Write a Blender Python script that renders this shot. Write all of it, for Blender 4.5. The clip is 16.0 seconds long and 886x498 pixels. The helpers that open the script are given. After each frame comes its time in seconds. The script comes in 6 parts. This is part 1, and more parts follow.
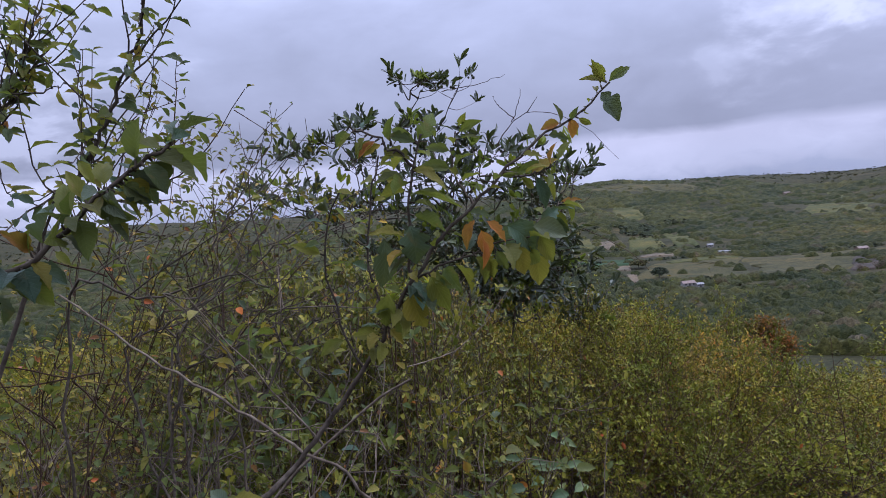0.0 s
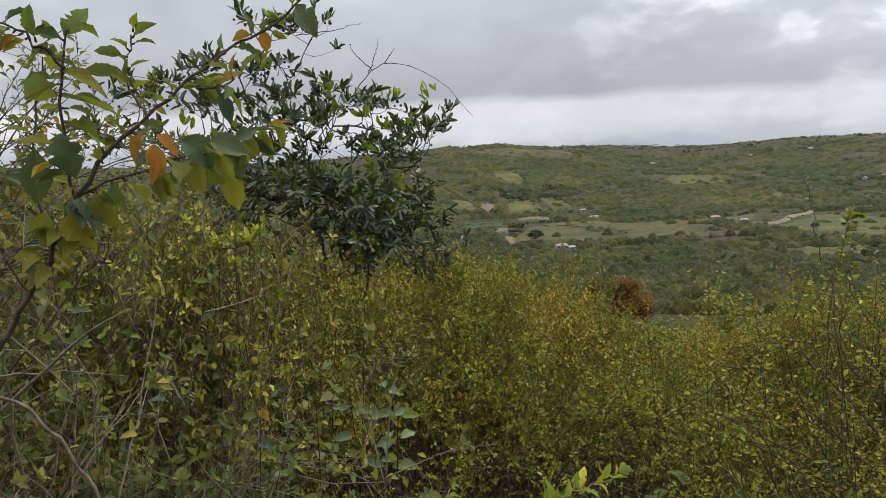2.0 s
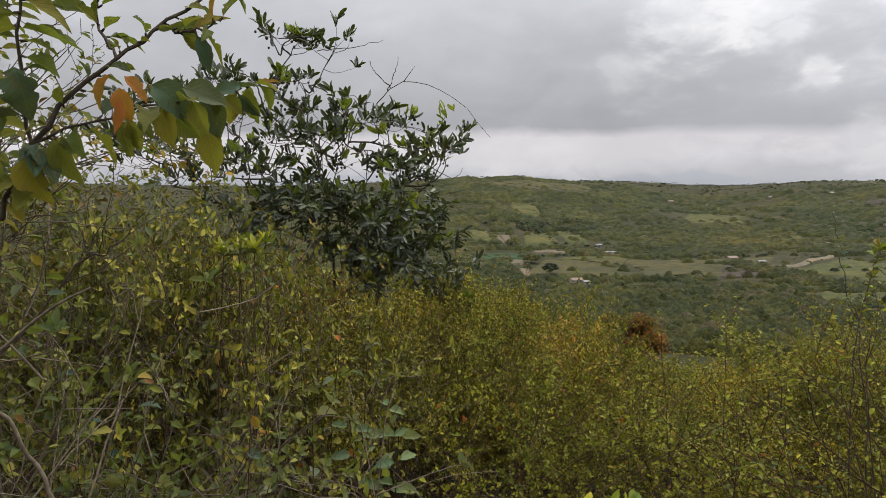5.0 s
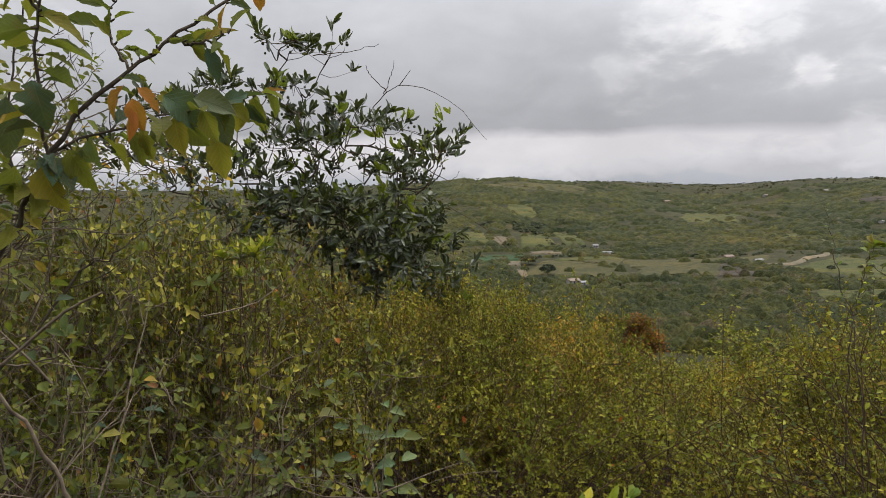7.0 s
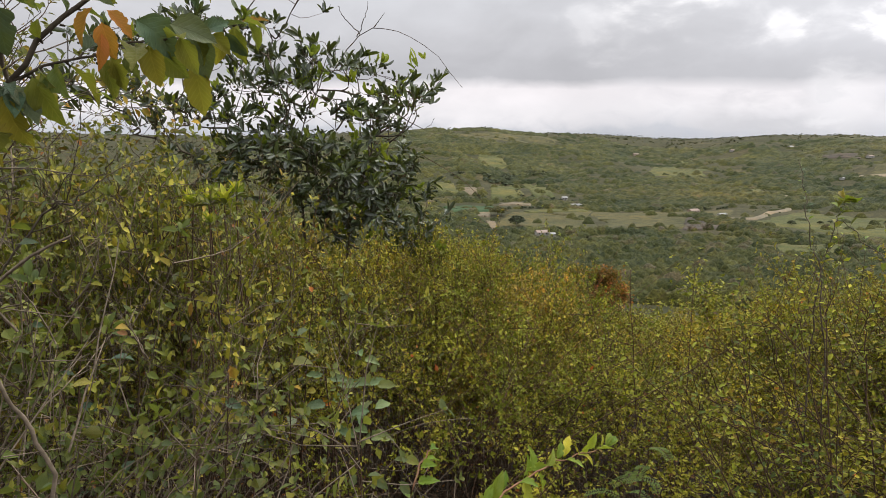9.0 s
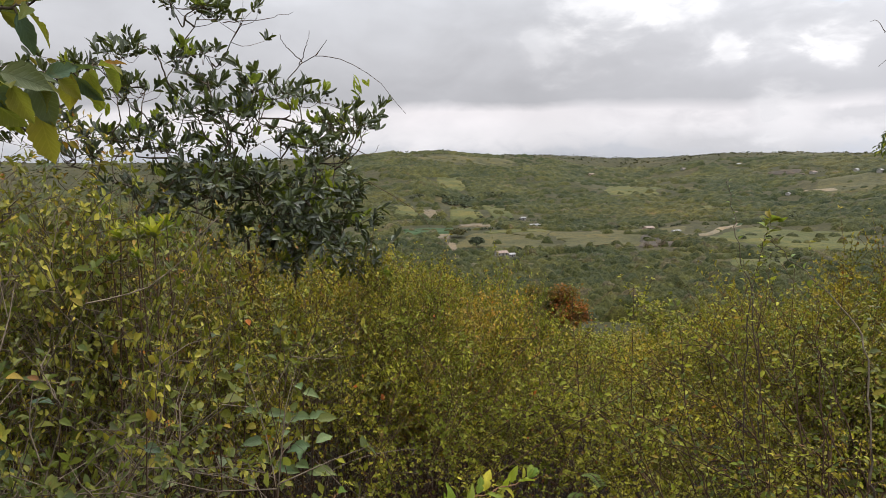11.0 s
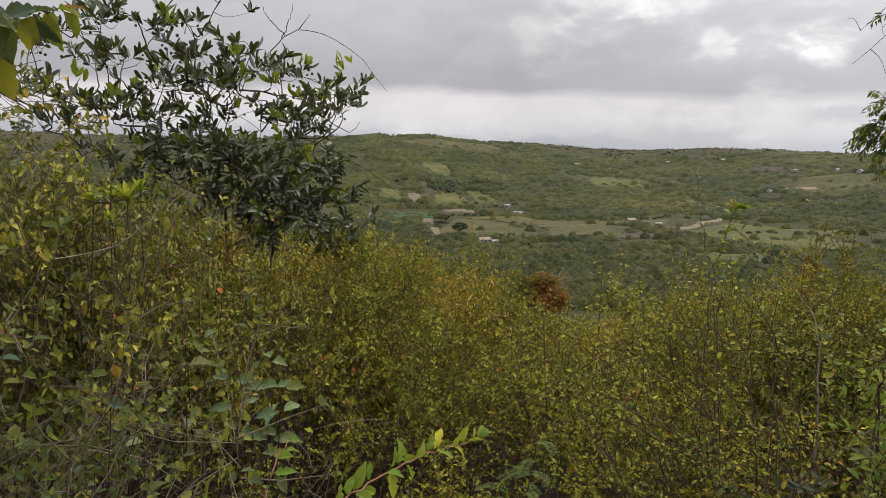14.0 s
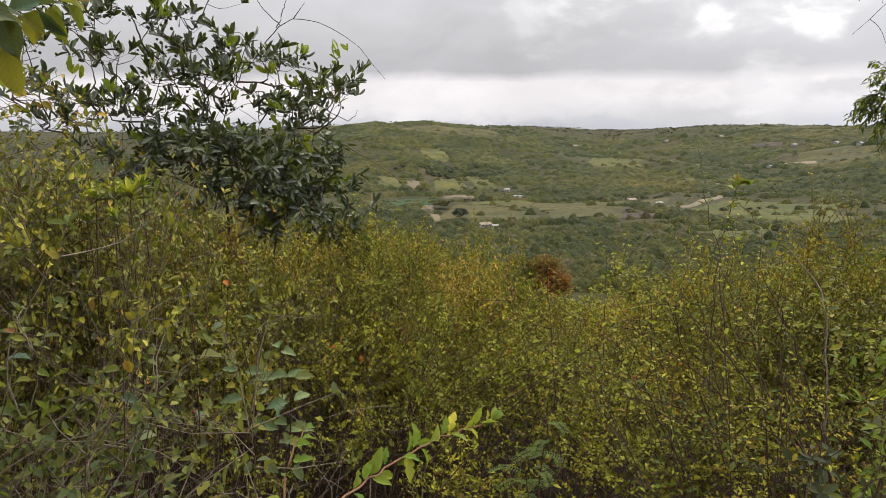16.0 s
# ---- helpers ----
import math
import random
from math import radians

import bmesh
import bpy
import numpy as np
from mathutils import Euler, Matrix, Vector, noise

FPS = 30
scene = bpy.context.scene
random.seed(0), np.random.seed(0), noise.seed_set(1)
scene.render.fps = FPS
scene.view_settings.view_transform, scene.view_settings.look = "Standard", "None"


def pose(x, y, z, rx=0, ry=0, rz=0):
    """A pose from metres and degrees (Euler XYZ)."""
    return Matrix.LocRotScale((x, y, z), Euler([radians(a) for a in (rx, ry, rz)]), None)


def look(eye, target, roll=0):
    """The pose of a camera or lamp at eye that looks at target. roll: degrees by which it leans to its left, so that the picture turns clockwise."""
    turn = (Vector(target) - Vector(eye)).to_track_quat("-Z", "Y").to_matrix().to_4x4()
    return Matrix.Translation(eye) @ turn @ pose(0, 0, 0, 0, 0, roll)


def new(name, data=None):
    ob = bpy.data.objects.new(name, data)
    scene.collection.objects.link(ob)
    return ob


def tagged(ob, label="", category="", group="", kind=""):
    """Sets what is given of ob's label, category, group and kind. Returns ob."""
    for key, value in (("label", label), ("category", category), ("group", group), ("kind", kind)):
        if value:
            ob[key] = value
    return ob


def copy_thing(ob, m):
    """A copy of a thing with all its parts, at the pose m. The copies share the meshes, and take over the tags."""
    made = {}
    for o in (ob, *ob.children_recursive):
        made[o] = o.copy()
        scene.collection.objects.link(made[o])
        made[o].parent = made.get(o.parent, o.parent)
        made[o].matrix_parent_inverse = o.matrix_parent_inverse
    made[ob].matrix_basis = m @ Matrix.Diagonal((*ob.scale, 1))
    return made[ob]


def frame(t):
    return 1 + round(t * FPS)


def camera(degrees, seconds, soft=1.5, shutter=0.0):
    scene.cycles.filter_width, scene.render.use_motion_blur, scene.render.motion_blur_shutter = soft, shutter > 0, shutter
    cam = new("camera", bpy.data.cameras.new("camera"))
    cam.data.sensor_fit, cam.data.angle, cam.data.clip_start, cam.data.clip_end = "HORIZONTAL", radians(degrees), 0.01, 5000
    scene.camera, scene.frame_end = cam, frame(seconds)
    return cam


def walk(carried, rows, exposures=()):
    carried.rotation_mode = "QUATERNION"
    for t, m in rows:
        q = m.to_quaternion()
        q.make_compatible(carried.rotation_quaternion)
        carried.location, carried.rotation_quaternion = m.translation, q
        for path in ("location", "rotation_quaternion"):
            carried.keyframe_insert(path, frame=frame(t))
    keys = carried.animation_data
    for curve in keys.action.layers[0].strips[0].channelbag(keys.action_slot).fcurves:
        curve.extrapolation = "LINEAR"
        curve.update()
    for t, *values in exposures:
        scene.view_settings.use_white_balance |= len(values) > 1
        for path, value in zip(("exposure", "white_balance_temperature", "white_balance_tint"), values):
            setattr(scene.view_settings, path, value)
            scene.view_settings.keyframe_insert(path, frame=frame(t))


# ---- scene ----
# ---- camera and walk ----
cam = camera(67.0, 16.0, soft=0.6)
EXPO = [
    (0.0, -0.22, 5150, 25), (0.5, -0.2, 5400, 21), (1.0, -0.12, 5780, 13), (1.5, -0.05, 6050, 11), (2.0, 0.04, 6200, 10), (2.5, 0.04, 6300, 10), (3.0, 0.16, 6400, 10), (3.5, 0.2, 6500, 10), (4.0, 0.05, 6450, 10), (4.5, -0.18, 6450, 10), (5.0, -0.1, 6450, 10),
    (7.5, -0.03, 6450, 10), (8.0, 0.1, 6500, 11), (8.5, 0.3, 6500, 11), (9.5, 0.26, 6480, 10), (10.0, 0.27, 6450, 10), (12.5, 0.06, 6500, 11), (13.0, 0.0, 6500, 11), (14.0, 0.03, 6550, 11), (15.0, 0.1, 6580, 10), (15.5, 0.2, 6580, 10), (16.0, 0.3, 6600, 10),
]
PATH = [
    (0.0, pose(-0.267, -0.052, 1.714, 86.37, 4.91, 7.53)),
    (0.5, pose(-0.255, -0.087, 1.719, 87.25, 6.97, 4.85)),
    (1.0, pose(-0.219, -0.071, 1.700, 84.31, 3.78, 1.34)),
    (1.5, pose(-0.164, -0.077, 1.671, 82.48, 1.21, 0.09)),
    (2.0, pose(-0.098, -0.022, 1.669, 82.22, 2.43, -2.33)),
    (2.5, pose(-0.092, 0.025, 1.653, 81.42, 1.53, -3.25)),
    (3.0, pose(-0.101, 0.019, 1.639, 81.96, -0.44, -0.40)),
    (3.5, pose(-0.097, 0.020, 1.630, 81.72, 0.13, -1.62)),
    (4.0, pose(-0.059, 0.045, 1.648, 84.07, -0.14, -4.25)),
    (4.5, pose(-0.067, 0.043, 1.616, 84.25, -0.65, -4.16)),
    (5.0, pose(-0.081, 0.036, 1.616, 84.73, 0.17, -0.80)),
    (5.2, pose(-0.077, 0.045, 1.620, 85.38, 1.03, -0.59)),
    (7.3, pose(-0.091, 0.001, 1.615, 84.66, 0.83, -1.14)),
    (7.5, pose(-0.112, -0.011, 1.614, 84.26, 0.84, 1.94)),
    (8.0, pose(-0.128, -0.028, 1.626, 82.77, 1.55, 5.16)),
    (8.5, pose(-0.132, -0.024, 1.622, 81.18, 1.44, 5.57)),
    (9.0, pose(-0.106, 0.043, 1.611, 80.65, -0.23, -3.61)),
    (9.5, pose(-0.077, 0.075, 1.614, 79.70, 2.06, -9.93)),
    (10.0, pose(-0.069, 0.061, 1.618, 82.14, 0.69, -7.06)),
    (10.2, pose(-0.056, 0.059, 1.615, 82.76, -1.01, -6.79)),
    (12.3, pose(-0.007, 0.015, 1.650, 82.11, 4.31, -7.90)),
    (12.5, pose(0.001, 0.008, 1.646, 82.94, 3.00, -8.40)),
    (13.0, pose(-0.012, -0.000, 1.613, 82.28, -0.90, -7.01)),
    (13.5, pose(-0.005, 0.005, 1.605, 81.74, -1.92, -7.33)),
    (14.0, pose(0.003, 0.006, 1.601, 81.26, -1.48, -8.31)),
    (14.5, pose(0.000, 0.000, 1.600, 81.30, -1.29, -7.80)),
    (15.0, pose(-0.006, -0.000, 1.597, 80.38, 0.62, -7.31)),
    (15.5, pose(-0.012, 0.003, 1.596, 79.85, 0.20, -7.86)),
    (16.0, pose(-0.008, 0.008, 1.597, 80.10, 0.41, -8.52)),
]
walk(cam, PATH, EXPO)

# ---- sky and light ----
SUN_AZ, SUN_EL = radians(58), radians(48)      # clockwise from +y; behind the cloud, to the right
world = bpy.data.worlds.new("overcast_sky")
scene.world = world
world.use_nodes = True
wt = world.node_tree
wt.nodes.clear()


def wnode(kind, **values):
    n = wt.nodes.new(kind)
    for k, v in values.items():
        n.inputs[k].default_value = v
    return n


def wmath(op, a, b=None, c=None, clamp=False):
    n = wt.nodes.new("ShaderNodeMath")
    n.operation, n.use_clamp = op, clamp
    for i, v in enumerate((a, b, c)):
        if v is None:
            continue
        if isinstance(v, (int, float)):
            n.inputs[i].default_value = v
        else:
            wt.links.new(v, n.inputs[i])
    return n.outputs[0]


def wramp(fac, stops):
    n = wt.nodes.new("ShaderNodeValToRGB")
    els = n.color_ramp.elements
    while len(els) < len(stops):
        els.new(0.5)
    for e, (p, c) in zip(els, stops):
        e.position, e.color = p, (*c, 1)
    wt.links.new(fac, n.inputs[0])
    return n.outputs[0]


def wmix(fac, a, b):
    n = wt.nodes.new("ShaderNodeMix")
    n.data_type = "RGBA"
    for s, v in ((n.inputs[0], fac), (n.inputs[6], a), (n.inputs[7], b)):
        if isinstance(v, (int, float)):
            s.default_value = v
        elif isinstance(v, tuple):
            s.default_value = (*v, 1)
        else:
            wt.links.new(v, s)
    return n.outputs[2]


way = wnode("ShaderNodeTexCoord").outputs["Generated"]
sep = wt.nodes.new("ShaderNodeSeparateXYZ")
wt.links.new(way, sep.inputs[0])
sx, sy, sz = sep.outputs
elev = wmath("MAXIMUM", sz, 0.0)
# the cloud deck as a flat layer seen from below, drawn out into streaks near the horizon
inv = wmath("DIVIDE", 1.0, wmath("ADD", elev, 0.14))
deck = wt.nodes.new("ShaderNodeCombineXYZ")
wt.links.new(wmath("MULTIPLY", sx, inv), deck.inputs[0])
wt.links.new(wmath("MULTIPLY", sy, inv), deck.inputs[1])


def cloud(source, scale, detail, rough, distort, at, squash=1.0):
    n = wnode("ShaderNodeTexNoise", Scale=scale, Detail=detail, Roughness=rough, Distortion=distort)
    shift = wt.nodes.new("ShaderNodeMapping")
    shift.inputs["Location"].default_value = at
    shift.inputs["Scale"].default_value = (1, 1, squash)
    wt.links.new(source, shift.inputs[0])
    wt.links.new(shift.outputs[0], n.inputs["Vector"])
    return wmath("SUBTRACT", n.outputs[0], 0.5)


big = cloud(deck.outputs[0], 0.42, 2.0, 0.45, 0.3, (3.1, 1.7, 0.4))
mid = cloud(way, 6.0, 4.0, 0.5, 0.5, (7.3, 2.2, 1.0), 2.2)
fine = cloud(way, 17.0, 4.0, 0.55, 0.3, (1.3, 5.2, 2.0), 2.0)
lump = wmath("MULTIPLY_ADD", big, 0.6, wmath("MULTIPLY_ADD", mid, 0.6, wmath("MULTIPLY", fine, 0.22)))
turn = wmath("ARCTAN2", sx, sy)
# a grey deck that grows paler overhead
height = wmath("MULTIPLY_ADD", lump, 0.10, elev)
above = wramp(height, [(0.0, (0.433, 0.435, 0.459)), (0.10, (0.443, 0.445, 0.469)), (0.15, (0.512, 0.515, 0.541)), (0.21, (0.591, 0.600, 0.632)), (0.28, (0.729, 0.740, 0.785)), (0.42, (1.133, 1.160, 1.224)), (0.75, (2.216, 2.250, 2.346))])
# below its edge a pale gap, dull again right over the horizon
low = wmath("MULTIPLY_ADD", wmath("MULTIPLY_ADD", mid, 0.8, fine), 0.045, elev)
below = wramp(low, [(0.0, (0.474, 0.490, 0.539)), (0.012, (0.512, 0.524, 0.563)), (0.022, (0.614, 0.608, 0.634)), (0.036, (0.688, 0.673, 0.692)), (0.075, (0.744, 0.715, 0.734)), (0.10, (0.688, 0.673, 0.697))])
edge = wmath("MULTIPLY_ADD", wmath("MULTIPLY_ADD", fine, 0.5, wmath("MULTIPLY_ADD", mid, 0.7, big)), 0.03, 0.077)
under = wmath("MULTIPLY_ADD", wmath("SUBTRACT", edge, elev), 60.0, 0.5, clamp=True)
# to the right the gap breaks up into grey and pale shreds
shred = wmath("MULTIPLY", wmath("MULTIPLY_ADD", turn, 3.6, -0.75, clamp=True), wmath("MULTIPLY_ADD", wmath("ADD", mid, wmath("MULTIPLY", fine, 0.7)), 3.5, 0.50, clamp=True), clamp=True)
under = wmath("MULTIPLY", under, wmath("MULTIPLY_ADD", shred, -0.75, 1.0))
tone = wmix(under, above, below)


def toward(az, el):
    a, e = radians(az), radians(el)
    return wmath("ADD", wmath("ADD", wmath("MULTIPLY", sx, math.sin(a) * math.cos(e)), wmath("MULTIPLY", sy, math.cos(a) * math.cos(e))), wmath("MULTIPLY", sz, math.sin(e)))


# bright thin places where the sun works through
bright = None
for az, el, wide, much in ((29.8, 8.5, 1.7, 0.24), (37.0, 9.3, 3.3, 0.45), (16.6, 9.5, 4.0, 0.14), (20.9, 12.3, 5.5, 0.24), (26, 15, 7.5, 0.28), (34, 12, 5.0, 0.25), (33.8, 3.5, 3.5, 0.16), (-39, 7, 12, 0.35)):
    c = math.cos(radians(wide))
    m = wmath("MULTIPLY_ADD", wmath("SUBTRACT", toward(az, el), c), 1.0 / (1 - c), wmath("MULTIPLY_ADD", wmath("MULTIPLY_ADD", fine, 1.0, mid), 2.6, -0.15), clamp=True)
    m = wmath("MULTIPLY", wmath("MULTIPLY", m, m), much)
    bright = m if bright is None else wmath("ADD", bright, m)
tone = wmix(wmath("MINIMUM", bright, 1.0), tone, (1.12, 1.10, 1.10))
lit = wmath("MULTIPLY_ADD", lump, 0.40, wmath("MULTIPLY_ADD", wmath("MULTIPLY_ADD", turn, 2.3, -0.6, clamp=True), 0.26, 1.0))
scaled = wt.nodes.new("ShaderNodeVectorMath")
scaled.operation = "SCALE"
wt.links.new(tone, scaled.inputs[0])
wt.links.new(wmath("MINIMUM", wmath("MAXIMUM", lit, 0.8), 1.25), scaled.inputs["Scale"])
sky = wt.nodes.new("ShaderNodeTexSky")
sky.sky_type, sky.sun_disc, sky.sun_elevation, sky.sun_rotation = "NISHITA", False, SUN_EL, SUN_AZ
skyc = wt.nodes.new("ShaderNodeVectorMath")
skyc.operation = "SCALE"
skyc.inputs["Scale"].default_value = 0.10
wt.links.new(sky.outputs[0], skyc.inputs[0])
blue = wmath("SUBTRACT", toward(36.9, 12.9), math.cos(radians(2.6)))
gap = wmath("MULTIPLY_ADD", blue, 900.0, wmath("MULTIPLY", wmath("ADD", mid, fine), 2.5), clamp=True)
bg = wnode("ShaderNodeBackground", Strength=1.0)
wt.links.new(wmix(gap, scaled.outputs[0], skyc.outputs[0]), bg.inputs["Color"])
wt.links.new(bg.outputs[0], wt.nodes.new("ShaderNodeOutputWorld").inputs["Surface"])

sun = new("sun", bpy.data.lights.new("sun", "SUN"))
sun.data.energy, sun.data.angle, sun.data.color = 1.7, radians(14), (1.0, 0.95, 0.88)
sun.matrix_world = look((0, 0, 0), (-math.sin(SUN_AZ) * math.cos(SUN_EL), -math.cos(SUN_AZ) * math.cos(SUN_EL), -math.sin(SUN_EL)))


# ---- materials ----
def material(name):
    m = bpy.data.materials.new(name)
    m.use_nodes = True
    m.node_tree.nodes.clear()
    return m, m.node_tree


def ramp_node(nt, fac, stops, mode="LINEAR"):
    n = nt.nodes.new("ShaderNodeValToRGB")
    n.color_ramp.interpolation = mode
    els = n.color_ramp.elements
    while len(els) < len(stops):
        els.new(0.5)
    for e, (p, c) in zip(els, stops):
        e.position, e.color = p, (*c, 1)
    nt.links.new(fac, n.inputs[0])
    return n.outputs[0]


def math_node(nt, op, a, b=0.0, c=0.0, clamp=False):
    n = nt.nodes.new("ShaderNodeMath")
    n.operation, n.use_clamp = op, clamp
    for i, v in enumerate((a, b, c)):
        if isinstance(v, (int, float)):
            n.inputs[i].default_value = v
        else:
            nt.links.new(v, n.inputs[i])
    return n.outputs[0]


def mix_node(nt, fac, a, b, mode="MIX"):
    n = nt.nodes.new("ShaderNodeMix")
    n.data_type, n.blend_type = "RGBA", mode
    for s, v in ((n.inputs[0], fac), (n.inputs[6], a), (n.inputs[7], b)):
        if isinstance(v, (int, float)):
            s.default_value = v
        elif isinstance(v, tuple):
            s.default_value = (*v, 1)
        else:
            nt.links.new(v, s)
    return n.outputs[2]


def noise_node(nt, vec, scale, detail=3.0, rough=0.55, distort=0.0):
    n = nt.nodes.new("ShaderNodeTexNoise")
    n.inputs["Scale"].default_value, n.inputs["Detail"].default_value = scale, detail
    n.inputs["Roughness"].default_value, n.inputs["Distortion"].default_value = rough, distort
    nt.links.new(vec, n.inputs["Vector"])
    return n.outputs[0]


def place_node(nt, world_space=True):
    return nt.nodes.new("ShaderNodeNewGeometry").outputs["Position"] if world_space else nt.nodes.new("ShaderNodeTexCoord").outputs["Object"]


def finish(nt, color, rough=0.6, spec=0.3, bump=None, bump_strength=0.3, bump_dist=0.01, through_light=0.0, metal=0.0):
    p = nt.nodes.new("ShaderNodeBsdfPrincipled")
    for key, v in (("Base Color", color), ("Roughness", rough), ("Specular IOR Level", spec), ("Metallic", metal)):
        if isinstance(v, (int, float)):
            p.inputs[key].default_value = v
        elif isinstance(v, tuple):
            p.inputs[key].default_value = (*v, 1)
        else:
            nt.links.new(v, p.inputs[key])
    if bump is not None:
        b = nt.nodes.new("ShaderNodeBump")
        b.inputs["Strength"].default_value, b.inputs["Distance"].default_value = bump_strength, bump_dist
        nt.links.new(bump, b.inputs["Height"])
        nt.links.new(b.outputs[0], p.inputs["Normal"])
    shader = p.outputs[0]
    if through_light:
        t = nt.nodes.new("ShaderNodeBsdfTranslucent")
        warm = mix_node(nt, 0.45, color, (0.30, 0.36, 0.03))
        nt.links.new(warm, t.inputs["Color"])
        mx = nt.nodes.new("ShaderNodeMixShader")
        mx.inputs[0].default_value = through_light
        nt.links.new(shader, mx.inputs[1])
        nt.links.new(t.outputs[0], mx.inputs[2])
        shader = mx.outputs[0]
    nt.links.new(shader, nt.nodes.new("ShaderNodeOutputMaterial").inputs["Surface"])


def leaf_material(name, stops, rough=0.6, spec=0.18, through_light=0.3, spots=0.35, spot_color=(0.16, 0.10, 0.03), patch=1.6, veins=0.55):
    """Leaf colour from leaf to leaf, from plant to plant, and blotches on the leaf."""
    m, nt = material(name)
    isl = nt.nodes.new("ShaderNodeNewGeometry").outputs["Random Per Island"]
    ob = nt.nodes.new("ShaderNodeObjectInfo").outputs["Random"]
    col = ramp_node(nt, math_node(nt, "FRACT", math_node(nt, "MULTIPLY_ADD", ob, 7.31, isl)), stops)
    pos = place_node(nt)
    tuft = noise_node(nt, pos, patch, 3.0, 0.6)
    col = mix_node(nt, 0.75, col, ramp_node(nt, tuft, [(0.32, (0.42, 0.50, 0.46)), (0.5, (1.0, 1.0, 1.0)), (0.68, (1.52, 1.34, 0.85))]), "MULTIPLY")
    col = mix_node(nt, 0.8, col, ramp_node(nt, ob, [(0.0, (0.62, 0.82, 0.72)), (0.5, (1, 1, 1)), (1.0, (1.36, 1.06, 0.74))]), "MULTIPLY")
    # pale midrib and side veins along the blade
    uvs = nt.nodes.new("ShaderNodeSeparateXYZ")
    nt.links.new(nt.nodes.new("ShaderNodeUVMap").outputs[0], uvs.inputs[0])
    across = math_node(nt, "ABSOLUTE", math_node(nt, "SUBTRACT", uvs.outputs[1], 0.5))
    rib = math_node(nt, "MULTIPLY_ADD", across, -34.0, 1.0, clamp=True)
    side = math_node(nt, "SINE", math_node(nt, "MULTIPLY", math_node(nt, "MULTIPLY_ADD", across, -0.75, uvs.outputs[0]), 52.0))
    vein = math_node(nt, "MAXIMUM", rib, math_node(nt, "MULTIPLY_ADD", side, 2.0, -1.3, clamp=True))
    col = mix_node(nt, math_node(nt, "MULTIPLY", vein, veins), col, mix_node(nt, 1.0, col, (1.5, 1.45, 1.5), "MULTIPLY"))
    blotch = noise_node(nt, pos, 90.0, 3.0)
    col = mix_node(nt, 0.45, col, ramp_node(nt, noise_node(nt, pos, 34.0, 4.0, 0.65), [(0.3, (0.62, 0.70, 0.72)), (0.7, (1.4, 1.28, 1.05))]), "MULTIPLY")
    col = mix_node(nt, math_node(nt, "MULTIPLY", math_node(nt, "MULTIPLY_ADD", blotch, 6.0, -3.6, clamp=True), spots), col, spot_color)
    finish(nt, col, rough, spec, math_node(nt, "MULTIPLY_ADD", vein, -0.7, noise_node(nt, pos, 260.0, 2.0)), 0.45, 0.002, through_light)
    return m


def bark_material(name, dark, light, scale=60.0, patch=None):
    m, nt = material(name)
    pos = place_node(nt)
    n = noise_node(nt, pos, scale, 4.0, 0.6)
    col = ramp_node(nt, n, [(0.3, dark), (0.7, light)])
    if patch:
        col = mix_node(nt, math_node(nt, "MULTIPLY_ADD", noise_node(nt, pos, scale * 0.35, 3.0), 6.0, -3.1, clamp=True), col, patch)
    isl = nt.nodes.new("ShaderNodeNewGeometry").outputs["Random Per Island"]
    col = mix_node(nt, 0.8, col, ramp_node(nt, isl, [(0.0, (0.6, 0.58, 0.55)), (1.0, (1.25, 1.2, 1.15))]), "MULTIPLY")
    finish(nt, col, 0.85, 0.06, n, 0.5, 0.003)
    return m


OLIVE = leaf_material("olive_leaf", [(0.0, (0.094, 0.092, 0.012)), (0.25, (0.148, 0.143, 0.015)), (0.55, (0.208, 0.194, 0.019)), (0.84, (0.262, 0.235, 0.024)), (0.90, (0.139, 0.087, 0.016)),
                                     (0.96, (0.103, 0.049, 0.016)), (0.997, (0.084, 0.037, 0.016)), (1.0, (0.362, 0.075, 0.016))], rough=0.55, spec=0.12, through_light=0.16, patch=3.2)
GREEN = leaf_material("green_leaf", [(0.0, (0.062, 0.064, 0.012)), (0.4, (0.116, 0.110, 0.015)), (0.75, (0.176, 0.153, 0.019)), (0.90, (0.236, 0.182, 0.020)), (0.95, (0.163, 0.080, 0.016)), (0.985, (0.131, 0.054, 0.016)),
                                     (0.996, (0.190, 0.070, 0.018)), (1.0, (0.330, 0.090, 0.020))], rough=0.5, spec=0.22, spots=0.6, patch=2.6, through_light=0.10)
LUSH = leaf_material("lush_leaf", [(0.0, (0.050, 0.055, 0.010)), (0.35, (0.112, 0.113, 0.016)), (0.75, (0.200, 0.186, 0.022)), (0.95, (0.270, 0.232, 0.028)), (1.0, (0.210, 0.128, 0.015))], rough=0.5, spec=0.24, through_light=0.14, patch=3.0)
GOLD = leaf_material("golden_leaf", [(0.0, (0.145, 0.108, 0.022)), (0.4, (0.265, 0.192, 0.030)), (0.8, (0.350, 0.245, 0.038)), (1.0, (0.402, 0.170, 0.038))], rough=0.55, spec=0.12, through_light=0.2)
DARK = leaf_material("leathery_leaf", [(0.0, (0.020, 0.025, 0.013)), (0.6, (0.036, 0.046, 0.017)), (0.9, (0.058, 0.070, 0.020)), (1.0, (0.092, 0.111, 0.026))], rough=0.36, spec=0.6,
                     through_light=0.10, spots=0.15)
YOUNG = leaf_material("young_leaf", [(0.0, (0.094, 0.145, 0.019)), (1.0, (0.170, 0.214, 0.025))], rough=0.4, through_light=0.35, spots=0.1)
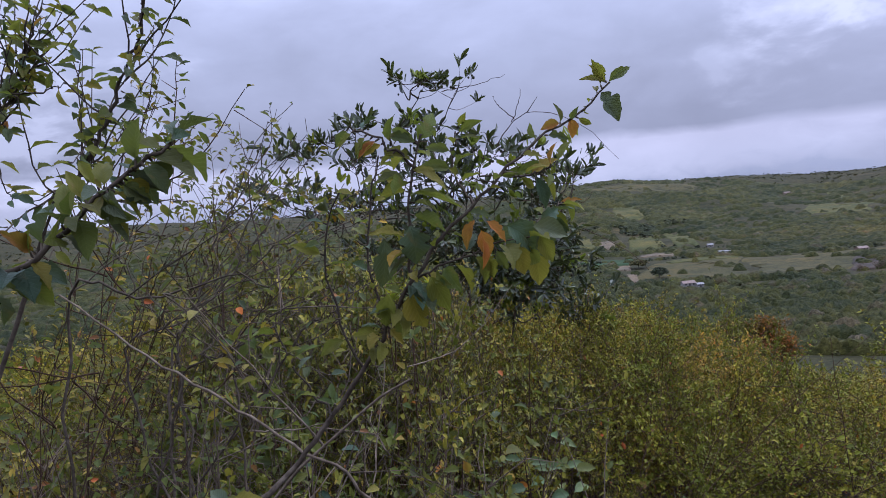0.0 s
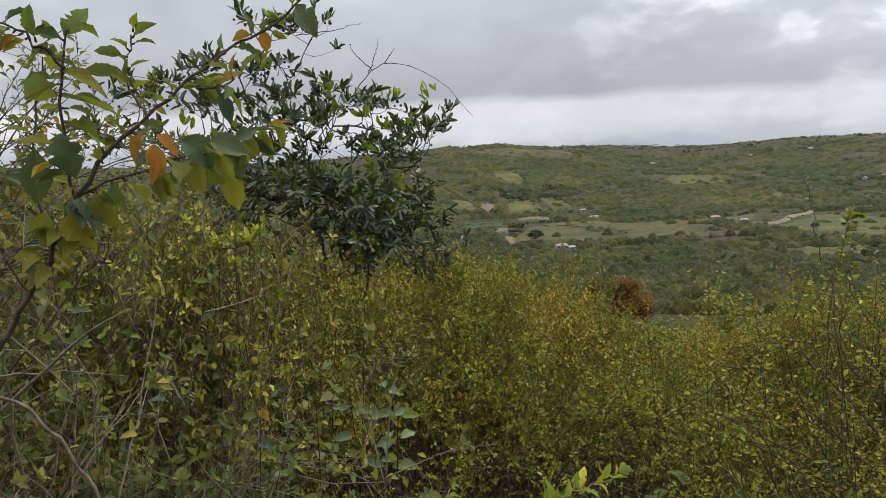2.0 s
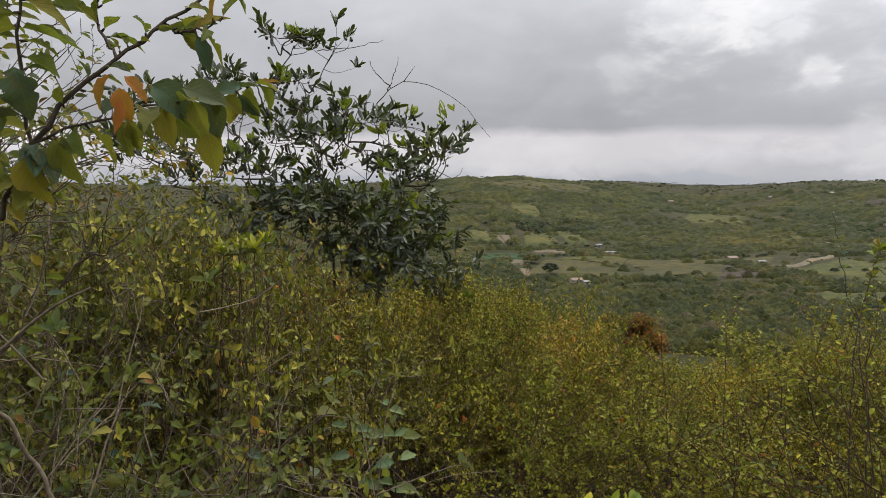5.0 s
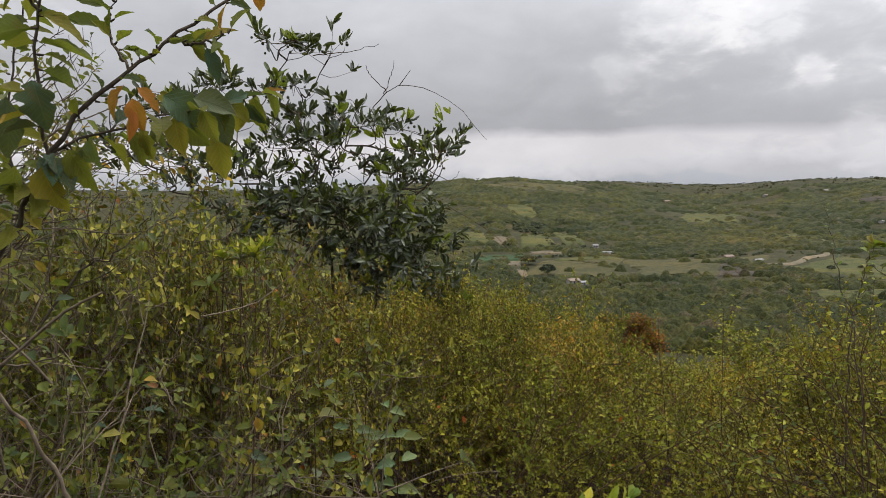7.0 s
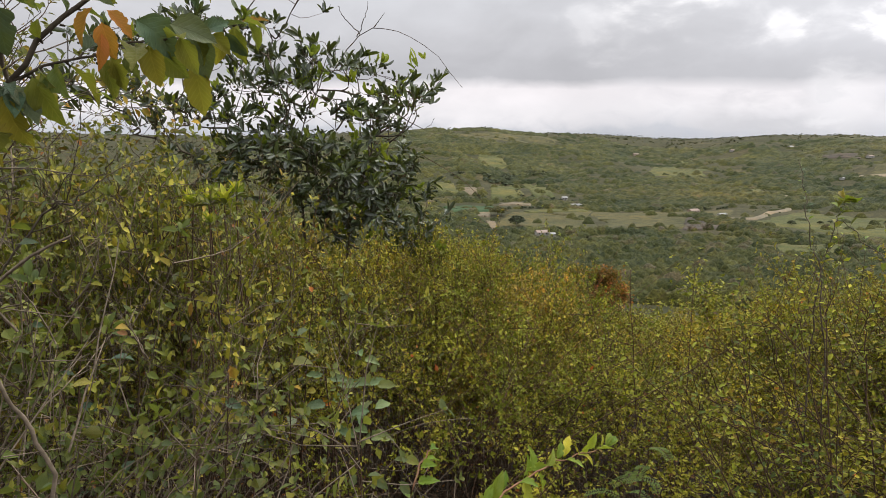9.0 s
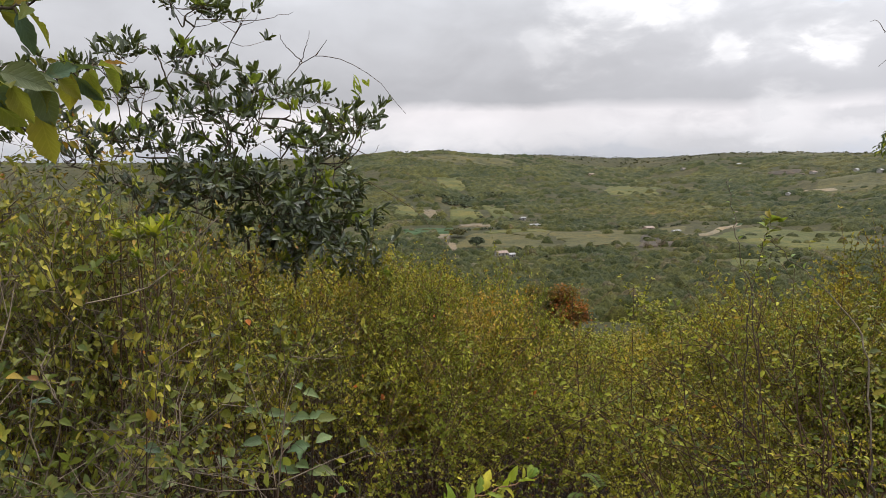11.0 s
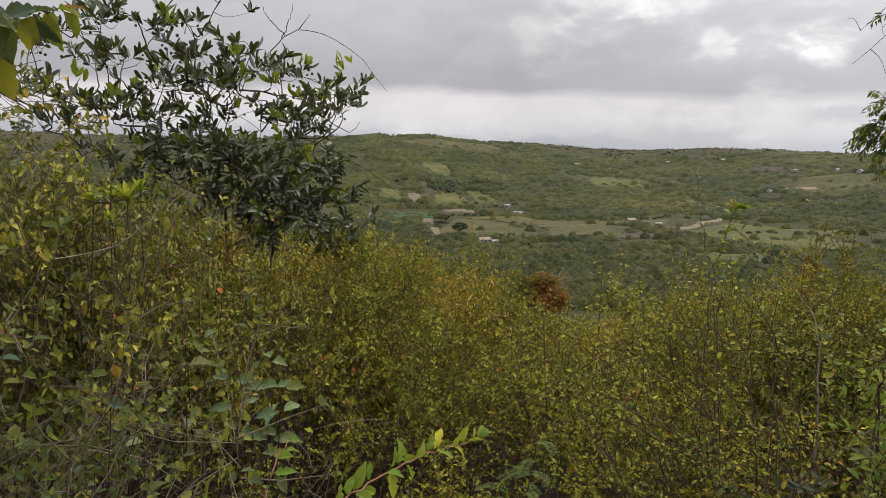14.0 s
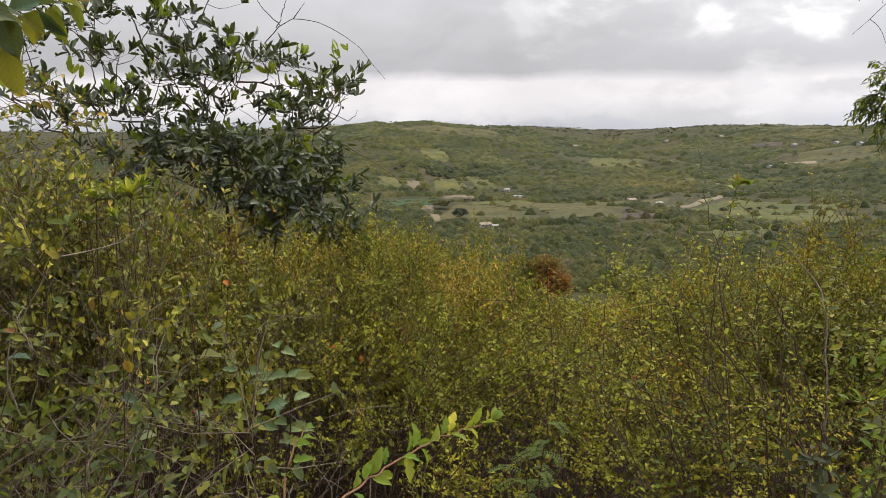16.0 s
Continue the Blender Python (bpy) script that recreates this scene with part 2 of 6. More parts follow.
GLOSSY = leaf_material("glossy_leaf", [(0.0, (0.187, 0.210, 0.018)), (0.6, (0.264, 0.278, 0.022)), (1.0, (0.352, 0.336, 0.026))], rough=0.5, spec=0.3, through_light=0.38, spots=0.3)
WOODLEAF = leaf_material("brown_olive_leaf", [(0.0, (0.028, 0.028, 0.011)), (0.5, (0.050, 0.047, 0.014)), (0.9, (0.073, 0.047, 0.016)), (1.0, (0.095, 0.044, 0.016))], patch=0.8)
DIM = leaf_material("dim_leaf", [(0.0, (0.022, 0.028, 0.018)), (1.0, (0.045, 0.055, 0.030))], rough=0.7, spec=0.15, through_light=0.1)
BLUEGREEN = leaf_material("blue_green_leaf", [(0.0, (0.082, 0.118, 0.062)), (1.0, (0.128, 0.166, 0.086))], rough=0.55, through_light=0.2, spots=0.1)
FEATHER = leaf_material("feathery_leaf", [(0.0, (0.031, 0.063, 0.019)), (1.0, (0.063, 0.100, 0.025))], through_light=0.3)
NEARLEAF = leaf_material("broad_leaf", [(0.0, (0.050, 0.066, 0.028)), (0.45, (0.076, 0.092, 0.027)), (0.8, (0.114, 0.124, 0.025)), (1.0, (0.152, 0.146, 0.025))], rough=0.6, through_light=0.34, spots=0.7)
GREYLEAF = leaf_material("grey_green_leaf", [(0.0, (0.052, 0.078, 0.052)), (1.0, (0.074, 0.100, 0.064))], rough=0.6, through_light=0.16, spots=0.4)
YELLOWLEAF = leaf_material("yellowing_leaf", [(0.0, (0.110, 0.120, 0.022)), (0.6, (0.160, 0.155, 0.024)), (1.0, (0.200, 0.145, 0.024))], rough=0.55, through_light=0.34, spots=0.9)
ORANGELEAF = leaf_material("orange_leaf", [(0.0, (0.240, 0.074, 0.018)), (1.0, (0.350, 0.132, 0.026))], rough=0.55, through_light=0.35, spots=0.95, spot_color=(0.25, 0.08, 0.03))
RUSTLEAF = leaf_material("rust_leaf", [(0.0, (0.026, 0.018, 0.007)), (0.4, (0.081, 0.031, 0.010)), (0.8, (0.165, 0.050, 0.013)), (1.0, (0.225, 0.067, 0.017))], patch=0.8)
FRUIT = leaf_material("fruit_skin", [(0.0, (0.03, 0.035, 0.02)), (1.0, (0.07, 0.065, 0.035))], rough=0.35, through_light=0.0)
TWIG = bark_material("brown_twig", (0.034, 0.021, 0.014), (0.100, 0.064, 0.042))
PALE = bark_material("pale_twig", (0.066, 0.051, 0.036), (0.180, 0.146, 0.108), 80)
STEM = bark_material("brown_stem", (0.040, 0.032, 0.024), (0.100, 0.082, 0.060), 120, (0.125, 0.105, 0.080))
BARK = bark_material("grey_bark", (0.066, 0.060, 0.053), (0.185, 0.173, 0.152), 30, (0.239, 0.239, 0.218))
REDSTEM = bark_material("pink_stem", (0.133, 0.066, 0.040), (0.225, 0.133, 0.080), 90)


def wood_material(name, stops, patch):
    m, nt = material(name)
    isl = nt.nodes.new("ShaderNodeNewGeometry").outputs["Random Per Island"]
    pos = place_node(nt)
    col = ramp_node(nt, isl, stops)
    col = mix_node(nt, 0.8, col, ramp_node(nt, noise_node(nt, pos, patch, 3.0), [(0.32, (0.55, 0.62, 0.6)), (0.5, (1, 1, 1)), (0.68, (1.45, 1.28, 1.05))]), "MULTIPLY")
    fleck = noise_node(nt, pos, 1.6, 4.0, 0.7)
    col = mix_node(nt, 0.75, col, ramp_node(nt, fleck, [(0.35, (0.72, 0.72, 0.72)), (0.65, (1.25, 1.25, 1.2))]), "MULTIPLY")
    lump2 = noise_node(nt, pos, 0.5, 5.0, 0.75)
    col = mix_node(nt, 0.85, col, ramp_node(nt, lump2, [(0.36, (0.42, 0.45, 0.46)), (0.5, (1, 1, 1)), (0.64, (1.5, 1.45, 1.3))]), "MULTIPLY")
    finish(nt, col, 0.8, 0.15, lump2, 1.0, 1.8)
    return m


WOOD = wood_material("far_foliage", [(0.0, (0.042, 0.046, 0.017)), (0.5, (0.056, 0.057, 0.020)), (0.85, (0.071, 0.068, 0.025)), (0.95, (0.075, 0.063, 0.030)), (1.0, (0.084, 0.070, 0.041))], 0.012)
CANOPY, nt = material("closed_canopy")
pos = place_node(nt)
tint = nt.nodes.new("ShaderNodeAttribute")
tint.attribute_name = "tint"
cc = ramp_node(nt, tint.outputs["Fac"], [(0.0, (0.021, 0.027, 0.009)), (0.3, (0.030, 0.034, 0.010)), (0.6, (0.039, 0.042, 0.011)), (0.82, (0.051, 0.051, 0.013)), (0.93, (0.050, 0.042, 0.018)), (1.0, (0.066, 0.058, 0.036))])
cc = mix_node(nt, 0.85, cc, ramp_node(nt, noise_node(nt, pos, 0.011, 4.0), [(0.32, (0.58, 0.68, 0.70)), (0.5, (1, 1, 1)), (0.68, (1.40, 1.25, 1.05))]), "MULTIPLY")
cc = mix_node(nt, 0.8, cc, ramp_node(nt, noise_node(nt, pos, 0.0045, 3.0), [(0.35, (0.70, 0.80, 0.82)), (0.5, (1, 1, 1)), (0.65, (1.32, 1.14, 1.05))]), "MULTIPLY")
fl = noise_node(nt, pos, 1.1, 4.0, 0.7)
cc = mix_node(nt, 0.8, cc, ramp_node(nt, fl, [(0.32, (0.52, 0.54, 0.54)), (0.68, (1.45, 1.43, 1.32))]), "MULTIPLY")
fl2 = noise_node(nt, pos, 0.42, 5.0, 0.75)
cc = mix_node(nt, 0.9, cc, ramp_node(nt, fl2, [(0.36, (0.50, 0.53, 0.54)), (0.5, (1, 1, 1)), (0.64, (1.45, 1.4, 1.25))]), "MULTIPLY")
finish(nt, cc, 0.85, 0.12, fl2, 1.0, 1.6)
DARKWOOD = wood_material("far_dark_foliage", [(0.0, (0.040, 0.048, 0.028)), (1.0, (0.061, 0.069, 0.033))], 0.02)


def field_material(name, a, b, scale=0.05, fleck=(0.06, 0.07, 0.035), amount=0.5):
    """Grass or soil in broad patches, with tussocks, bare spots and small bushes."""
    m, nt = material(name)
    pos = place_node(nt)
    col = ramp_node(nt, noise_node(nt, pos, scale, 5.0, 0.65, 0.6), [(0.33, a), (0.67, b)])
    col = mix_node(nt, 0.8, col, ramp_node(nt, noise_node(nt, pos, 0.022, 5.0, 0.65, 1.2), [(0.34, (0.58, 0.68, 0.66)), (0.5, (1, 1, 1)), (0.66, (1.40, 1.22, 0.98))]), "MULTIPLY")
    col = mix_node(nt, 0.8, col, ramp_node(nt, noise_node(nt, pos, 0.9, 4.0, 0.75), [(0.34, (0.66, 0.70, 0.70)), (0.66, (1.34, 1.3, 1.2))]), "MULTIPLY")
    col = mix_node(nt, math_node(nt, "MULTIPLY", math_node(nt, "MULTIPLY_ADD", noise_node(nt, pos, 0.13, 6.0, 0.78), 9.0, -4.5, clamp=True), min(1.0, amount * 1.7)), col, fleck)
    finish(nt, col, 0.9, 0.1, noise_node(nt, pos, 1.0, 4.0, 0.7), 0.7, 0.4)
    return m


PASTURE = field_material("pasture", (0.055, 0.060, 0.019), (0.081, 0.076, 0.025), 0.05, (0.037, 0.040, 0.017))
MEADOW = field_material("dry_meadow", (0.048, 0.046, 0.019), (0.073, 0.063, 0.026), 0.05, (0.032, 0.034, 0.017))
CROP = field_material("green_crop", (0.027, 0.053, 0.022), (0.040, 0.064, 0.026), 0.08, (0.022, 0.036, 0.016), 0.3)
PLOUGH = field_material("bare_earth", (0.100, 0.080, 0.054), (0.140, 0.112, 0.078), 0.06, (0.070, 0.058, 0.038), 0.3)
MAUVE = field_material("bare_scrub", (0.048, 0.039, 0.031), (0.064, 0.052, 0.043), 0.06, (0.031, 0.029, 0.022), 0.5)
TRACK = field_material("sandy_track", (0.125, 0.10, 0.07), (0.165, 0.135, 0.095), 0.1, (0.13, 0.11, 0.08), 0.3)

GROUND, nt = material("ground_cover")
pos = place_node(nt)
a1 = noise_node(nt, pos, 0.0065, 5.0, 0.6, 0.4)
a2 = noise_node(nt, pos, 0.035, 4.0, 0.6)
a3 = noise_node(nt, pos, 0.28, 4.0, 0.65)
gc = ramp_node(nt, math_node(nt, "MULTIPLY_ADD", a2, 0.45, math_node(nt, "MULTIPLY", a1, 0.60)),
               [(0.36, (0.028, 0.030, 0.014)), (0.47, (0.034, 0.034, 0.016)), (0.56, (0.042, 0.039, 0.019)), (0.64, (0.052, 0.045, 0.022)), (0.74, (0.048, 0.037, 0.024))])
gc = mix_node(nt, 0.9, gc, ramp_node(nt, noise_node(nt, pos, 0.075, 6.0, 0.78, 0.5), [(0.36, (0.50, 0.58, 0.55)), (0.5, (1, 1, 1)), (0.64, (1.6, 1.42, 1.15))]), "MULTIPLY")
gc = mix_node(nt, 0.85, gc, ramp_node(nt, noise_node(nt, pos, 0.7, 5.0, 0.75), [(0.36, (0.5, 0.54, 0.54)), (0.64, (1.5, 1.42, 1.25))]), "MULTIPLY")
gc = mix_node(nt, math_node(nt, "MULTIPLY_ADD", a3, 5.0, -2.4, clamp=True), gc, (0.026, 0.028, 0.014))
# brown leaf litter, its colour darkened to deepen the shade between near shrubs
shaded_litter = ramp_node(nt, noise_node(nt, pos, 14.0, 5.0, 0.7), [(0.3, (0.008, 0.006, 0.004)), (0.6, (0.022, 0.017, 0.011)), (0.8, (0.037, 0.029, 0.020))])
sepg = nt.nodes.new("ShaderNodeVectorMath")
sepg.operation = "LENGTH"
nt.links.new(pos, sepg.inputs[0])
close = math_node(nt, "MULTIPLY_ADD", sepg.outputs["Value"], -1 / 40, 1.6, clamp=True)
finish(nt, mix_node(nt, close, gc, shaded_litter), 0.95, 0.1, a3, 0.8, 0.5)


def plain_material(name, a, b, rough=0.7, scale=1.5):
    m, nt = material(name)
    pos = place_node(nt)
    n = noise_node(nt, pos, scale, 4.0, 0.6)
    finish(nt, ramp_node(nt, n, [(0.3, a), (0.7, b)]), rough, 0.25, n, 0.3, 0.03)
    return m


WHITEWALL = plain_material("limewashed_wall", (0.20, 0.185, 0.165), (0.31, 0.295, 0.27))
EARTHWALL = plain_material("earth_wall", (0.20, 0.15, 0.11), (0.27, 0.21, 0.16))
TILE = plain_material("weathered_tile_roof", (0.14, 0.10, 0.08), (0.25, 0.19, 0.155), 0.8, 0.9)
PALEROOF = plain_material("pale_sheet_roof", (0.15, 0.145, 0.14), (0.24, 0.235, 0.23), 0.6, 0.6)
WINDOW = plain_material("dark_opening", (0.03, 0.03, 0.035), (0.06, 0.055, 0.05), 0.4)
# ---- mesh helpers ----
class Geo:
    """Gathers vertices and faces, and turns them into one mesh."""

    def __init__(self):
        self.v, self.f, self.n, self.uv = [], {3: [], 4: []}, 0, []

    def add(self, verts, faces, uv=None):
        verts, faces = np.asarray(verts, float), np.asarray(faces, int)
        self.v.append(verts)
        self.uv.append(np.zeros((len(verts), 2)) if uv is None else np.asarray(uv, float))
        self.f[faces.shape[1]].append(faces + self.n)
        self.n += len(verts)

    def mesh(self, name, mat, smooth=True):
        me = bpy.data.meshes.new(name)
        v = np.concatenate(self.v)
        packs = [np.concatenate(self.f[k]) for k in (3, 4) if self.f[k]]
        loops = np.concatenate([p.ravel() for p in packs])
        sizes = np.concatenate([np.full(len(p), p.shape[1]) for p in packs])
        me.vertices.add(len(v))
        me.vertices.foreach_set("co", v.ravel())
        me.loops.add(len(loops))
        me.loops.foreach_set("vertex_index", loops)
        me.polygons.add(len(sizes))
        me.polygons.foreach_set("loop_start", np.concatenate([[0], np.cumsum(sizes)[:-1]]))
        me.polygons.foreach_set("use_smooth", np.full(len(sizes), smooth))
        me.update(calc_edges=True)
        uv = np.concatenate(self.uv)
        if uv.any():
            me.uv_layers.new(name="UVMap").data.foreach_set("uv", uv[loops].ravel())
        me.materials.append(mat)
        return me

    def tube(self, pts, radii, sides=4):
        """A tapered tube along a line of points, closed at its tip."""
        pts = np.asarray(pts, float)
        k = len(pts)
        radii = np.interp(np.linspace(0, 1, k), np.linspace(0, 1, len(radii)), radii)
        tan = np.gradient(pts, axis=0)
        tan /= np.linalg.norm(tan, axis=1, keepdims=True) + 1e-9
        ref = np.where(np.abs(tan[:, 2:3]) > 0.9, [[1.0, 0, 0]], [[0, 0, 1.0]])
        a = np.cross(tan, ref)
        a /= np.linalg.norm(a, axis=1, keepdims=True) + 1e-9
        b = np.cross(tan, a)
        ang = np.arange(sides) * 2 * math.pi / sides
        ring = pts[:, None] + radii[:, None, None] * (np.cos(ang)[None, :, None] * a[:, None] + np.sin(ang)[None, :, None] * b[:, None])
        i, j = np.meshgrid(np.arange(k - 1), np.arange(sides), indexing="ij")
        j2 = (j + 1) % sides
        quads = np.stack([i * sides + j, i * sides + j2, (i + 1) * sides + j2, (i + 1) * sides + j], -1).reshape(-1, 4)
        self.add(ring.reshape(-1, 3), quads)

    def leaves(self, P, D, N, L, ratio=0.5, kind="small", fold=0.18, curl=0.12):
        """Many leaves at once: foot P, way D, face N, length L."""
        P, D, N = (np.atleast_2d(np.asarray(q, float)) for q in (P, D, N))
        L = np.broadcast_to(np.asarray(L, float), (len(P),))
        D = D / (np.linalg.norm(D, axis=1, keepdims=True) + 1e-9)
        S = np.cross(D, N)
        S /= np.linalg.norm(S, axis=1, keepdims=True) + 1e-9
        U = np.cross(S, D)
        if kind == "small":
            t = np.array([(0, 0, 0), (0.32, -0.5, fold), (0.70, -0.36, fold * 0.7 - curl * 0.5), (1, 0, -curl), (0.70, 0.36, fold * 0.7 - curl * 0.5), (0.32, 0.5, fold)])
            quads = np.array([(0, 3, 2, 1), (0, 5, 4, 3)])
            tris = None
        elif kind == "tiny":
            t = np.array([(0, 0, 0), (0.5, -0.5, fold), (1, 0, -curl), (0.5, 0.5, fold)])
            quads, tris = None, np.array([(0, 2, 1), (0, 3, 2)])
        elif kind == "fine":
            rr = np.random.RandomState(int(abs(P[0].sum()) * 1e5) % 100000)
            us = np.linspace(0, 1, 15)
            half = np.interp(us, [0, 0.06, 0.15, 0.30, 0.45, 0.60, 0.75, 0.88, 0.96, 1], [0.02, 0.10, 0.29, 0.46, 0.5, 0.46, 0.35, 0.18, 0.06, 0.0])
            saw = 1 + 0.08 * (np.arange(15) % 2) - rr.uniform(0, 0.16, 15) - 0.45 * (rr.uniform(0, 1, 15) < 0.07)
            bend, sway, tw, ph = curl * rr.uniform(0.6, 2.2), rr.normal(0, 0.06), rr.normal(0, 0.35), rr.uniform(0, 6)
            t, uvs = [], []
            for k, u in enumerate(us):
                for v in (-1, -0.55, 0, 0.55, 1):
                    w = half[k] * v * (saw[k] if abs(v) == 1 else 1)
                    t.append((u, w + sway * math.sin(u * 3.1), abs(w) * fold * 2.2 - bend * u * u * 1.6 + tw * w * u + 0.05 * abs(v) * math.sin(u * 15 + ph + v)))
                    uvs.append((u, 0.5 + 0.5 * v * half[k] * 2))
            t = np.array(t)
            quads = np.array([(k * 5 + j, k * 5 + j + 1, k * 5 + j + 6, k * 5 + j + 5) for k in range(14) for j in range(4)])
            tris = None
        else:
            blunt = kind == "blunt"
            t = np.array([(0, 0, 0), (0.10, 0, 0.0), (0.30, -0.40, fold * 0.8), (0.30, 0, -0.01), (0.30, 0.40, fold * 0.8), (0.58, -0.5 if blunt else -0.46, fold * 0.9 - curl * 0.35),
                          (0.58, 0, -curl * 0.3), (0.58, 0.5 if blunt else 0.46, fold * 0.9 - curl * 0.35), (0.84, -0.40 if blunt else -0.25, fold * 0.5 - curl * 0.9), (0.84, 0, -curl * 0.75),
                          (0.84, 0.40 if blunt else 0.25, fold * 0.5 - curl * 0.9), (1, 0, -curl * 1.3)])
            quads = np.array([(2, 3, 6, 5), (3, 4, 7, 6), (5, 6, 9, 8), (6, 7, 10, 9)])
            tris = np.array([(1, 3, 2), (1, 4, 3), (8, 9, 11), (9, 10, 11), (0, 1, 2), (0, 4, 1)])
        co = (P[:, None] + L[:, None, None] * (t[None, :, 0:1] * D[:, None] + t[None, :, 1:2] * ratio * S[:, None] + t[None, :, 2:3] * ratio * U[:, None])).reshape(-1, 3)
        base = (np.arange(len(P)) * len(t))[:, None, None]
        n0 = self.n
        uv = np.tile(np.array(uvs) if kind == "fine" else np.column_stack([t[:, 0], 0.5 + t[:, 1]]), (len(P), 1))
        if quads is None:
            self.add(co, (tris[None] + base).reshape(-1, 3), uv)
            return
        self.add(co, (quads[None] + base).reshape(-1, 4), uv)
        if tris is not None:
            self.f[3].append((tris[None] + base).reshape(-1, 3) + n0)

    def blobs(self, P, R, rs, flat=0.75, rough=0.25):
        """Uneven lumps of foliage: dented twenty-faced balls."""
        g = (1 + 5 ** 0.5) / 2
        t = np.array([(-1, g, 0), (1, g, 0), (-1, -g, 0), (1, -g, 0), (0, -1, g), (0, 1, g), (0, -1, -g), (0, 1, -g), (g, 0, -1), (g, 0, 1), (-g, 0, -1), (-g, 0, 1)]) / 1.9
        f = np.array([(0, 11, 5), (0, 5, 1), (0, 1, 7), (0, 7, 10), (0, 10, 11), (1, 5, 9), (5, 11, 4), (11, 10, 2), (10, 7, 6), (7, 1, 8), (3, 9, 4), (3, 4, 2), (3, 2, 6), (3, 6, 8), (3, 8, 9),
                      (4, 9, 5), (2, 4, 11), (6, 2, 10), (8, 6, 7), (9, 8, 1)])
        P, R = np.asarray(P, float), np.asarray(R, float)
        k = len(P)
        a = rs.uniform(0, 6.283, k)
        c, s = np.cos(a), np.sin(a)
        q = np.repeat(t[None], k, 0) * rs.uniform(1 - rough, 1 + rough, (k, 12, 1))
        x, y = q[..., 0] * c[:, None] - q[..., 1] * s[:, None], q[..., 0] * s[:, None] + q[..., 1] * c[:, None]
        co = P[:, None] + R[:, None, None] * np.stack([x, y, q[..., 2] * flat], -1)
        self.add(co.reshape(-1, 3), (f[None] + (np.arange(k) * 12)[:, None, None]).reshape(-1, 3))


def clumps(g, P, R, rs, n, flat=0.7, size=0.42):
    """Crowns of loose leaf clumps: n small slanting flakes over each uneven dome."""
    P, R = np.asarray(P, float), np.asarray(R, float)
    k = len(P)
    d = rs.normal(0, 1, (k, n, 3))
    d[..., 2] = np.abs(d[..., 2]) * 0.9 - 0.15
    d = unit(d)
    lump = 0.72 + 0.28 * np.sin(d[..., 0:1] * 3.1 + rs.uniform(0, 6, (k, 1, 1))) * np.cos(d[..., 1:2] * 3.7 + rs.uniform(0, 6, (k, 1, 1)))
    c = P[:, None] + d * R[:, None, None] * lump * [1, 1, flat] * rs.uniform(0.55, 1.05, (k, n, 1))
    nor = unit(d + rs.normal(0, 0.25, d.shape) + [0, 0, 0.6])
    a = unit(np.cross(nor, rs.normal(0, 1, d.shape)))
    b = np.cross(nor, a)
    L = (R[:, None] * size * rs.uniform(0.6, 1.3, (k, n)))[..., None]
    tri = np.stack([c + a * L, c - a * L * 0.6 + b * L * 0.9, c - a * L * 0.6 - b * L * 0.9], 2)
    g.add(tri.reshape(-1, 3), np.arange(k * n * 3).reshape(-1, 3))


def unit(v):
    v = np.asarray(v, float)
    return v / (np.linalg.norm(v, axis=-1, keepdims=True) + 1e-9)


def spline(pts, n):
    """A smooth line of n points through a few given ones."""
    p = np.asarray(pts, float)
    p = np.concatenate([[2 * p[0] - p[1]], p, [2 * p[-1] - p[-2]]])
    out = []
    for u in np.linspace(0, len(pts) - 1 - 1e-6, n):
        i = int(u)
        f = u - i
        a, b, c, d = p[i:i + 4]
        out.append(0.5 * (2 * b + (c - a) * f + (2 * a - 5 * b + 4 * c - d) * f * f + (3 * b - a - 3 * c + d) * f ** 3))
    return np.array(out)


def part(name, geo, mat, parent, label="", smooth=True):
    ob = new(name, geo.mesh(name, mat, smooth))
    ob.parent = parent
    return tagged(ob, label, kind="stuff" if name in ("brushwood", "foliage", "young_foliage", "fruit") else "")


def thing(name, label, category, at=(0, 0, 0), group="", kind="", turn=0.0):
    ob = new(name)
    ob.empty_display_size = 0.2
    ob.matrix_basis = pose(*at, 0, 0, turn)
    return tagged(ob, label, category, group, kind)


def local(parent, pts):
    return np.asarray(pts, float) - np.array(parent.matrix_basis.translation)


# ---- the lie of the land ----
def sstep(a, b, v):
    u = np.clip((np.asarray(v, float) - a) / (b - a), 0, 1)
    return u * u * (3 - 2 * u)


def waves(x, y, size, seed):
    """Smooth rolling noise, about -1 to 1, of that wavelength in metres."""
    rs = np.random.RandomState(seed)
    out = 0
    for k in range(6):
        a, ph, s = rs.uniform(0, 6.283), rs.uniform(0, 6.283), size * rs.uniform(0.6, 1.5)
        out = out + np.sin((x * math.cos(a) + y * math.sin(a)) * 6.283 / s + ph + 0.8 * np.sin((y * math.cos(a) - x * math.sin(a)) * 5.1 / s + 2 * ph))
    return out / 3.2


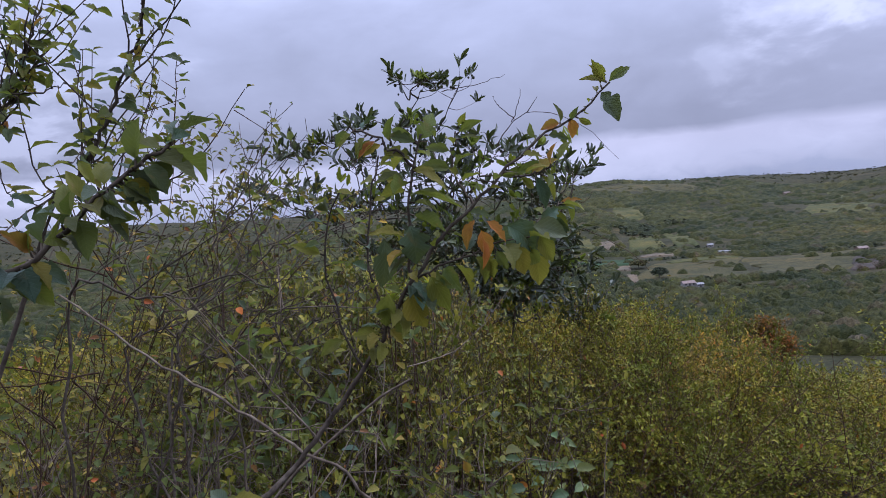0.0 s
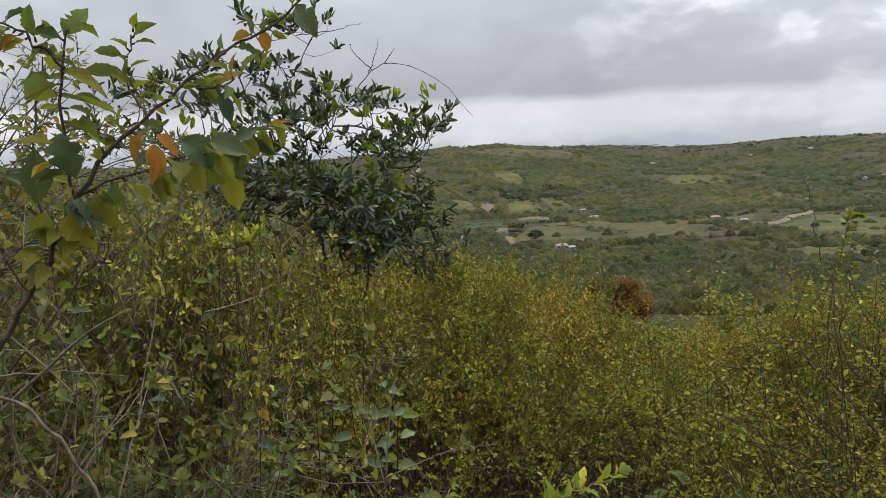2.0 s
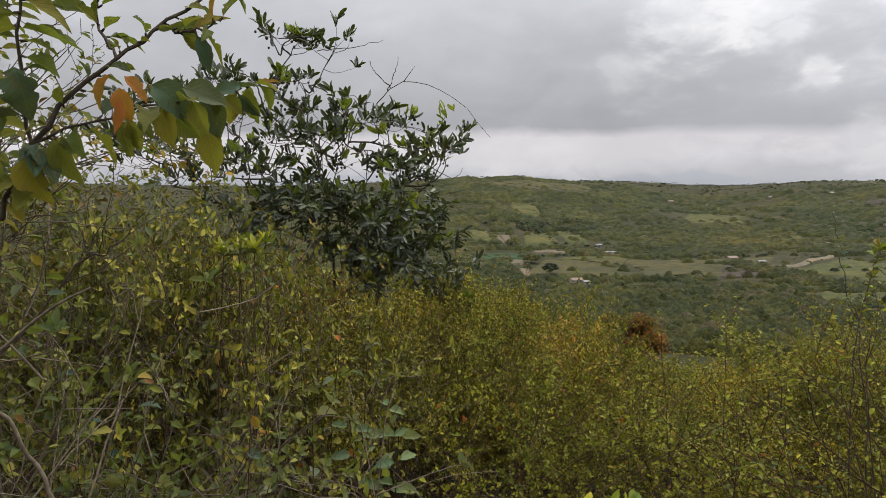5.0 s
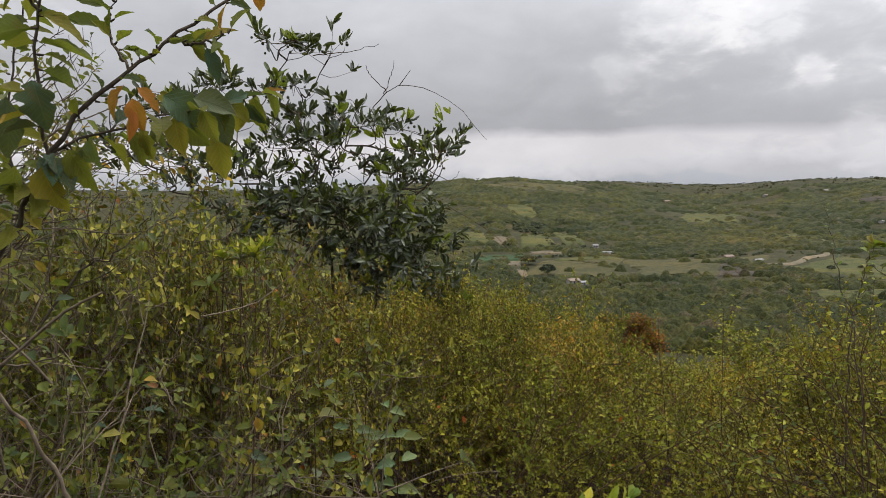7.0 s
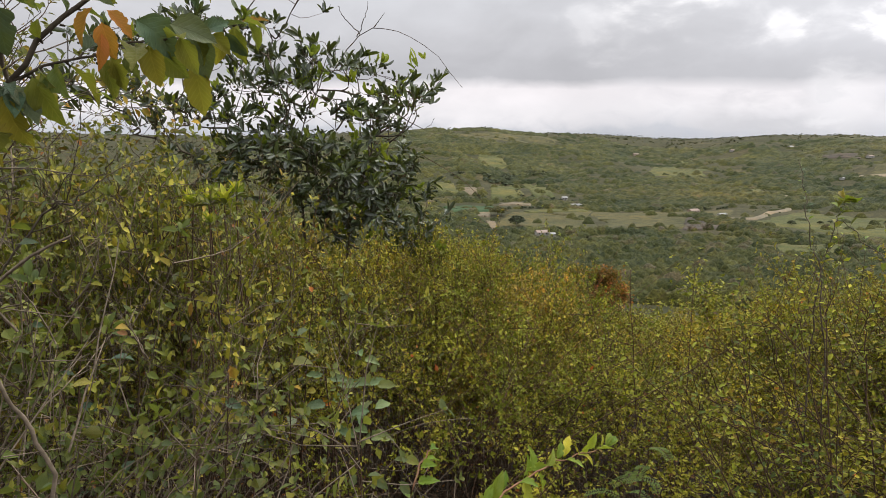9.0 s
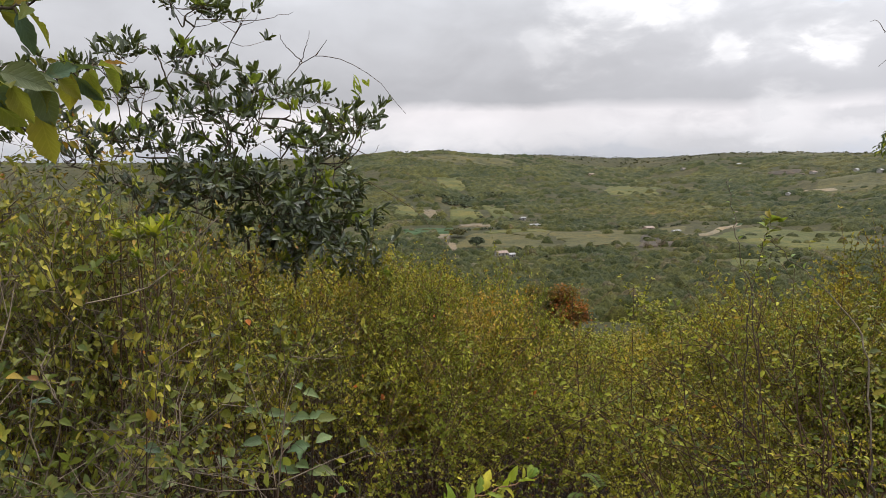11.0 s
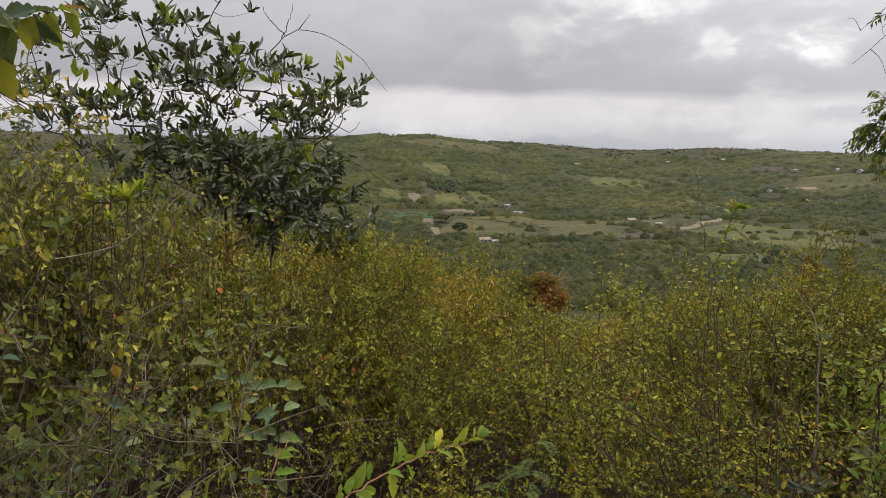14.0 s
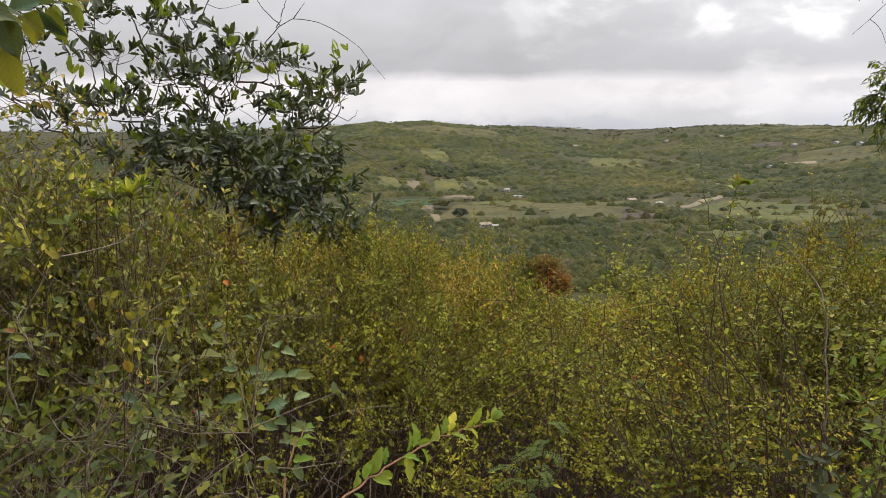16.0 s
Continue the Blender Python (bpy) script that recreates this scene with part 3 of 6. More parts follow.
def ground_z(x, y):
    """Height of the ground: a brow of a hill, a wide valley, and a long ridge beyond it."""
    x, y = np.asarray(x, float), np.asarray(y, float)
    d = np.hypot(x, y)
    az = np.degrees(np.arctan2(x, y))
    # own hill: gentle brow, then a steep side
    yy = d * np.clip(np.cos(np.radians(np.clip(az * 0.75, -150, 150))), -0.6, 1)
    near = -0.19 * np.minimum(yy, 10) - 0.325 * np.clip(yy - 10, 0, 200)
    near = near + 0.08 * waves(x, y, 6, 3) * sstep(0.5, 3, d)
    # far side
    d0 = np.interp(az, [-60, -25, -8, 2, 14, 24, 42, 60], [950, 900, 760, 660, 680, 700, 560, 500])
    d1 = np.interp(az, [-60, -25, -10, 0, 5, 14, 22, 32, 42, 60], [3000, 2900, 2000, 1500, 1350, 1500, 1900, 1700, 1500, 1500])
    top = np.interp(az, [-60, -45, -37, -31, -27, -20, -9, -3, 1, 3.6, 7.4, 9.3, 11.7, 16.4, 18.7, 21, 25.4, 27.6, 29, 33.7, 36, 42, 60],
                    [38, 40, 38, 30, 18, 9, 6, 15, 17.5, 17, 19, 13, 12.5, 11, 6.5, 2, 3.5, 6, 10, 11, 8, 7, 8])
    u = np.clip((d - d0) / (d1 - d0), 0, 1)
    rise = 0.55 * u + 0.45 * (u * u * (3 - 2 * u))
    roll = waves(x, y, 260, 5) * 7 + waves(x, y, 90, 6) * 2.2
    floor = -62 + 1.6 * waves(x, y, 140, 8)
    far = floor + rise * (62 + top + 1.6) + roll * sstep(0, 0.25, u) * (1 - 0.75 * sstep(0.7, 1, u))
    far = far - sstep(d1, d1 + 900, d) * 25
    mix = sstep(120, 260, d)
    return np.where(yy > -5, np.maximum(near, -66 + 0 * d) * (1 - mix) + far * mix, np.where(d < 260, near * (1 - mix) + (-8 - 0.05 * d) * mix, -8 - 0.05 * np.minimum(d, 1200)))


# one sheet of ground, finer towards the middle, out to the skyline
rings = np.concatenate([np.linspace(0.0, 16, 33), np.geomspace(17, 260, 24), np.geomspace(268, 4600, 90)])
spokes = np.concatenate([np.linspace(-180, -60, 40, endpoint=False), np.linspace(-60, 60, 181), np.linspace(60, 180, 41)[1:]])
N_SPOKES = len(spokes) - 1
rr, aa = np.meshgrid(rings, np.radians(spokes[:-1]), indexing="ij")
gx, gy = rr * np.sin(aa), rr * np.cos(aa)
sheet = Geo()
i, j = np.meshgrid(np.arange(len(rings) - 1), np.arange(N_SPOKES), indexing="ij")
sheet.add(np.stack([gx, gy, ground_z(gx, gy)], -1).reshape(-1, 3), np.stack([i * N_SPOKES + j, (i + 1) * N_SPOKES + j, (i + 1) * N_SPOKES + (j + 1) % N_SPOKES, i * N_SPOKES + (j + 1) % N_SPOKES], -1).reshape(-1, 4))
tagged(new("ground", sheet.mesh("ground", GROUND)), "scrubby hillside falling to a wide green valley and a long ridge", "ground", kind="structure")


LAID = []


def field(name, corners, mat, label, lift=0.35):
    """A field laid over the land between four corners, each a little above the last."""
    lift = lift + 0.3 + 0.08 * (len(LAID) % 7)
    LAID.append(name)
    c = np.array(corners, float)
    u, v = np.meshgrid(np.linspace(0, 1, 15), np.linspace(0, 1, 15), indexing="ij")
    wob = 0.05 * np.sin(u * 9 + c[0, 0]) * np.sin(v * 7 + c[0, 1]) + 0.02 * np.sin(u * 23 + v * 19)
    u2, v2 = u + wob, v + 1.5 * wob
    p = c[0] * ((1 - u2) * (1 - v2))[..., None] + c[1] * (u2 * (1 - v2))[..., None] + c[2] * (u2 * v2)[..., None] + c[3] * ((1 - u2) * v2)[..., None]
    g = Geo()
    i, j = np.meshgrid(np.arange(14), np.arange(14), indexing="ij")
    z = ground_z(p[..., 0], p[..., 1]) + lift
    z[[0, -1]] -= 2.5
    z[1:-1, [0, -1]] -= 2.5
    g.add(np.concatenate([p, z[..., None]], -1).reshape(-1, 3), np.stack([i * 15 + j, (i + 1) * 15 + j, (i + 1) * 15 + j + 1, i * 15 + j + 1], -1).reshape(-1, 4))
    return tagged(new(name, g.mesh(name, mat)), label, "field", kind="structure")


field("meadow", [(56, 472), (141, 460), (172, 588), (90, 566)], MEADOW, "dry olive-brown meadow round the farmhouse", 0.25)
field("meadow", [(137, 461), (252, 488), (302, 584), (168, 592)], MEADOW, "dry olive-brown meadow beside the track", 0.25)
field("pasture", [(98, 556), (167, 573), (172, 598), (108, 576)], PASTURE, "bright grassy edge of the meadow", 0.45)
field("bare_field", [(94.8, 645), (121.5, 612), (129, 650), (99.3, 675)], PLOUGH, "pale brown strip of bare ploughed earth", 0.5)
field("bare_field", [(60, 536), (73, 537), (76, 561), (66, 568)], PLOUGH, "small patch of bare earth", 0.5)
field("bare_field", [(61, 471), (69, 467), (73, 510), (66, 515)], PLOUGH, "small patch of bare earth", 0.5)
field("crop_field", [(35, 592), (80, 574), (93, 648), (42, 652)], CROP, "strip of bright green crop", 0.4)
field("pasture", [(91, 684), (134, 690), (143, 850), (110, 828)], PASTURE, "yellow-green pasture on the slope")
field("pasture", [(139, 690), (165, 694), (173, 845), (148, 852)], PASTURE, "yellow-green pasture on the slope")
field("bare_field", [(68, 714), (85, 714), (87, 765), (68, 780)], PLOUGH, "tan pasture on the slope")
field("pasture", [(36, 729), (65, 720), (64, 800), (40, 802)], PASTURE, "pale green pasture on the slope")
field("pasture", [(6, 820), (31, 826), (33, 900), (9, 905)], PASTURE, "pale green pasture on the slope")
field("pasture", [(70, 902), (82, 894), (94, 1034), (80, 1035)], PASTURE, "pale green clearing on the hillside")
field("pasture", [(103, 885), (152, 920), (152, 1038), (120, 1049)], PASTURE, "pale green clearing on the hillside")
field("pasture", [(90, 1190), (294, 1215), (310, 1380), (112, 1290)], MEADOW, "yellowish meadow below the ridge line")
field("pasture", [(326, 880), (390, 848), (444, 934), (425, 1120)], PASTURE, "light green pasture on the hillside")
field("pasture", [(460, 1120), (453, 1012), (512, 1186), (503, 1243)], PASTURE, "light green pasture on the hillside")
field("bare_field", [(267, 761), (298, 754), (328, 846), (292, 828)], MAUVE, "greyish brown bare scrub on the hillside", 0.45)
field("bare_field", [(281, 753), (304, 766), (310, 780), (286, 766)], TRACK, "pale bare bank on the hillside", 0.6)
field("pasture", [(267, 644), (298, 634), (304, 658), (279, 666)], PASTURE, "grassy strip above the track")
field("pasture", [(328, 684), (372, 668), (410, 738), (367, 750)], PASTURE, "grassy slope above the track")
field("pasture", [(251, 490), (342, 400), (414, 500), (356, 578)], PASTURE, "wide green pasture beside a sandy track", 0.3)
field("pasture", [(202, 347), (248, 352), (271, 386), (223, 385)], PASTURE, "pale green clearing in the valley")
field("bare_field", [(200, 468), (234, 449), (266, 529), (232, 532)], MAUVE, "greyish brown bare scrub", 0.45)
field("pasture", [(746, 1165), (791, 966), (953, 1211), (909, 1404)], MEADOW, "yellowish meadow below the ridge line")
field("pasture", [(535, 740), (618, 692), (678, 763), (671, 931)], MEADOW, "dry brown-green slope with scattered bushes")
field("pasture", [(615, 958), (668, 932), (690, 963), (628, 973)], MAUVE, "brown bare slope near the ridge")
field("pasture", [(-330, 540), (-190, 520), (-180, 640), (-320, 700)], PASTURE, "pale green pasture in the valley")
field("pasture", [(-560, 780), (-420, 720), (-360, 860), (-520, 960)], PASTURE, "pale green pasture in the valley")
field("pasture", [(-170, 380), (-90, 370), (-70, 440), (-160, 450)], PASTURE, "pale green pasture in the valley")
field("pasture", [(-880, 1300), (-700, 1250), (-640, 1500), (-840, 1600)], MEADOW, "tan pasture on the far slope")

# the sandy track that climbs out of the valley
tr = spline([(236, 530), (270, 511), (300, 535), (323, 563), (350, 585), (373, 619), (396, 640), (402, 656), (396, 690)], 60)
side = unit(np.gradient(tr, axis=0))[:, ::-1] * [1, -1]
g = Geo()
p = np.concatenate([tr + side * 3.4, tr + side * 2.0, tr - side * 2.0, tr - side * 3.4])
z = ground_z(p[:, 0], p[:, 1]) + np.repeat([-0.4, 1.25, 1.25, -0.4], 60)
g.add(np.column_stack([p, z]), [(c + k, c + k + 1, c + 61 + k, c + 60 + k) for c in (0, 60, 120) for k in range(59)])
tagged(new("track", g.mesh("track", TRACK)), "pale sandy track winding up from the valley", "track", kind="structure")

# ---- woods and bushes of the valley, past counting ----
CLEAR = [((62, 455), (235, 590)), ((37, 575), (128, 675)), ((330, 850), (440, 1060)), ((92, 685), (172, 845)), ((255, 410), (400, 560)), ((205, 348), (270, 386)), ((70, 715), (86, 775)), ((38, 722), (64, 800)),
         ((108, 890), (150, 1040)), ((560, 720), (670, 860)), ((100, 1200), (300, 1330))]


HOMES = [(93, 434), (-80, 416), (169, 682), (169, 630), (418, 1174), (258, 570), (268, 536), (594, 1174), (702, 1174), (681, 936), (732, 911), (670, 790), (528, 767), (84, 480), (80, 545), (214, 452)]


def open_land(x, y):
    """Where fields lie and few bushes grow: 0 open, 1 wooded."""
    w = np.ones_like(x)
    for (x0, y0), (x1, y1) in CLEAR:
        w = np.where((x > x0) & (x < x1) & (y > y0) & (y < y1), 0.05, w)
    for hx, hy in HOMES:
        w = np.where((x - hx * 0.985) ** 2 + (y - hy * 0.985) ** 2 < 18 ** 2, 0.0, w)
    return w


rs = np.random.RandomState(11)


def scatter(n, d_lo, d_hi, az_lo=-46, az_hi=48):
    d = np.sqrt(rs.uniform(d_lo ** 2, d_hi ** 2, n))
    a = np.radians(rs.uniform(az_lo, az_hi, n))
    return d * np.sin(a), d * np.cos(a)


def woods(name, label, n, d_lo, d_hi, size, lobes, mat, cut):
    x, y = scatter(n, d_lo, d_hi)
    dens = 0.5 + 0.30 * waves(x, y, 170, 21) + 0.28 * waves(x, y, 55, 22)
    keep = rs.uniform(0, 1, n) < np.clip((dens - cut) * 6.0, 0.05, 1) * open_land(x, y)
    x, y = x[keep], y[keep]
    r = size * rs.uniform(0.5, 1.35, len(x)) * (0.8 + 0.25 * waves(x, y, 80, 23))
    g = Geo()
    clumps(g, np.column_stack([x, y, ground_z(x, y) + r * 0.15]), r, rs, lobes, 0.75)
    tagged(new(name, g.mesh(name, mat, False)), label, "woods", kind="stuff")


def canopy(name, label, d_lo, d_hi, rows, az_step, cell, tall, cut, mat, seed):
    """A closed roof of tree crowns: domes of uneven size over the land, with gaps where it is open."""
    az = np.radians(np.arange(-46, 48, az_step))
    dd = np.geomspace(d_lo, d_hi, rows)
    r, a = np.meshgrid(dd, az, indexing="ij")
    x, y = r * np.sin(a), r * np.cos(a)
    x, y = x + waves(x, y, 17, seed) * 0.8, y + waves(x, y, 19, seed + 1) * 0.8
    ix, iy = np.floor(x / cell).astype(int), np.floor(y / cell).astype(int)
    top, tint = np.full(x.shape, -1.2), np.full(x.shape, 0.5)

    def pick(i, j, k):
        return np.modf(np.abs(np.sin(i * 127.1 + j * 311.7 + k * 74.7 + seed) * 43758.5453))[0]

    for di in (-1, 0, 1):
        for dj in (-1, 0, 1):
            ci, cj = ix + di, iy + dj
            cx, cy = (ci + pick(ci, cj, 1)) * cell, (cj + pick(ci, cj, 2)) * cell
            dens = 0.5 + 0.30 * waves(cx, cy, 170, 21) + 0.24 * waves(cx, cy, 50, 22)
            there = (pick(ci, cj, 3) < np.clip((dens - cut) * 5.0, 0.06, 1) * open_land(cx, cy))
            rad = cell * (0.50 + 0.55 * pick(ci, cj, 4))
            q = ((x - cx) ** 2 + (y - cy) ** 2) / rad ** 2
            h = tall * (0.45 + 0.75 * pick(ci, cj, 5)) * np.sqrt(np.clip(1 - q, 0, 1))
            wins = there & (q < 1) & (h > top)
            top, tint = np.where(wins, h, top), np.where(wins, pick(ci, cj, 6), tint)
    top = top + np.where(top > 0.1, 0.22 * tall * waves(x, y, cell * 0.55, seed + 3) * np.clip(top / tall, 0, 1), 0)
    top[:3] = top[-3:] = -1.2
    g = Geo()
    n = len(az)
    i, j = np.meshgrid(np.arange(rows - 1), np.arange(n - 1), indexing="ij")
    faces = np.stack([i * n + j, i * n + j + 1, (i + 1) * n + j + 1, (i + 1) * n + j], -1).reshape(-1, 4)
    faces = faces[(top.ravel()[faces] > -1.0).any(1)]
    g.add(np.stack([x, y, ground_z(x, y) + top], -1).reshape(-1, 3), faces)
    me = g.mesh(name, mat)
    me.attributes.new("tint", "FLOAT", "POINT").data.foreach_set("value", tint.ravel())
    tagged(new(name, me), label, "woods", kind="stuff")


canopy("valley_woods", "dense green scrub woods on the valley floor", 262, 520, 165, 0.17, 5.6, 4.6, 0.10, CANOPY, 3)
canopy("hillside_woods", "green bushes and thickets over the hillside", 515, 1450, 230, 0.20, 5.6, 4.4, 0.31, CANOPY, 8)
woods("valley_bushes", "leafy bushes among the valley woods", 2600, 262, 520, 2.3, 22, WOOD, 0.05)
woods("hillside_bushes", "scattered bushes over the hillside", 7000, 470, 1350, 1.7, 12, WOOD, 0.1)
woods("hillside_thickets", "green thickets over the far slope", 7000, 1350, 2100, 4.5, 10, WOOD, 0.30)
woods("dark_trees", "darker trees among the pastures", 2600, 430, 1900, 3.2, 24, DARKWOOD, 0.60)
woods("far_woods", "far woods on the plateau", 3000, 2000, 3600, 7.0, 8, DARKWOOD, 0.25)

# hedges and a dark wood line
g = Geo()
for a, b, n, s in (((111, 845), (190, 900), 70, 5.0), ((125, 690), (142, 850), 26, 2.2), ((66, 590), (150, 600), 24, 2.4), ((130, 690), (230, 640), 40, 3.0), ((180, 610), (300, 600), 40, 3.0),
                   ((219, 350), (300, 400), 26, 2.4), ((400, 560), (480, 700), 40, 3.5), ((30, 700), (90, 700), 26, 3.0), ((290, 790), (380, 810), 26, 3.0), ((60, 850), (150, 870), 40, 3.5)):
    t = rs.uniform(0, 1, n)
    x, y = a[0] + (b[0] - a[0]) * t + rs.normal(0, s, n), a[1] + (b[1] - a[1]) * t + rs.normal(0, s * 1.5, n)
    r = s * rs.uniform(0.5, 1.1, n)
    clumps(g, np.column_stack([x, y, ground_z(x, y) + r * 0.3]), r, rs, 26, 0.9)
tagged(new("hedge_bushes", g.mesh("hedge_bushes", DARKWOOD, False)), "dark green hedges between the pastures", "hedges", kind="stuff")

# trees along the skyline
g = Geo()
for k in range(420):
    az = rs.uniform(-45, 47)
    d1 = float(np.interp(az, [-60, -25, -10, 0, 5, 14, 22, 32, 42, 60], [3000, 2900, 2000, 1500, 1350, 1500, 1900, 1700, 1500, 1500])) * rs.uniform(0.93, 1.02)
    if waves(np.array(az), np.array(3.0), 9, 31) < rs.uniform(-0.8, 0.9):
        continue
    x, y = d1 * math.sin(radians(az)), d1 * math.cos(radians(az))
    h, z = rs.uniform(2.0, 6.0), float(ground_z(x, y))
    g.tube([(x, y, z - 0.5), (x, y, z + h * 0.7)], [0.25, 0.12], 3)
    m = 4
    clumps(g, np.array([x, y, z + h * 0.7]) + rs.normal(0, 0.22, (m, 3)) * h * [1.3, 1.3, 0.4], np.full(m, h * 0.34), rs, 12, 0.6)
tagged(new("skyline_trees", g.mesh("skyline_trees", DARKWOOD, False)), "small dark trees along the ridge line", "trees", kind="stuff")


def crown_tree(name, label, x, y, height, width, mat, seed, lobes=70):
    """A field tree: tapered trunk, limbs, and a crown of many small uneven clumps."""
    r = np.random.RandomState(seed)
    z = float(ground_z(x, y))
    t = thing(name, label, "tree", (x, y, z - 0.1))
    g = Geo()
    g.tube([(0, 0, 0), (0.1, 0, height * 0.3), (0, 0.1, height * 0.6)], [height * 0.045, height * 0.02], 6)
    c = Geo()
    dirs = unit(r.normal(0, 1, (lobes, 3)))
    dirs[:, 2] = np.abs(dirs[:, 2]) * 1.1 - 0.25
    tips = dirs * [width / 2, width / 2, height * 0.42] * r.uniform(0.55, 1.0, (lobes, 1)) + [0, 0, height * 0.55]
    for q in tips[:9]:
        g.tube(spline([(0, 0, height * 0.3), (q * 0.5 + [0, 0, height * 0.2]), q], 5), [height * 0.018, height * 0.005], 4)
    clumps(c, tips, r.uniform(0.10, 0.19, lobes) * width, r, 22, 0.8)
    part("trunk", g, BARK, t, "grey trunk and limbs")
    part("crown", c, mat, t, smooth=False)
    return t


crown_tree("tree", "dark round-crowned tree standing alone in the meadow", 84.5, 483, 8.0, 12.0, DARKWOOD, 1)
crown_tree("tree", "green tree beside the crop field", 80, 548, 7.5, 14.0, WOOD, 2)
crown_tree("tree", "green bushy tree beside the farmhouse", 107, 452, 4.5, 9.0, DARKWOOD, 3)
crown_tree("tree", "round green bush on the open pasture", 292, 480, 4.5, 6.0, DARKWOOD, 4)
crown_tree("tree", "round green bush on the open pasture", 318, 486, 3.5, 4.5, WOOD, 5)
crown_tree("tree", "round green bush on the open pasture", 330, 492, 3.2, 4.0, DARKWOOD, 6)


def bare_tree(x, y, height, seed):
    r = np.random.RandomState(seed)
    t = thing("bare_tree", "leafless grey tree above brown scrub", "tree", (x, y, float(ground_z(x, y)) - 0.1))
    g, tw = Geo(), Geo()
    g.tube([(0, 0, 0), (0, 0, height * 0.3)], [0.25, 0.18], 5)
    for k in range(16):
        a, e = r.uniform(0, 6.28), r.uniform(0.3, 1.2)
        q = np.array([math.cos(a) * math.cos(e), math.sin(a) * math.cos(e), math.sin(e)]) * height * r.uniform(0.5, 0.85) + [0, 0, height * 0.15]
        line = spline([(0, 0, height * 0.25), q * 0.5 + [0, 0, 0.8], q], 6)
        g.tube(line, [0.12, 0.04], 4)
        for _ in range(5):
            s = line[r.randint(2, 6)]
            tw.tube([s, s + unit(r.normal(0, 1, 3) + [0, 0, 0.8]) * height * 0.22], [0.06, 0.03], 3)
    part("trunk", g, PALE, t)
    part("brushwood", tw, PALE, t)


bare_tree(214, 455, 9.0, 4)
bare_tree(206, 461, 7.0, 5)


def box(g, x0, x1, y0, y1, z0, z1):
    g.add([(x, y, z) for z in (z0, z1) for x, y in ((x0, y0), (x1, y0), (x1, y1), (x0, y1))], [(3, 2, 1, 0), (4, 5, 6, 7), (0, 1, 5, 4), (1, 2, 6, 5), (2, 3, 7, 6), (3, 0, 4, 7)])


def house(label, x, y, w, d, h, turn, wall, roof, seed=1):
    w, d, h = w * 0.85, d * 0.85, h * 0.85
    t = thing("house", label, "house", (x, y, float(ground_z(x, y)) - 0.2), turn=turn)
    g = Geo()
    box(g, -w / 2, w / 2, -d / 2, d / 2, 0, h)
    part("wall", g, wall, t, smooth=False)
    e, top = 0.45, h + d * 0.24
    for sgn in (-1, 1):
        g = Geo()
        y0, y1 = sgn * (d / 2 + e), 0.0
        z0 = h - 0.12
        g.add([(-w / 2 - e, y0, z0), (w / 2 + e, y0, z0), (w / 2 + e, y1, top), (-w / 2 - e, y1, top), (-w / 2 - e, y0, z0 + 0.16), (w / 2 + e, y0, z0 + 0.16), (w / 2 + e, y1, top + 0.16), (-w / 2 - e, y1, top + 0.16)],
              [(0, 1, 2, 3), (4, 7, 6, 5), (0, 4, 5, 1), (1, 5, 6, 2), (2, 6, 7, 3), (3, 7, 4, 0)])
        part("roof", g, roof, t, smooth=False)
    for sx in (-1, 1):
        g = Geo()
        g.add([(sx * w / 2, -d / 2, h - 0.1), (sx * w / 2, d / 2, h - 0.1), (sx * w / 2, 0, top - 0.1)], [(0, 1, 2) if sx > 0 else (0, 2, 1)])
        part("gable", g, wall, t, smooth=False)
    for k, fx in enumerate((-0.33, 0.0, 0.33)):
        g = Geo()
        box(g, fx * w - (0.5 if k != 1 else 0.45), fx * w + (0.5 if k != 1 else 0.45), -d / 2 - 0.05, -d / 2 + 0.05, 0.2 if k == 1 else 1.1, 2.2)
        part("door" if k == 1 else "window", g, WINDOW, t, smooth=False)
    return t


house("white farmhouse with a brown tile roof in the meadow", 93.5, 437, 9.0, 6.0, 2.7, 12, WHITEWALL, TILE)
house("low white annexe beside the farmhouse", 99.5, 433, 4.5, 4.0, 2.3, 12, WHITEWALL, PALEROOF)
house("white building with a pale sheet roof in the valley", -80, 419, 11.0, 6.5, 3.0, -8, WHITEWALL, PALEROOF)
house("small white house by the hedge", 169.5, 684, 6.0, 5.0, 2.8, 5, WHITEWALL, PALEROOF)
house("long low white building by the hedge", 169, 636, 13.0, 4.0, 2.2, 15, WHITEWALL, PALEROOF)
house("tan house with a tile roof under trees on the hillside", 418, 1178, 13.0, 7.0, 3.2, 20, EARTHWALL, TILE)
house("earth-walled house beside the track", 258, 574, 11.0, 6.0, 2.6, 22, EARTHWALL, TILE)
house("low white shed beside the track", 268, 541, 11.0, 4.0, 1.8, 30, WHITEWALL, PALEROOF)
house("white house near the ridge", 594, 1178, 10.0, 7.0, 3.2, 20, WHITEWALL, TILE)
house("white house near the ridge", 702, 1178, 10.0, 7.0, 3.2, 20, WHITEWALL, PALEROOF)
house("long white house with a red-brown roof on the far slope", 681, 940, 16.0, 7.0, 3.4, 30, WHITEWALL, TILE)
house("white house on the far slope", 732, 915, 13.0, 7.0, 3.5, 30, WHITEWALL, PALEROOF)
house("white house on the far slope", 670, 795, 10.0, 7.0, 4.0, 30, WHITEWALL, PALEROOF)
house("low house with a pale roof on the far slope", 528, 772, 8.0, 6.0, 3.0, 30, WHITEWALL, PALEROOF)
field("bare_field", [(545, 766), (578, 748), (590, 768), (556, 790)], TRACK, "pale bare yard on the far slope", 0.6)
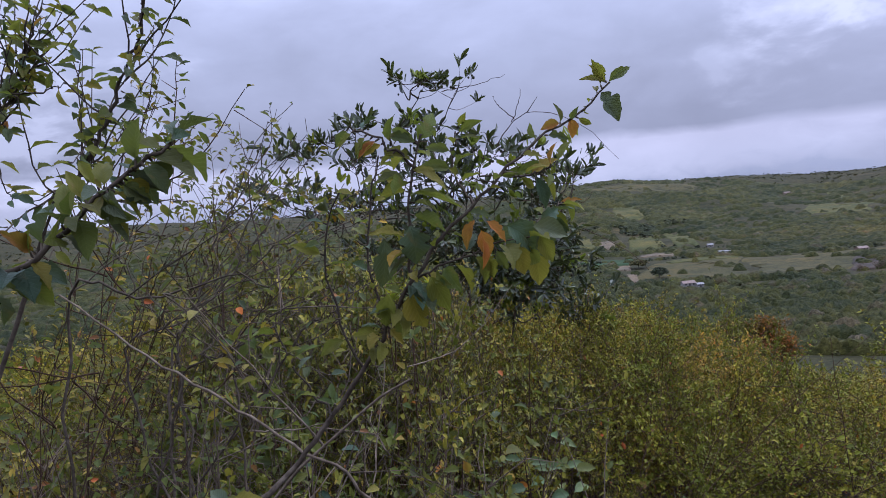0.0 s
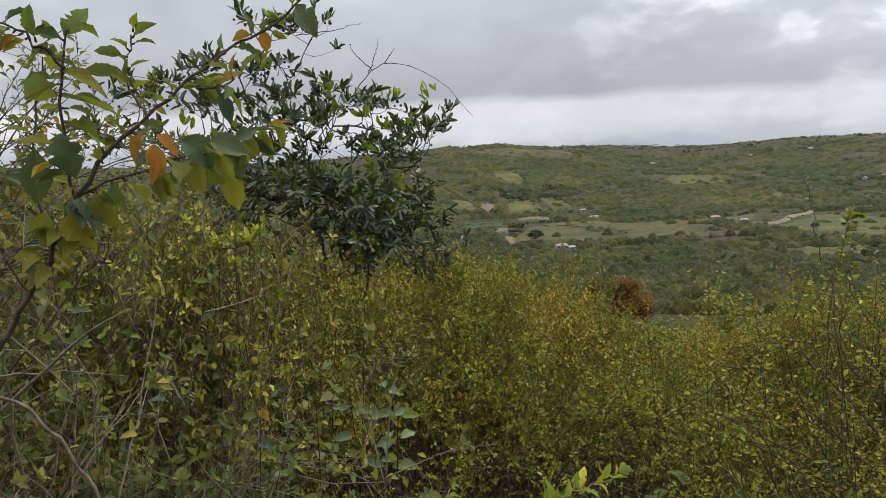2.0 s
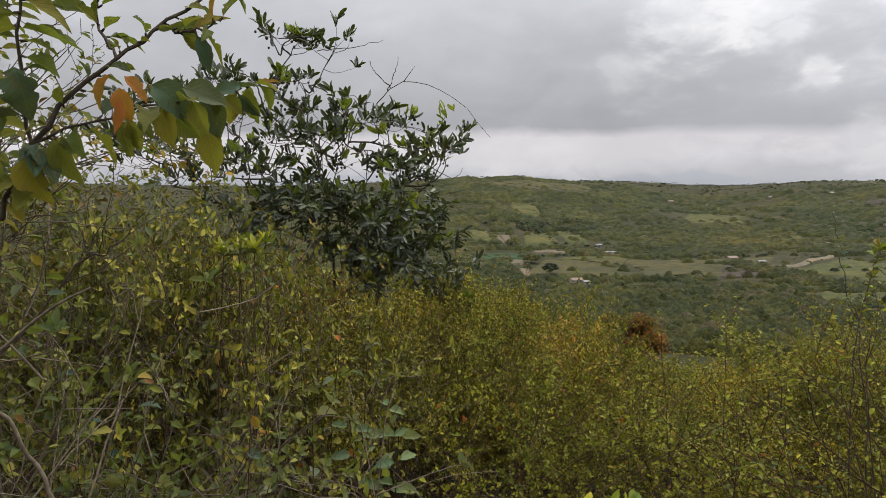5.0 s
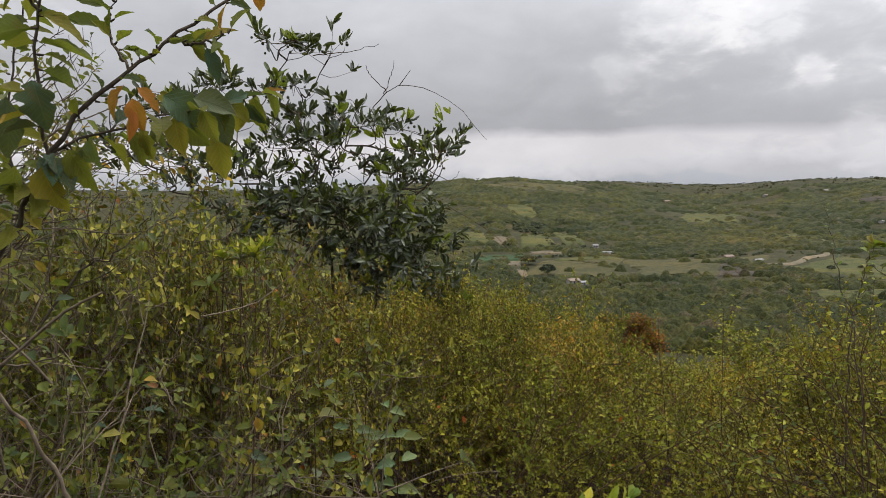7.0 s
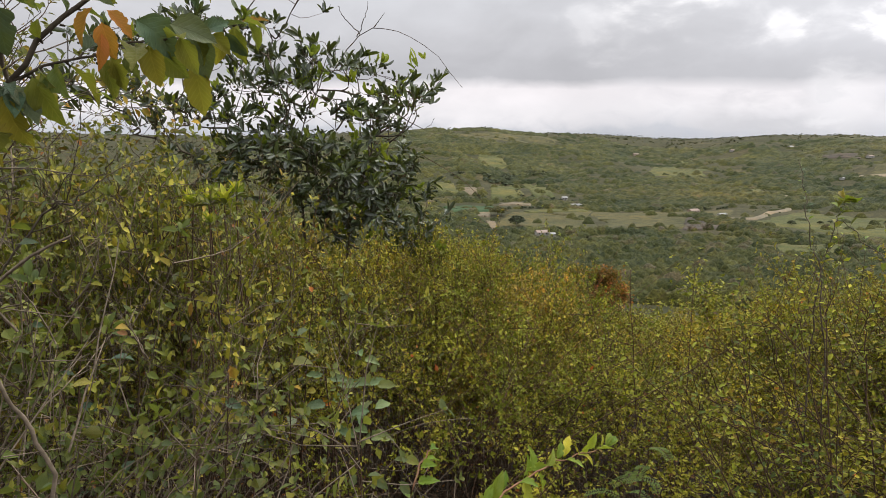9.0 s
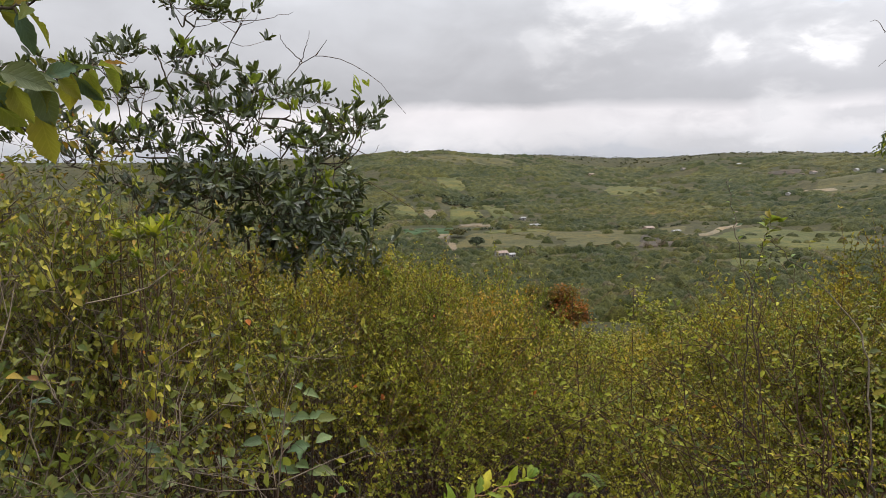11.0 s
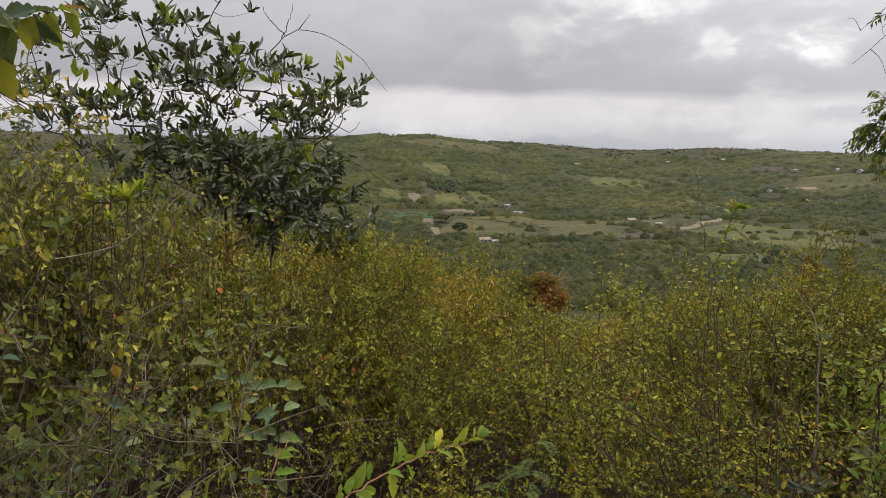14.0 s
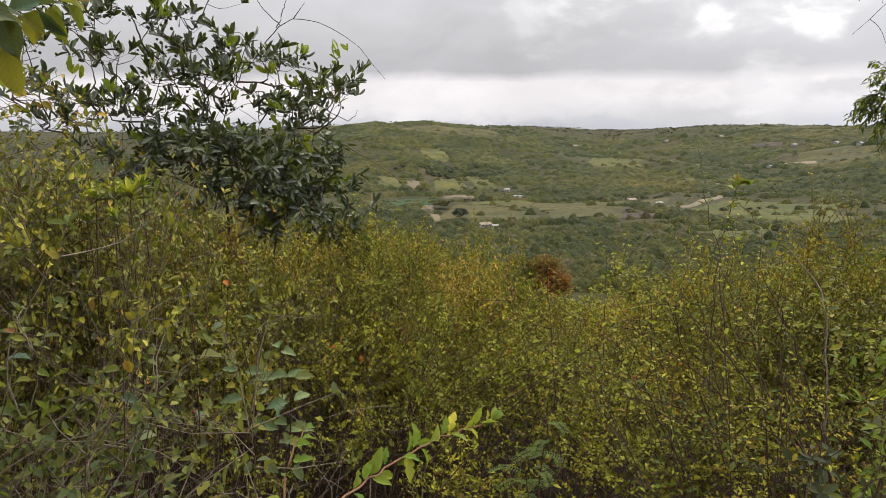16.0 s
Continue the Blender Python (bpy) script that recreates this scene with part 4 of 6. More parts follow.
# ---- shrubs of the near slope ----
def shrub_geo(seed, height, spread, stems, twigs, per_twig, leaf, ratio, kind, droop=0.1, lean=(0, 0), bare=0.06, bends=3, shell=0.58, blockers=1.0):
    """Stems, twigs and leaves of one many-stemmed shrub that stands at its own foot."""
    r = np.random.RandomState(seed)
    wood, thin, fol = Geo(), Geo(), Geo()
    P, D, N, L = [], [], [], []
    for s in range(stems):
        a = r.uniform(0, 6.283)
        reach = spread * math.sqrt(r.uniform(0.02, 1))
        h = height * r.uniform(0.80, 1.08) * (1 - 0.13 * (reach / spread) ** 2)
        foot = np.array([math.cos(a), math.sin(a), 0]) * reach * 0.25
        tip = np.array([math.cos(a) * reach + lean[0], math.sin(a) * reach + lean[1], h])
        mid = (foot + tip) / 2 + r.normal(0, 0.36, 3) * spread * [1, 1, 0.5] + [0, 0, 0.06 * h]
        line = spline([foot, mid, tip], 7) + r.normal(0, 0.014, (7, 3))
        wood.tube(line, [0.0028, 0.0010] if bends > 2 else [0.0022, 0.0008], 4 if bends > 2 else 3)
        for k in range(twigs):
            u = shell + (1 - shell) * r.uniform(0, 1) ** 0.6
            i = min(int(u * 6), 5)
            b = line[i] + (line[i + 1] - line[i]) * (u * 6 - i)
            out = unit(unit(line[i + 1] - line[i]) * r.uniform(0.3, 1.0) + r.normal(0, 0.75, 3) * [1, 1, 0.7] + [0, 0, 0.15])
            ln = height * r.uniform(0.10, 0.28) * (1.25 - 0.5 * u)
            tl = np.array([b, b + out * ln * 0.5 + r.normal(0, 0.01, 3), b + out * ln + [0, 0, r.uniform(-droop, 0.06) * ln]])
            thin.tube(tl if bends > 3 else tl[[0, 2]], [0.0015, 0.0006], 3)
            if r.uniform() < bare:
                continue
            m = max(3, int(per_twig * r.uniform(0.6, 1.3)))
            f = np.linspace(0.05, 1.0, m) ** 0.8
            tl[1] = (tl[0] + tl[2]) / 2
            pts = np.where(f[:, None] < 0.5, tl[0] + (tl[1] - tl[0]) * (f[:, None] * 2), tl[1] + (tl[2] - tl[1]) * (f[:, None] * 2 - 1))
            P.append(pts)
            # single leaves along the twig, a star of leaves at its end
            dirs = unit(out * 0.5 + unit(r.normal(0, 1, (m, 3))) * 1.1 + [0, 0, 0.15 - droop])
            nor = unit(r.normal(0, 0.6, (m, 3)) + out * 0.5 + [0, 0, 0.75])
            k5 = min(m - 1, 5)
            s1 = unit(np.cross(out, r.normal(0, 1, 3)))
            s2 = np.cross(out, s1)
            ang = np.arange(k5) * 6.283 / k5 + r.normal(0, 0.25, k5)
            dirs[-k5:] = unit(s1 * np.cos(ang)[:, None] + s2 * np.sin(ang)[:, None] + out * r.uniform(0.15, 0.75, (k5, 1)))
            nor[-k5:] = unit(out * 0.7 + [0, 0, 0.5] + r.normal(0, 0.22, (k5, 3)) - dirs[-k5:] * 0.4)
            pts[-k5:] = tl[2] - out * r.uniform(0, 0.012, (k5, 1))
            D.append(dirs)
            N.append(nor)
            L.append(leaf * r.uniform(0.5, 1.25, m) * (1.1 - 0.2 * f))
    fol.leaves(np.concatenate(P), np.concatenate(D), np.concatenate(N), np.concatenate(L), ratio, kind)
    # larger leaves added inside the shrub to block light and darken its interior
    m = int(420 * blockers)
    if m:
        q = unit(r.normal(0, 1, (m, 3))) * r.uniform(0.1, 1, (m, 1)) ** 0.5
        q = q * [spread * 0.66, spread * 0.66, height * 0.20] + [0, 0, height * 0.68]
        fol.leaves(q, r.normal(0, 1, (m, 3)), r.normal(0, 0.7, (m, 3)) + [0, 0, 0.6], np.full(m, max(0.034, leaf * 1.3)) * r.uniform(0.7, 1.3, m), 0.62, "tiny")
    return wood, thin, fol


def shrub(name, label, at, geos, wood_mat, twig_mat, leaf_mat, group="", turn=0.0):
    t = thing(name, label, "shrub", at, group, turn=turn)
    part("stem", geos[0], wood_mat, t)
    part("brushwood", geos[1], twig_mat, t)
    part("foliage", geos[2], leaf_mat, t)
    return t


SLOPE = "shrubs on the near slope"
fine_label = "twiggy shrub with small olive and yellowing leaves on the slope"
broad_label = "leafy shrub with broad mottled green leaves on the slope"
far_label = "dense olive-green shrub on the brow of the slope"
def protos(n, row, label, leaf_mat, twig_mats, seed, *shape):
    return [shrub("shrub", label, (-30 - 3 * k, -row, float(ground_z(-30 - 3 * k, -row))), shrub_geo(seed + k, *shape), TWIG, twig_mats[k % len(twig_mats)], leaf_mat, SLOPE) for k in range(n)]


FINE = protos(5, 30, fine_label, OLIVE, (TWIG, TWIG, PALE), 40, 1.32, 0.80, 18, 20, 25, 0.0180, 0.58, "tiny", 0.1, (0, 0), 0.06, 3, 0.75, 0.2)
MIDS = protos(4, 33, fine_label, OLIVE, (TWIG, TWIG, PALE), 50, 1.32, 0.84, 14, 19, 20, 0.0285, 0.60, "tiny", 0.1, (0, 0), 0.04, 2)
BROAD = protos(4, 36, broad_label, GREEN, (PALE, TWIG), 60, 1.28, 0.66, 12, 20, 13, 0.0220, 0.58, "small", 0.12, (0, 0), 0.12, 4, 0.60, 0.1)
FARS = protos(4, 42, far_label, OLIVE, (TWIG,), 80, 1.5, 0.85, 12, 13, 15, 0.043, 0.70, "tiny", 0.1, (0, 0), 0.04, 2)
LUSHES = protos(3, 39, "leafy shrub with bright yellow-green leaves beside the dark tree", LUSH, (TWIG, PALE), 70, 1.28, 0.55, 11, 20, 13, 0.0235, 0.56, "small", 0.1, (0, 0), 0.14, 4, 0.56, 0.0)
DRIES = protos(3, 49, "tangled shrub with brown twigs and broad yellow-green leaves", NEARLEAF, (PALE, TWIG), 130, 1.28, 0.75, 15, 22, 9, 0.024, 0.62, "small", 0.2, (0, 0), 0.28, 4, 0.58, 0.4)
GOLDS = protos(2, 46, "thin-stemmed shrub turning golden and orange on the brow", GOLD, (PALE,), 95, 1.5, 0.62, 14, 18, 24, 0.025, 0.6, "tiny", 0.05)

rs = np.random.RandomState(5)
spots = []


def az_of(x, y):
    return math.degrees(math.atan2(x, y))


def sow(n, d_lo, d_hi, gap, az_lo=-47, az_hi=50):
    made = 0
    for _ in range(n * 30):
        d, a = math.sqrt(rs.uniform(d_lo ** 2, d_hi ** 2)), radians(rs.uniform(az_lo, az_hi))
        x, y = d * math.sin(a), d * math.cos(a)
        if d < 2.3 and az_of(x, y) > -9:      # the trodden edge of the path
            continue
        if (d < 2.1 and az_of(x, y) > 34) or (d < 2.85 and az_of(x, y) > 37):      # room for the plants at the side
            continue
        if d < 2.6 and abs(x * 0.993 + y * 0.115) < 0.60 and d > 0.3:      # a gap in front of the seedling
            continue
        if all((x - p) ** 2 + (y - q) ** 2 > gap * gap for p, q in spots):
            spots.append((x, y))
            made += 1
            yield x, y, d
            if made >= n:
                return


PLACED = set()


def plant(proto, x, y, s, sz=1.0):
    """The first of each kind stands where it is first wanted; the rest are copies."""
    m = pose(x, y, float(ground_z(x, y)) - 0.03, rs.uniform(-6, 6), rs.uniform(-6, 6), rs.uniform(0, 360))
    ob = copy_thing(proto, m) if proto.name in PLACED else proto
    PLACED.add(proto.name)
    ob.matrix_basis = m
    ob.scale = (s, s, s * sz)
    return ob


def canopy_top(x, y, d):
    """Height of the top of the thicket: high to the left and round the tree, low over the brow, rising again at the side."""
    az = math.degrees(math.atan2(x, y))
    e = float(np.interp(az, [-50, -32, -26, -22, -15, -10, -3, 5, 9, 15, 25, 31, 40, 56], [-7.0, -6.5, -5.0, -4.6, -6.8, -8.0, -7.8, -7.6, -11.0, -14.8, -14.2, -12.2, -10.0, -8.0]))
    e -= float(np.interp(az, [-30, -4], [7.5, 13.5])) * (1 - float(sstep(1.0, 3.6, d)))
    return 1.6 + d * math.tan(radians(e))


def grow(protos, tall, x, y, d, wide):
    h = float(np.clip(canopy_top(x, y, d) - float(ground_z(x, y)), 0.85, 2.25)) * rs.uniform(0.91, 1.04)
    sz = h / tall / wide
    plant(protos[rs.randint(len(protos))], x, y, wide, sz)


for x, y, d in sow(56, 1.35, 4.2, 0.43):
    broad = rs.uniform() < 0.17 + 1.1 * (-0.2 - x / max(d, 0.1))
    dry = az_of(x, y) < -11 and rs.uniform() < 1.0 - 0.55 * float(sstep(1.6, 2.6, d)) and d < 2.8
    grow(DRIES if dry else BROAD if broad else FINE, 1.28 if broad or dry else 1.34, x, y, d, rs.uniform(0.85, 1.05))
for x, y, d in sow(56, 4.2, 8.5, 0.68):
    broad = x < -0.8 and rs.uniform() < 0.35
    gold = 5 < az_of(x, y) < 14 and d < 6 and rs.uniform() < 0.75
    grow(GOLDS if gold else BROAD if broad else MIDS, 1.5 if gold else 1.28 if broad else 1.34, x, y, d, rs.uniform(0.95, 1.2))
for x, y, d in sow(44, 8.5, 15, 1.15):
    grow(FARS, 1.52, x, y, d, rs.uniform(0.85, 1.15))
for x, y, h in ((-1.15, 2.35, 1.78), (-0.92, 2.8, 1.78), (-1.42, 2.6, 1.80), (-0.62, 3.1, 1.50), (-0.30, 3.3, 1.45), (-1.2, 3.2, 1.9), (-1.7, 3.0, 1.80), (-1.95, 3.6, 1.85), (-0.80, 3.45, 1.42), (-1.05, 2.55, 1.86), (-1.0, 2.15, 1.90), (-1.14, 2.2, 1.94), (-0.86, 2.25, 1.80), (-1.28, 2.1, 1.86), (-0.76, 2.6, 1.44), (-1.55, 2.3, 1.70), (-0.45, 3.0, 1.42), (-0.66, 3.62, 1.46), (-0.92, 3.7, 1.80), (-0.36, 3.72, 1.70), (-1.22, 3.6, 1.86), (-0.12, 3.8, 1.66), (-0.76, 3.2, 1.62), (-1.5, 3.4, 1.95)):
    plant((LUSHES + BROAD)[rs.randint(5)], x, y, 0.95, (h + 0.06) / 1.28 / 0.95)
for x, y, h in ((0.44, 3.9, 1.50), (0.66, 4.3, 1.48), (0.48, 3.5, 1.34), (0.76, 4.9, 1.52), (0.40, 4.6, 1.62), (0.95, 4.6, 1.4), (0.24, 4.2, 1.58)):
    plant(GOLDS[rs.randint(2)], x, y, 0.85, h / 1.5 / 0.85)
for x, y, h in ((2.35, 2.55, 1.06), (2.1, 2.75, 1.00), (2.6, 2.9, 1.10), (2.35, 3.1, 1.06)):
    plant(FINE[rs.randint(5)], x, y, 0.85, (h - float(ground_z(x, y))) / 1.34 / 0.85)
for q in [o for o in (*FINE, *MIDS, *BROAD, *FARS, *GOLDS, *LUSHES, *DRIES) if o.name not in PLACED]:       # those left over join the thicket further down
    x, y = rs.uniform(-7, 12), rs.uniform(17, 24)
    q.matrix_basis = pose(x, y, float(ground_z(x, y)) - 0.03, 0, 0, rs.uniform(0, 360))

# dead stalks and fallen sticks under the shrubs
g = Geo()
for _ in range(1500):
    d, a = math.sqrt(rs.uniform(0.7, 49)), radians(rs.uniform(-50, 54))
    x, y = d * math.sin(a), d * math.cos(a)
    z = float(ground_z(x, y))
    ln, el, az = rs.uniform(0.3, 1.1), rs.uniform(0.15, 1.5), rs.uniform(0, 6.28)
    q = np.array([math.cos(az) * math.cos(el), math.sin(az) * math.cos(el), math.sin(el)]) * ln
    g.tube([(x, y, z), np.array([x, y, z]) + q * 0.5 + rs.normal(0, 0.03, 3), np.array([x, y, z]) + q], [0.004, 0.0015], 3)
tagged(new("dead_stalks", g.mesh("dead_stalks", PALE)), "pale dry stalks and sticks under the shrubs", "stalks", kind="stuff")
g = Geo()
for _ in range(290):
    d, a = rs.uniform(0.95, 3.0), radians(rs.uniform(-44, 2))
    x, y = d * math.sin(a), d * math.cos(a)
    z = float(ground_z(x, y)) + rs.uniform(0.35, 1.15)
    ln, el, az = rs.uniform(0.2, 0.6), rs.uniform(-0.3, 1.2), rs.uniform(0, 6.28)
    q = np.array([math.cos(az) * math.cos(el), math.sin(az) * math.cos(el) * 0.5, math.sin(el)]) * ln
    p0 = np.array([x, y, z])
    g.tube(spline([p0 - q / 2, p0 - q / 5 + rs.normal(0, 0.05, 3), p0 + q / 5 + rs.normal(0, 0.05, 3), p0 + q / 2], 9), [0.0019, 0.0006], 4)
tagged(new("dry_twigs", g.mesh("dry_twigs", PALE)), "tangle of thin pale dry twigs among the shrubs", "twigs", kind="stuff")
g = Geo()
for _ in range(46):
    d, a = rs.uniform(1.5, 4.2), radians(rs.uniform(-8, 46))
    x, y = d * math.sin(a), d * math.cos(a)
    z, h = float(ground_z(x, y)), max(0.7, canopy_top(x, y, d) - float(ground_z(x, y)))
    az, out = rs.uniform(0, 6.28), rs.uniform(0.5, 1.3)
    q = np.array([math.cos(az) * out, math.sin(az) * out * 0.5, h * rs.uniform(0.85, 1.12)])
    g.tube(spline([(x, y, z), np.array([x, y, z]) + q * [0.35, 0.35, 0.6] + rs.normal(0, 0.03, 3), np.array([x, y, z]) + q], 9), [0.0026, 0.0008], 4)
tagged(new("thin_stems", g.mesh("thin_stems", TWIG)), "long thin brown stems arching through the shrubs", "stems", kind="stuff")
g = Geo()
n = 14000
d, a = np.sqrt(rs.uniform(0.5, 64, n)), np.radians(rs.uniform(-50, 54, n))
x, y = d * np.sin(a), d * np.cos(a)
g.leaves(np.column_stack([x, y, ground_z(x, y) + rs.uniform(0.01, 0.30, n) ** 1.5]), rs.normal(0, 1, (n, 3)) * [1, 1, 0.4], rs.normal(0, 0.4, (n, 3)) + [0, 0, 1], rs.uniform(0.02, 0.045, n), 0.55, "tiny")
tagged(new("undergrowth", g.mesh("undergrowth", RUSTLEAF)), "dry brown and olive leaves of the undergrowth", "undergrowth", kind="stuff")


# ---- the dark fruiting tree on the brow ----
def dark_tree():
    r = np.random.RandomState(9)
    bx, by = -0.72, 4.25
    t = thing("fruit_tree", "small dark tree with leathery leaves and round fruits above the shrubs", "tree", (bx, by, float(ground_z(bx, by)) - 0.05))
    # boughs of the crown: place, half width, half height, number of sprays
    high = [(-0.78, 2.54, 0.22, 0.05, 4), (-1.11, 2.32, 0.23, 0.05, 5), (-1.63, 2.18, 0.26, 0.08, 6), (-1.17, 2.03, 0.19, 0.1, 5), (-0.74, 2.14, 0.23, 0.05, 5), (-0.42, 2.11, 0.12, 0.05, 3), (-0.1, 1.98, 0.14, 0.09, 6), (-0.24, 1.8, 0.13, 0.05, 4), (-0.78, 1.98, 0.14, 0.05, 3), (-0.54, 1.9, 0.21, 0.09, 5), (-0.87, 1.79, 0.16, 0.07, 4), (-1.39, 1.84, 0.24, 0.12, 6), (-1.73, 1.86, 0.17, 0.14, 4), (-1.13, 1.78, 0.12, 0.07, 3)]
    deep = [(-0.92, 1.56, 0.21, 0.1, 7), (-0.56, 1.55, 0.21, 0.12, 8), (-0.2, 1.52, 0.21, 0.14, 8), (-0.65, 1.31, 0.24, 0.1, 6), (-1.2, 1.45, 0.22, 0.14, 7), (-0.33, 1.25, 0.21, 0.14, 8), (-0.02, 1.18, 0.06, 0.06, 2)]
    crown = []
    for x, z, w, h, n in high + deep:
        for k in range(n):
            f = (k + 0.5) / n * 2 - 1
            crown.append((x + w * (0.9 * f + r.uniform(-0.25, 0.25)), z + h * r.uniform(-1, 1) - 0.25 * h * f * f))
    trunk, limb, twig, leaf, young, fruit = Geo(), Geo(), Geo(), Geo(), Geo(), Geo()
    z0 = float(ground_z(bx, by))
    tops = []
    for dx, dy, dz, rad in ((0.0, 0.0, 2.05, 0.020), (0.28, 0.05, 1.9, 0.016), (-0.35, 0.1, 2.0, 0.017), (0.1, -0.15, 1.7, 0.014)):
        line = spline([(0, 0, 0), (dx * 0.25 + 0.05, dy, dz * 0.45), (dx, dy, dz)], 8) + r.normal(0, 0.012, (8, 3)) * [[1, 1, 0]]
        trunk.tube(line, [rad, rad * 0.45], 7)
        tops.append(line)
    every = np.concatenate(tops)
    crown.sort(key=lambda c: math.hypot(c[0] + 0.75, 0.6 * (c[1] - 1.5)))
    P, D, N, L = [], [], [], []
    yP, yD, yN = [], [], []
    for k, (cx, cz) in enumerate(crown):
        low = cz < 1.62
        q = np.array([cx - bx, r.uniform(3.72, 4.34) - by, cz - z0])
        cost = np.linalg.norm(every - q, axis=1) + 0.9 * np.clip(every[:, 2] - q[2] + 0.25, 0, 9)
        s = every[cost.argmin()]
        line = spline([s, (s + q) / 2 + r.normal(0, 0.05, 3) + [0, 0, -0.05], q], 13)
        line += r.normal(0, 0.004, line.shape) * np.linspace(0, 1, 13)[:, None]
        every = np.concatenate([every, line[3:]])
        limb.tube(line, [0.0056, 0.0020], 5)
        for j in range(8 if low else 5):
            b = line[r.randint(9, 13)]
            tip = q + r.normal(0, 1, 3) * ([0.085, 0.15, 0.065] if low else [0.095, 0.14, 0.034])
            tw = spline([b, (b + tip) / 2 + r.normal(0, 0.02, 3) - [0, 0, 0.02], tip], 6)
            twig.tube(tw, [0.0024, 0.0010], 3)
            way = unit(tip - b)
            m = r.randint(8, 14) if low else r.randint(5, 9)
            fresh = r.uniform() < 0.07
            dd = unit(way * 0.7 + unit(r.normal(0, 1, (m, 3))) * 0.85 + [0, 0, 0.0 if low else 0.62])
            pp = tip - way * r.uniform(0, 0.08, (m, 1))
            nn = unit(way * 0.9 + r.normal(0, 0.4, (m, 3)) + [0, 0, 0.5])
            if fresh:
                yP.append(pp), yD.append(unit(dd + [0, 0, 0.6])), yN.append(nn)
            else:
                P.append(pp), D.append(dd), N.append(nn), L.append(r.uniform(0.050, 0.082, m) if low else r.uniform(0.052, 0.088, m))
            if r.uniform() < 0.6:
                c = tip + r.normal(0, 0.020, (r.randint(1, 4), 3)) - [0, 0, 0.03]
                fruit.blobs(c, r.uniform(0.007, 0.0105, len(c)), r, 1.1, 0.06)
    leaf.leaves(np.concatenate(P), np.concatenate(D), np.concatenate(N), np.concatenate(L), 0.285, "blunt", 0.36, 0.18)
    # fresh tips at the edge of the crown
    for c in ((0.0, 4.15, 2.10), (-1.06, 3.35, 1.35), (-0.99, 3.3, 1.36), (-0.93, 3.32, 1.33), (-1.46, 3.65, 1.38), (-1.02, 3.34, 1.30), (-1.38, 3.7, 1.42), (-1.62, 3.6, 1.36), (-1.30, 3.7, 1.36), (-0.35, 4.0, 1.66), (-0.62, 3.9, 1.98), (-0.54, 3.9, 2.0), (-0.68, 3.9, 1.95), (-1.35, 3.8, 1.95), (-1.2, 3.8, 1.85)):
        m = 9
        yP.append(np.array(c) - [bx, by, z0] + r.normal(0, 0.025, (m, 3)))
        yD.append(unit(r.normal(0, 0.6, (m, 3)) + [0, 0, 0.9])), yN.append(unit(r.normal(0, 1, (m, 3))))
        b = np.array(c) - [bx, by, z0]
        twig.tube([b + [-0.12, 0.05, -0.14], b + [-0.05, 0.02, -0.06], b], [0.004, 0.002], 3)
    yP = np.concatenate(yP)
    young.leaves(yP, np.concatenate(yD), np.concatenate(yN), r.uniform(0.05, 0.085, len(yP)), 0.36, "blunt", 0.25, 0.1)
    # long bare shoots that arch out of the crown
    for pts in ([(-0.448, 4.04, 2.10), (-0.351, 4.04, 2.231), (-0.252, 3.99, 2.273), (-0.126, 3.94, 2.256), (0.062, 3.91, 2.153), (0.246, 3.88, 1.94)], [(-0.264, 4.09, 1.68), (-0.066, 4.1, 1.619), (0.266, 3.99, 1.411), (0.384, 3.97, 1.296)],
                [(-0.351, 4.04, 2.231), (-0.30, 4.0, 2.33), (-0.285, 4.0, 2.42)], [(-0.33, 4.03, 2.25), (-0.42, 4.0, 2.33), (-0.45, 4.0, 2.40)], [(-0.75, 4.0, 2.45), (-0.55, 3.98, 2.47), (-0.36, 3.95, 2.50)],
                [(-0.25, 3.99, 2.273), (-0.19, 3.98, 2.36)], [(-1.3, 4.1, 1.9), (-1.32, 4.05, 2.2), (-1.38, 4.0, 2.36)], [(-0.2, 4.0, 1.85), (0.02, 4.0, 1.72), (0.10, 4.0, 1.78)]):
        line = spline(np.array(pts) - [bx, by, z0], 14) if len(pts) > 2 else np.array(pts) - [bx, by, z0]
        twig.tube(line + r.normal(0, 0.003, line.shape), [0.0035, 0.0012], 3)
    part("trunk", trunk, STEM, t, "dark branching trunk")
    part("limb", limb, STEM, t)
    part("brushwood", twig, TWIG, t)
    part("foliage", leaf, DARK, t)
    part("young_foliage", young, YOUNG, t, "fresh bright green leaf tips")
    part("fruit", fruit, FRUIT, t, "small round dark fruits")


dark_tree()


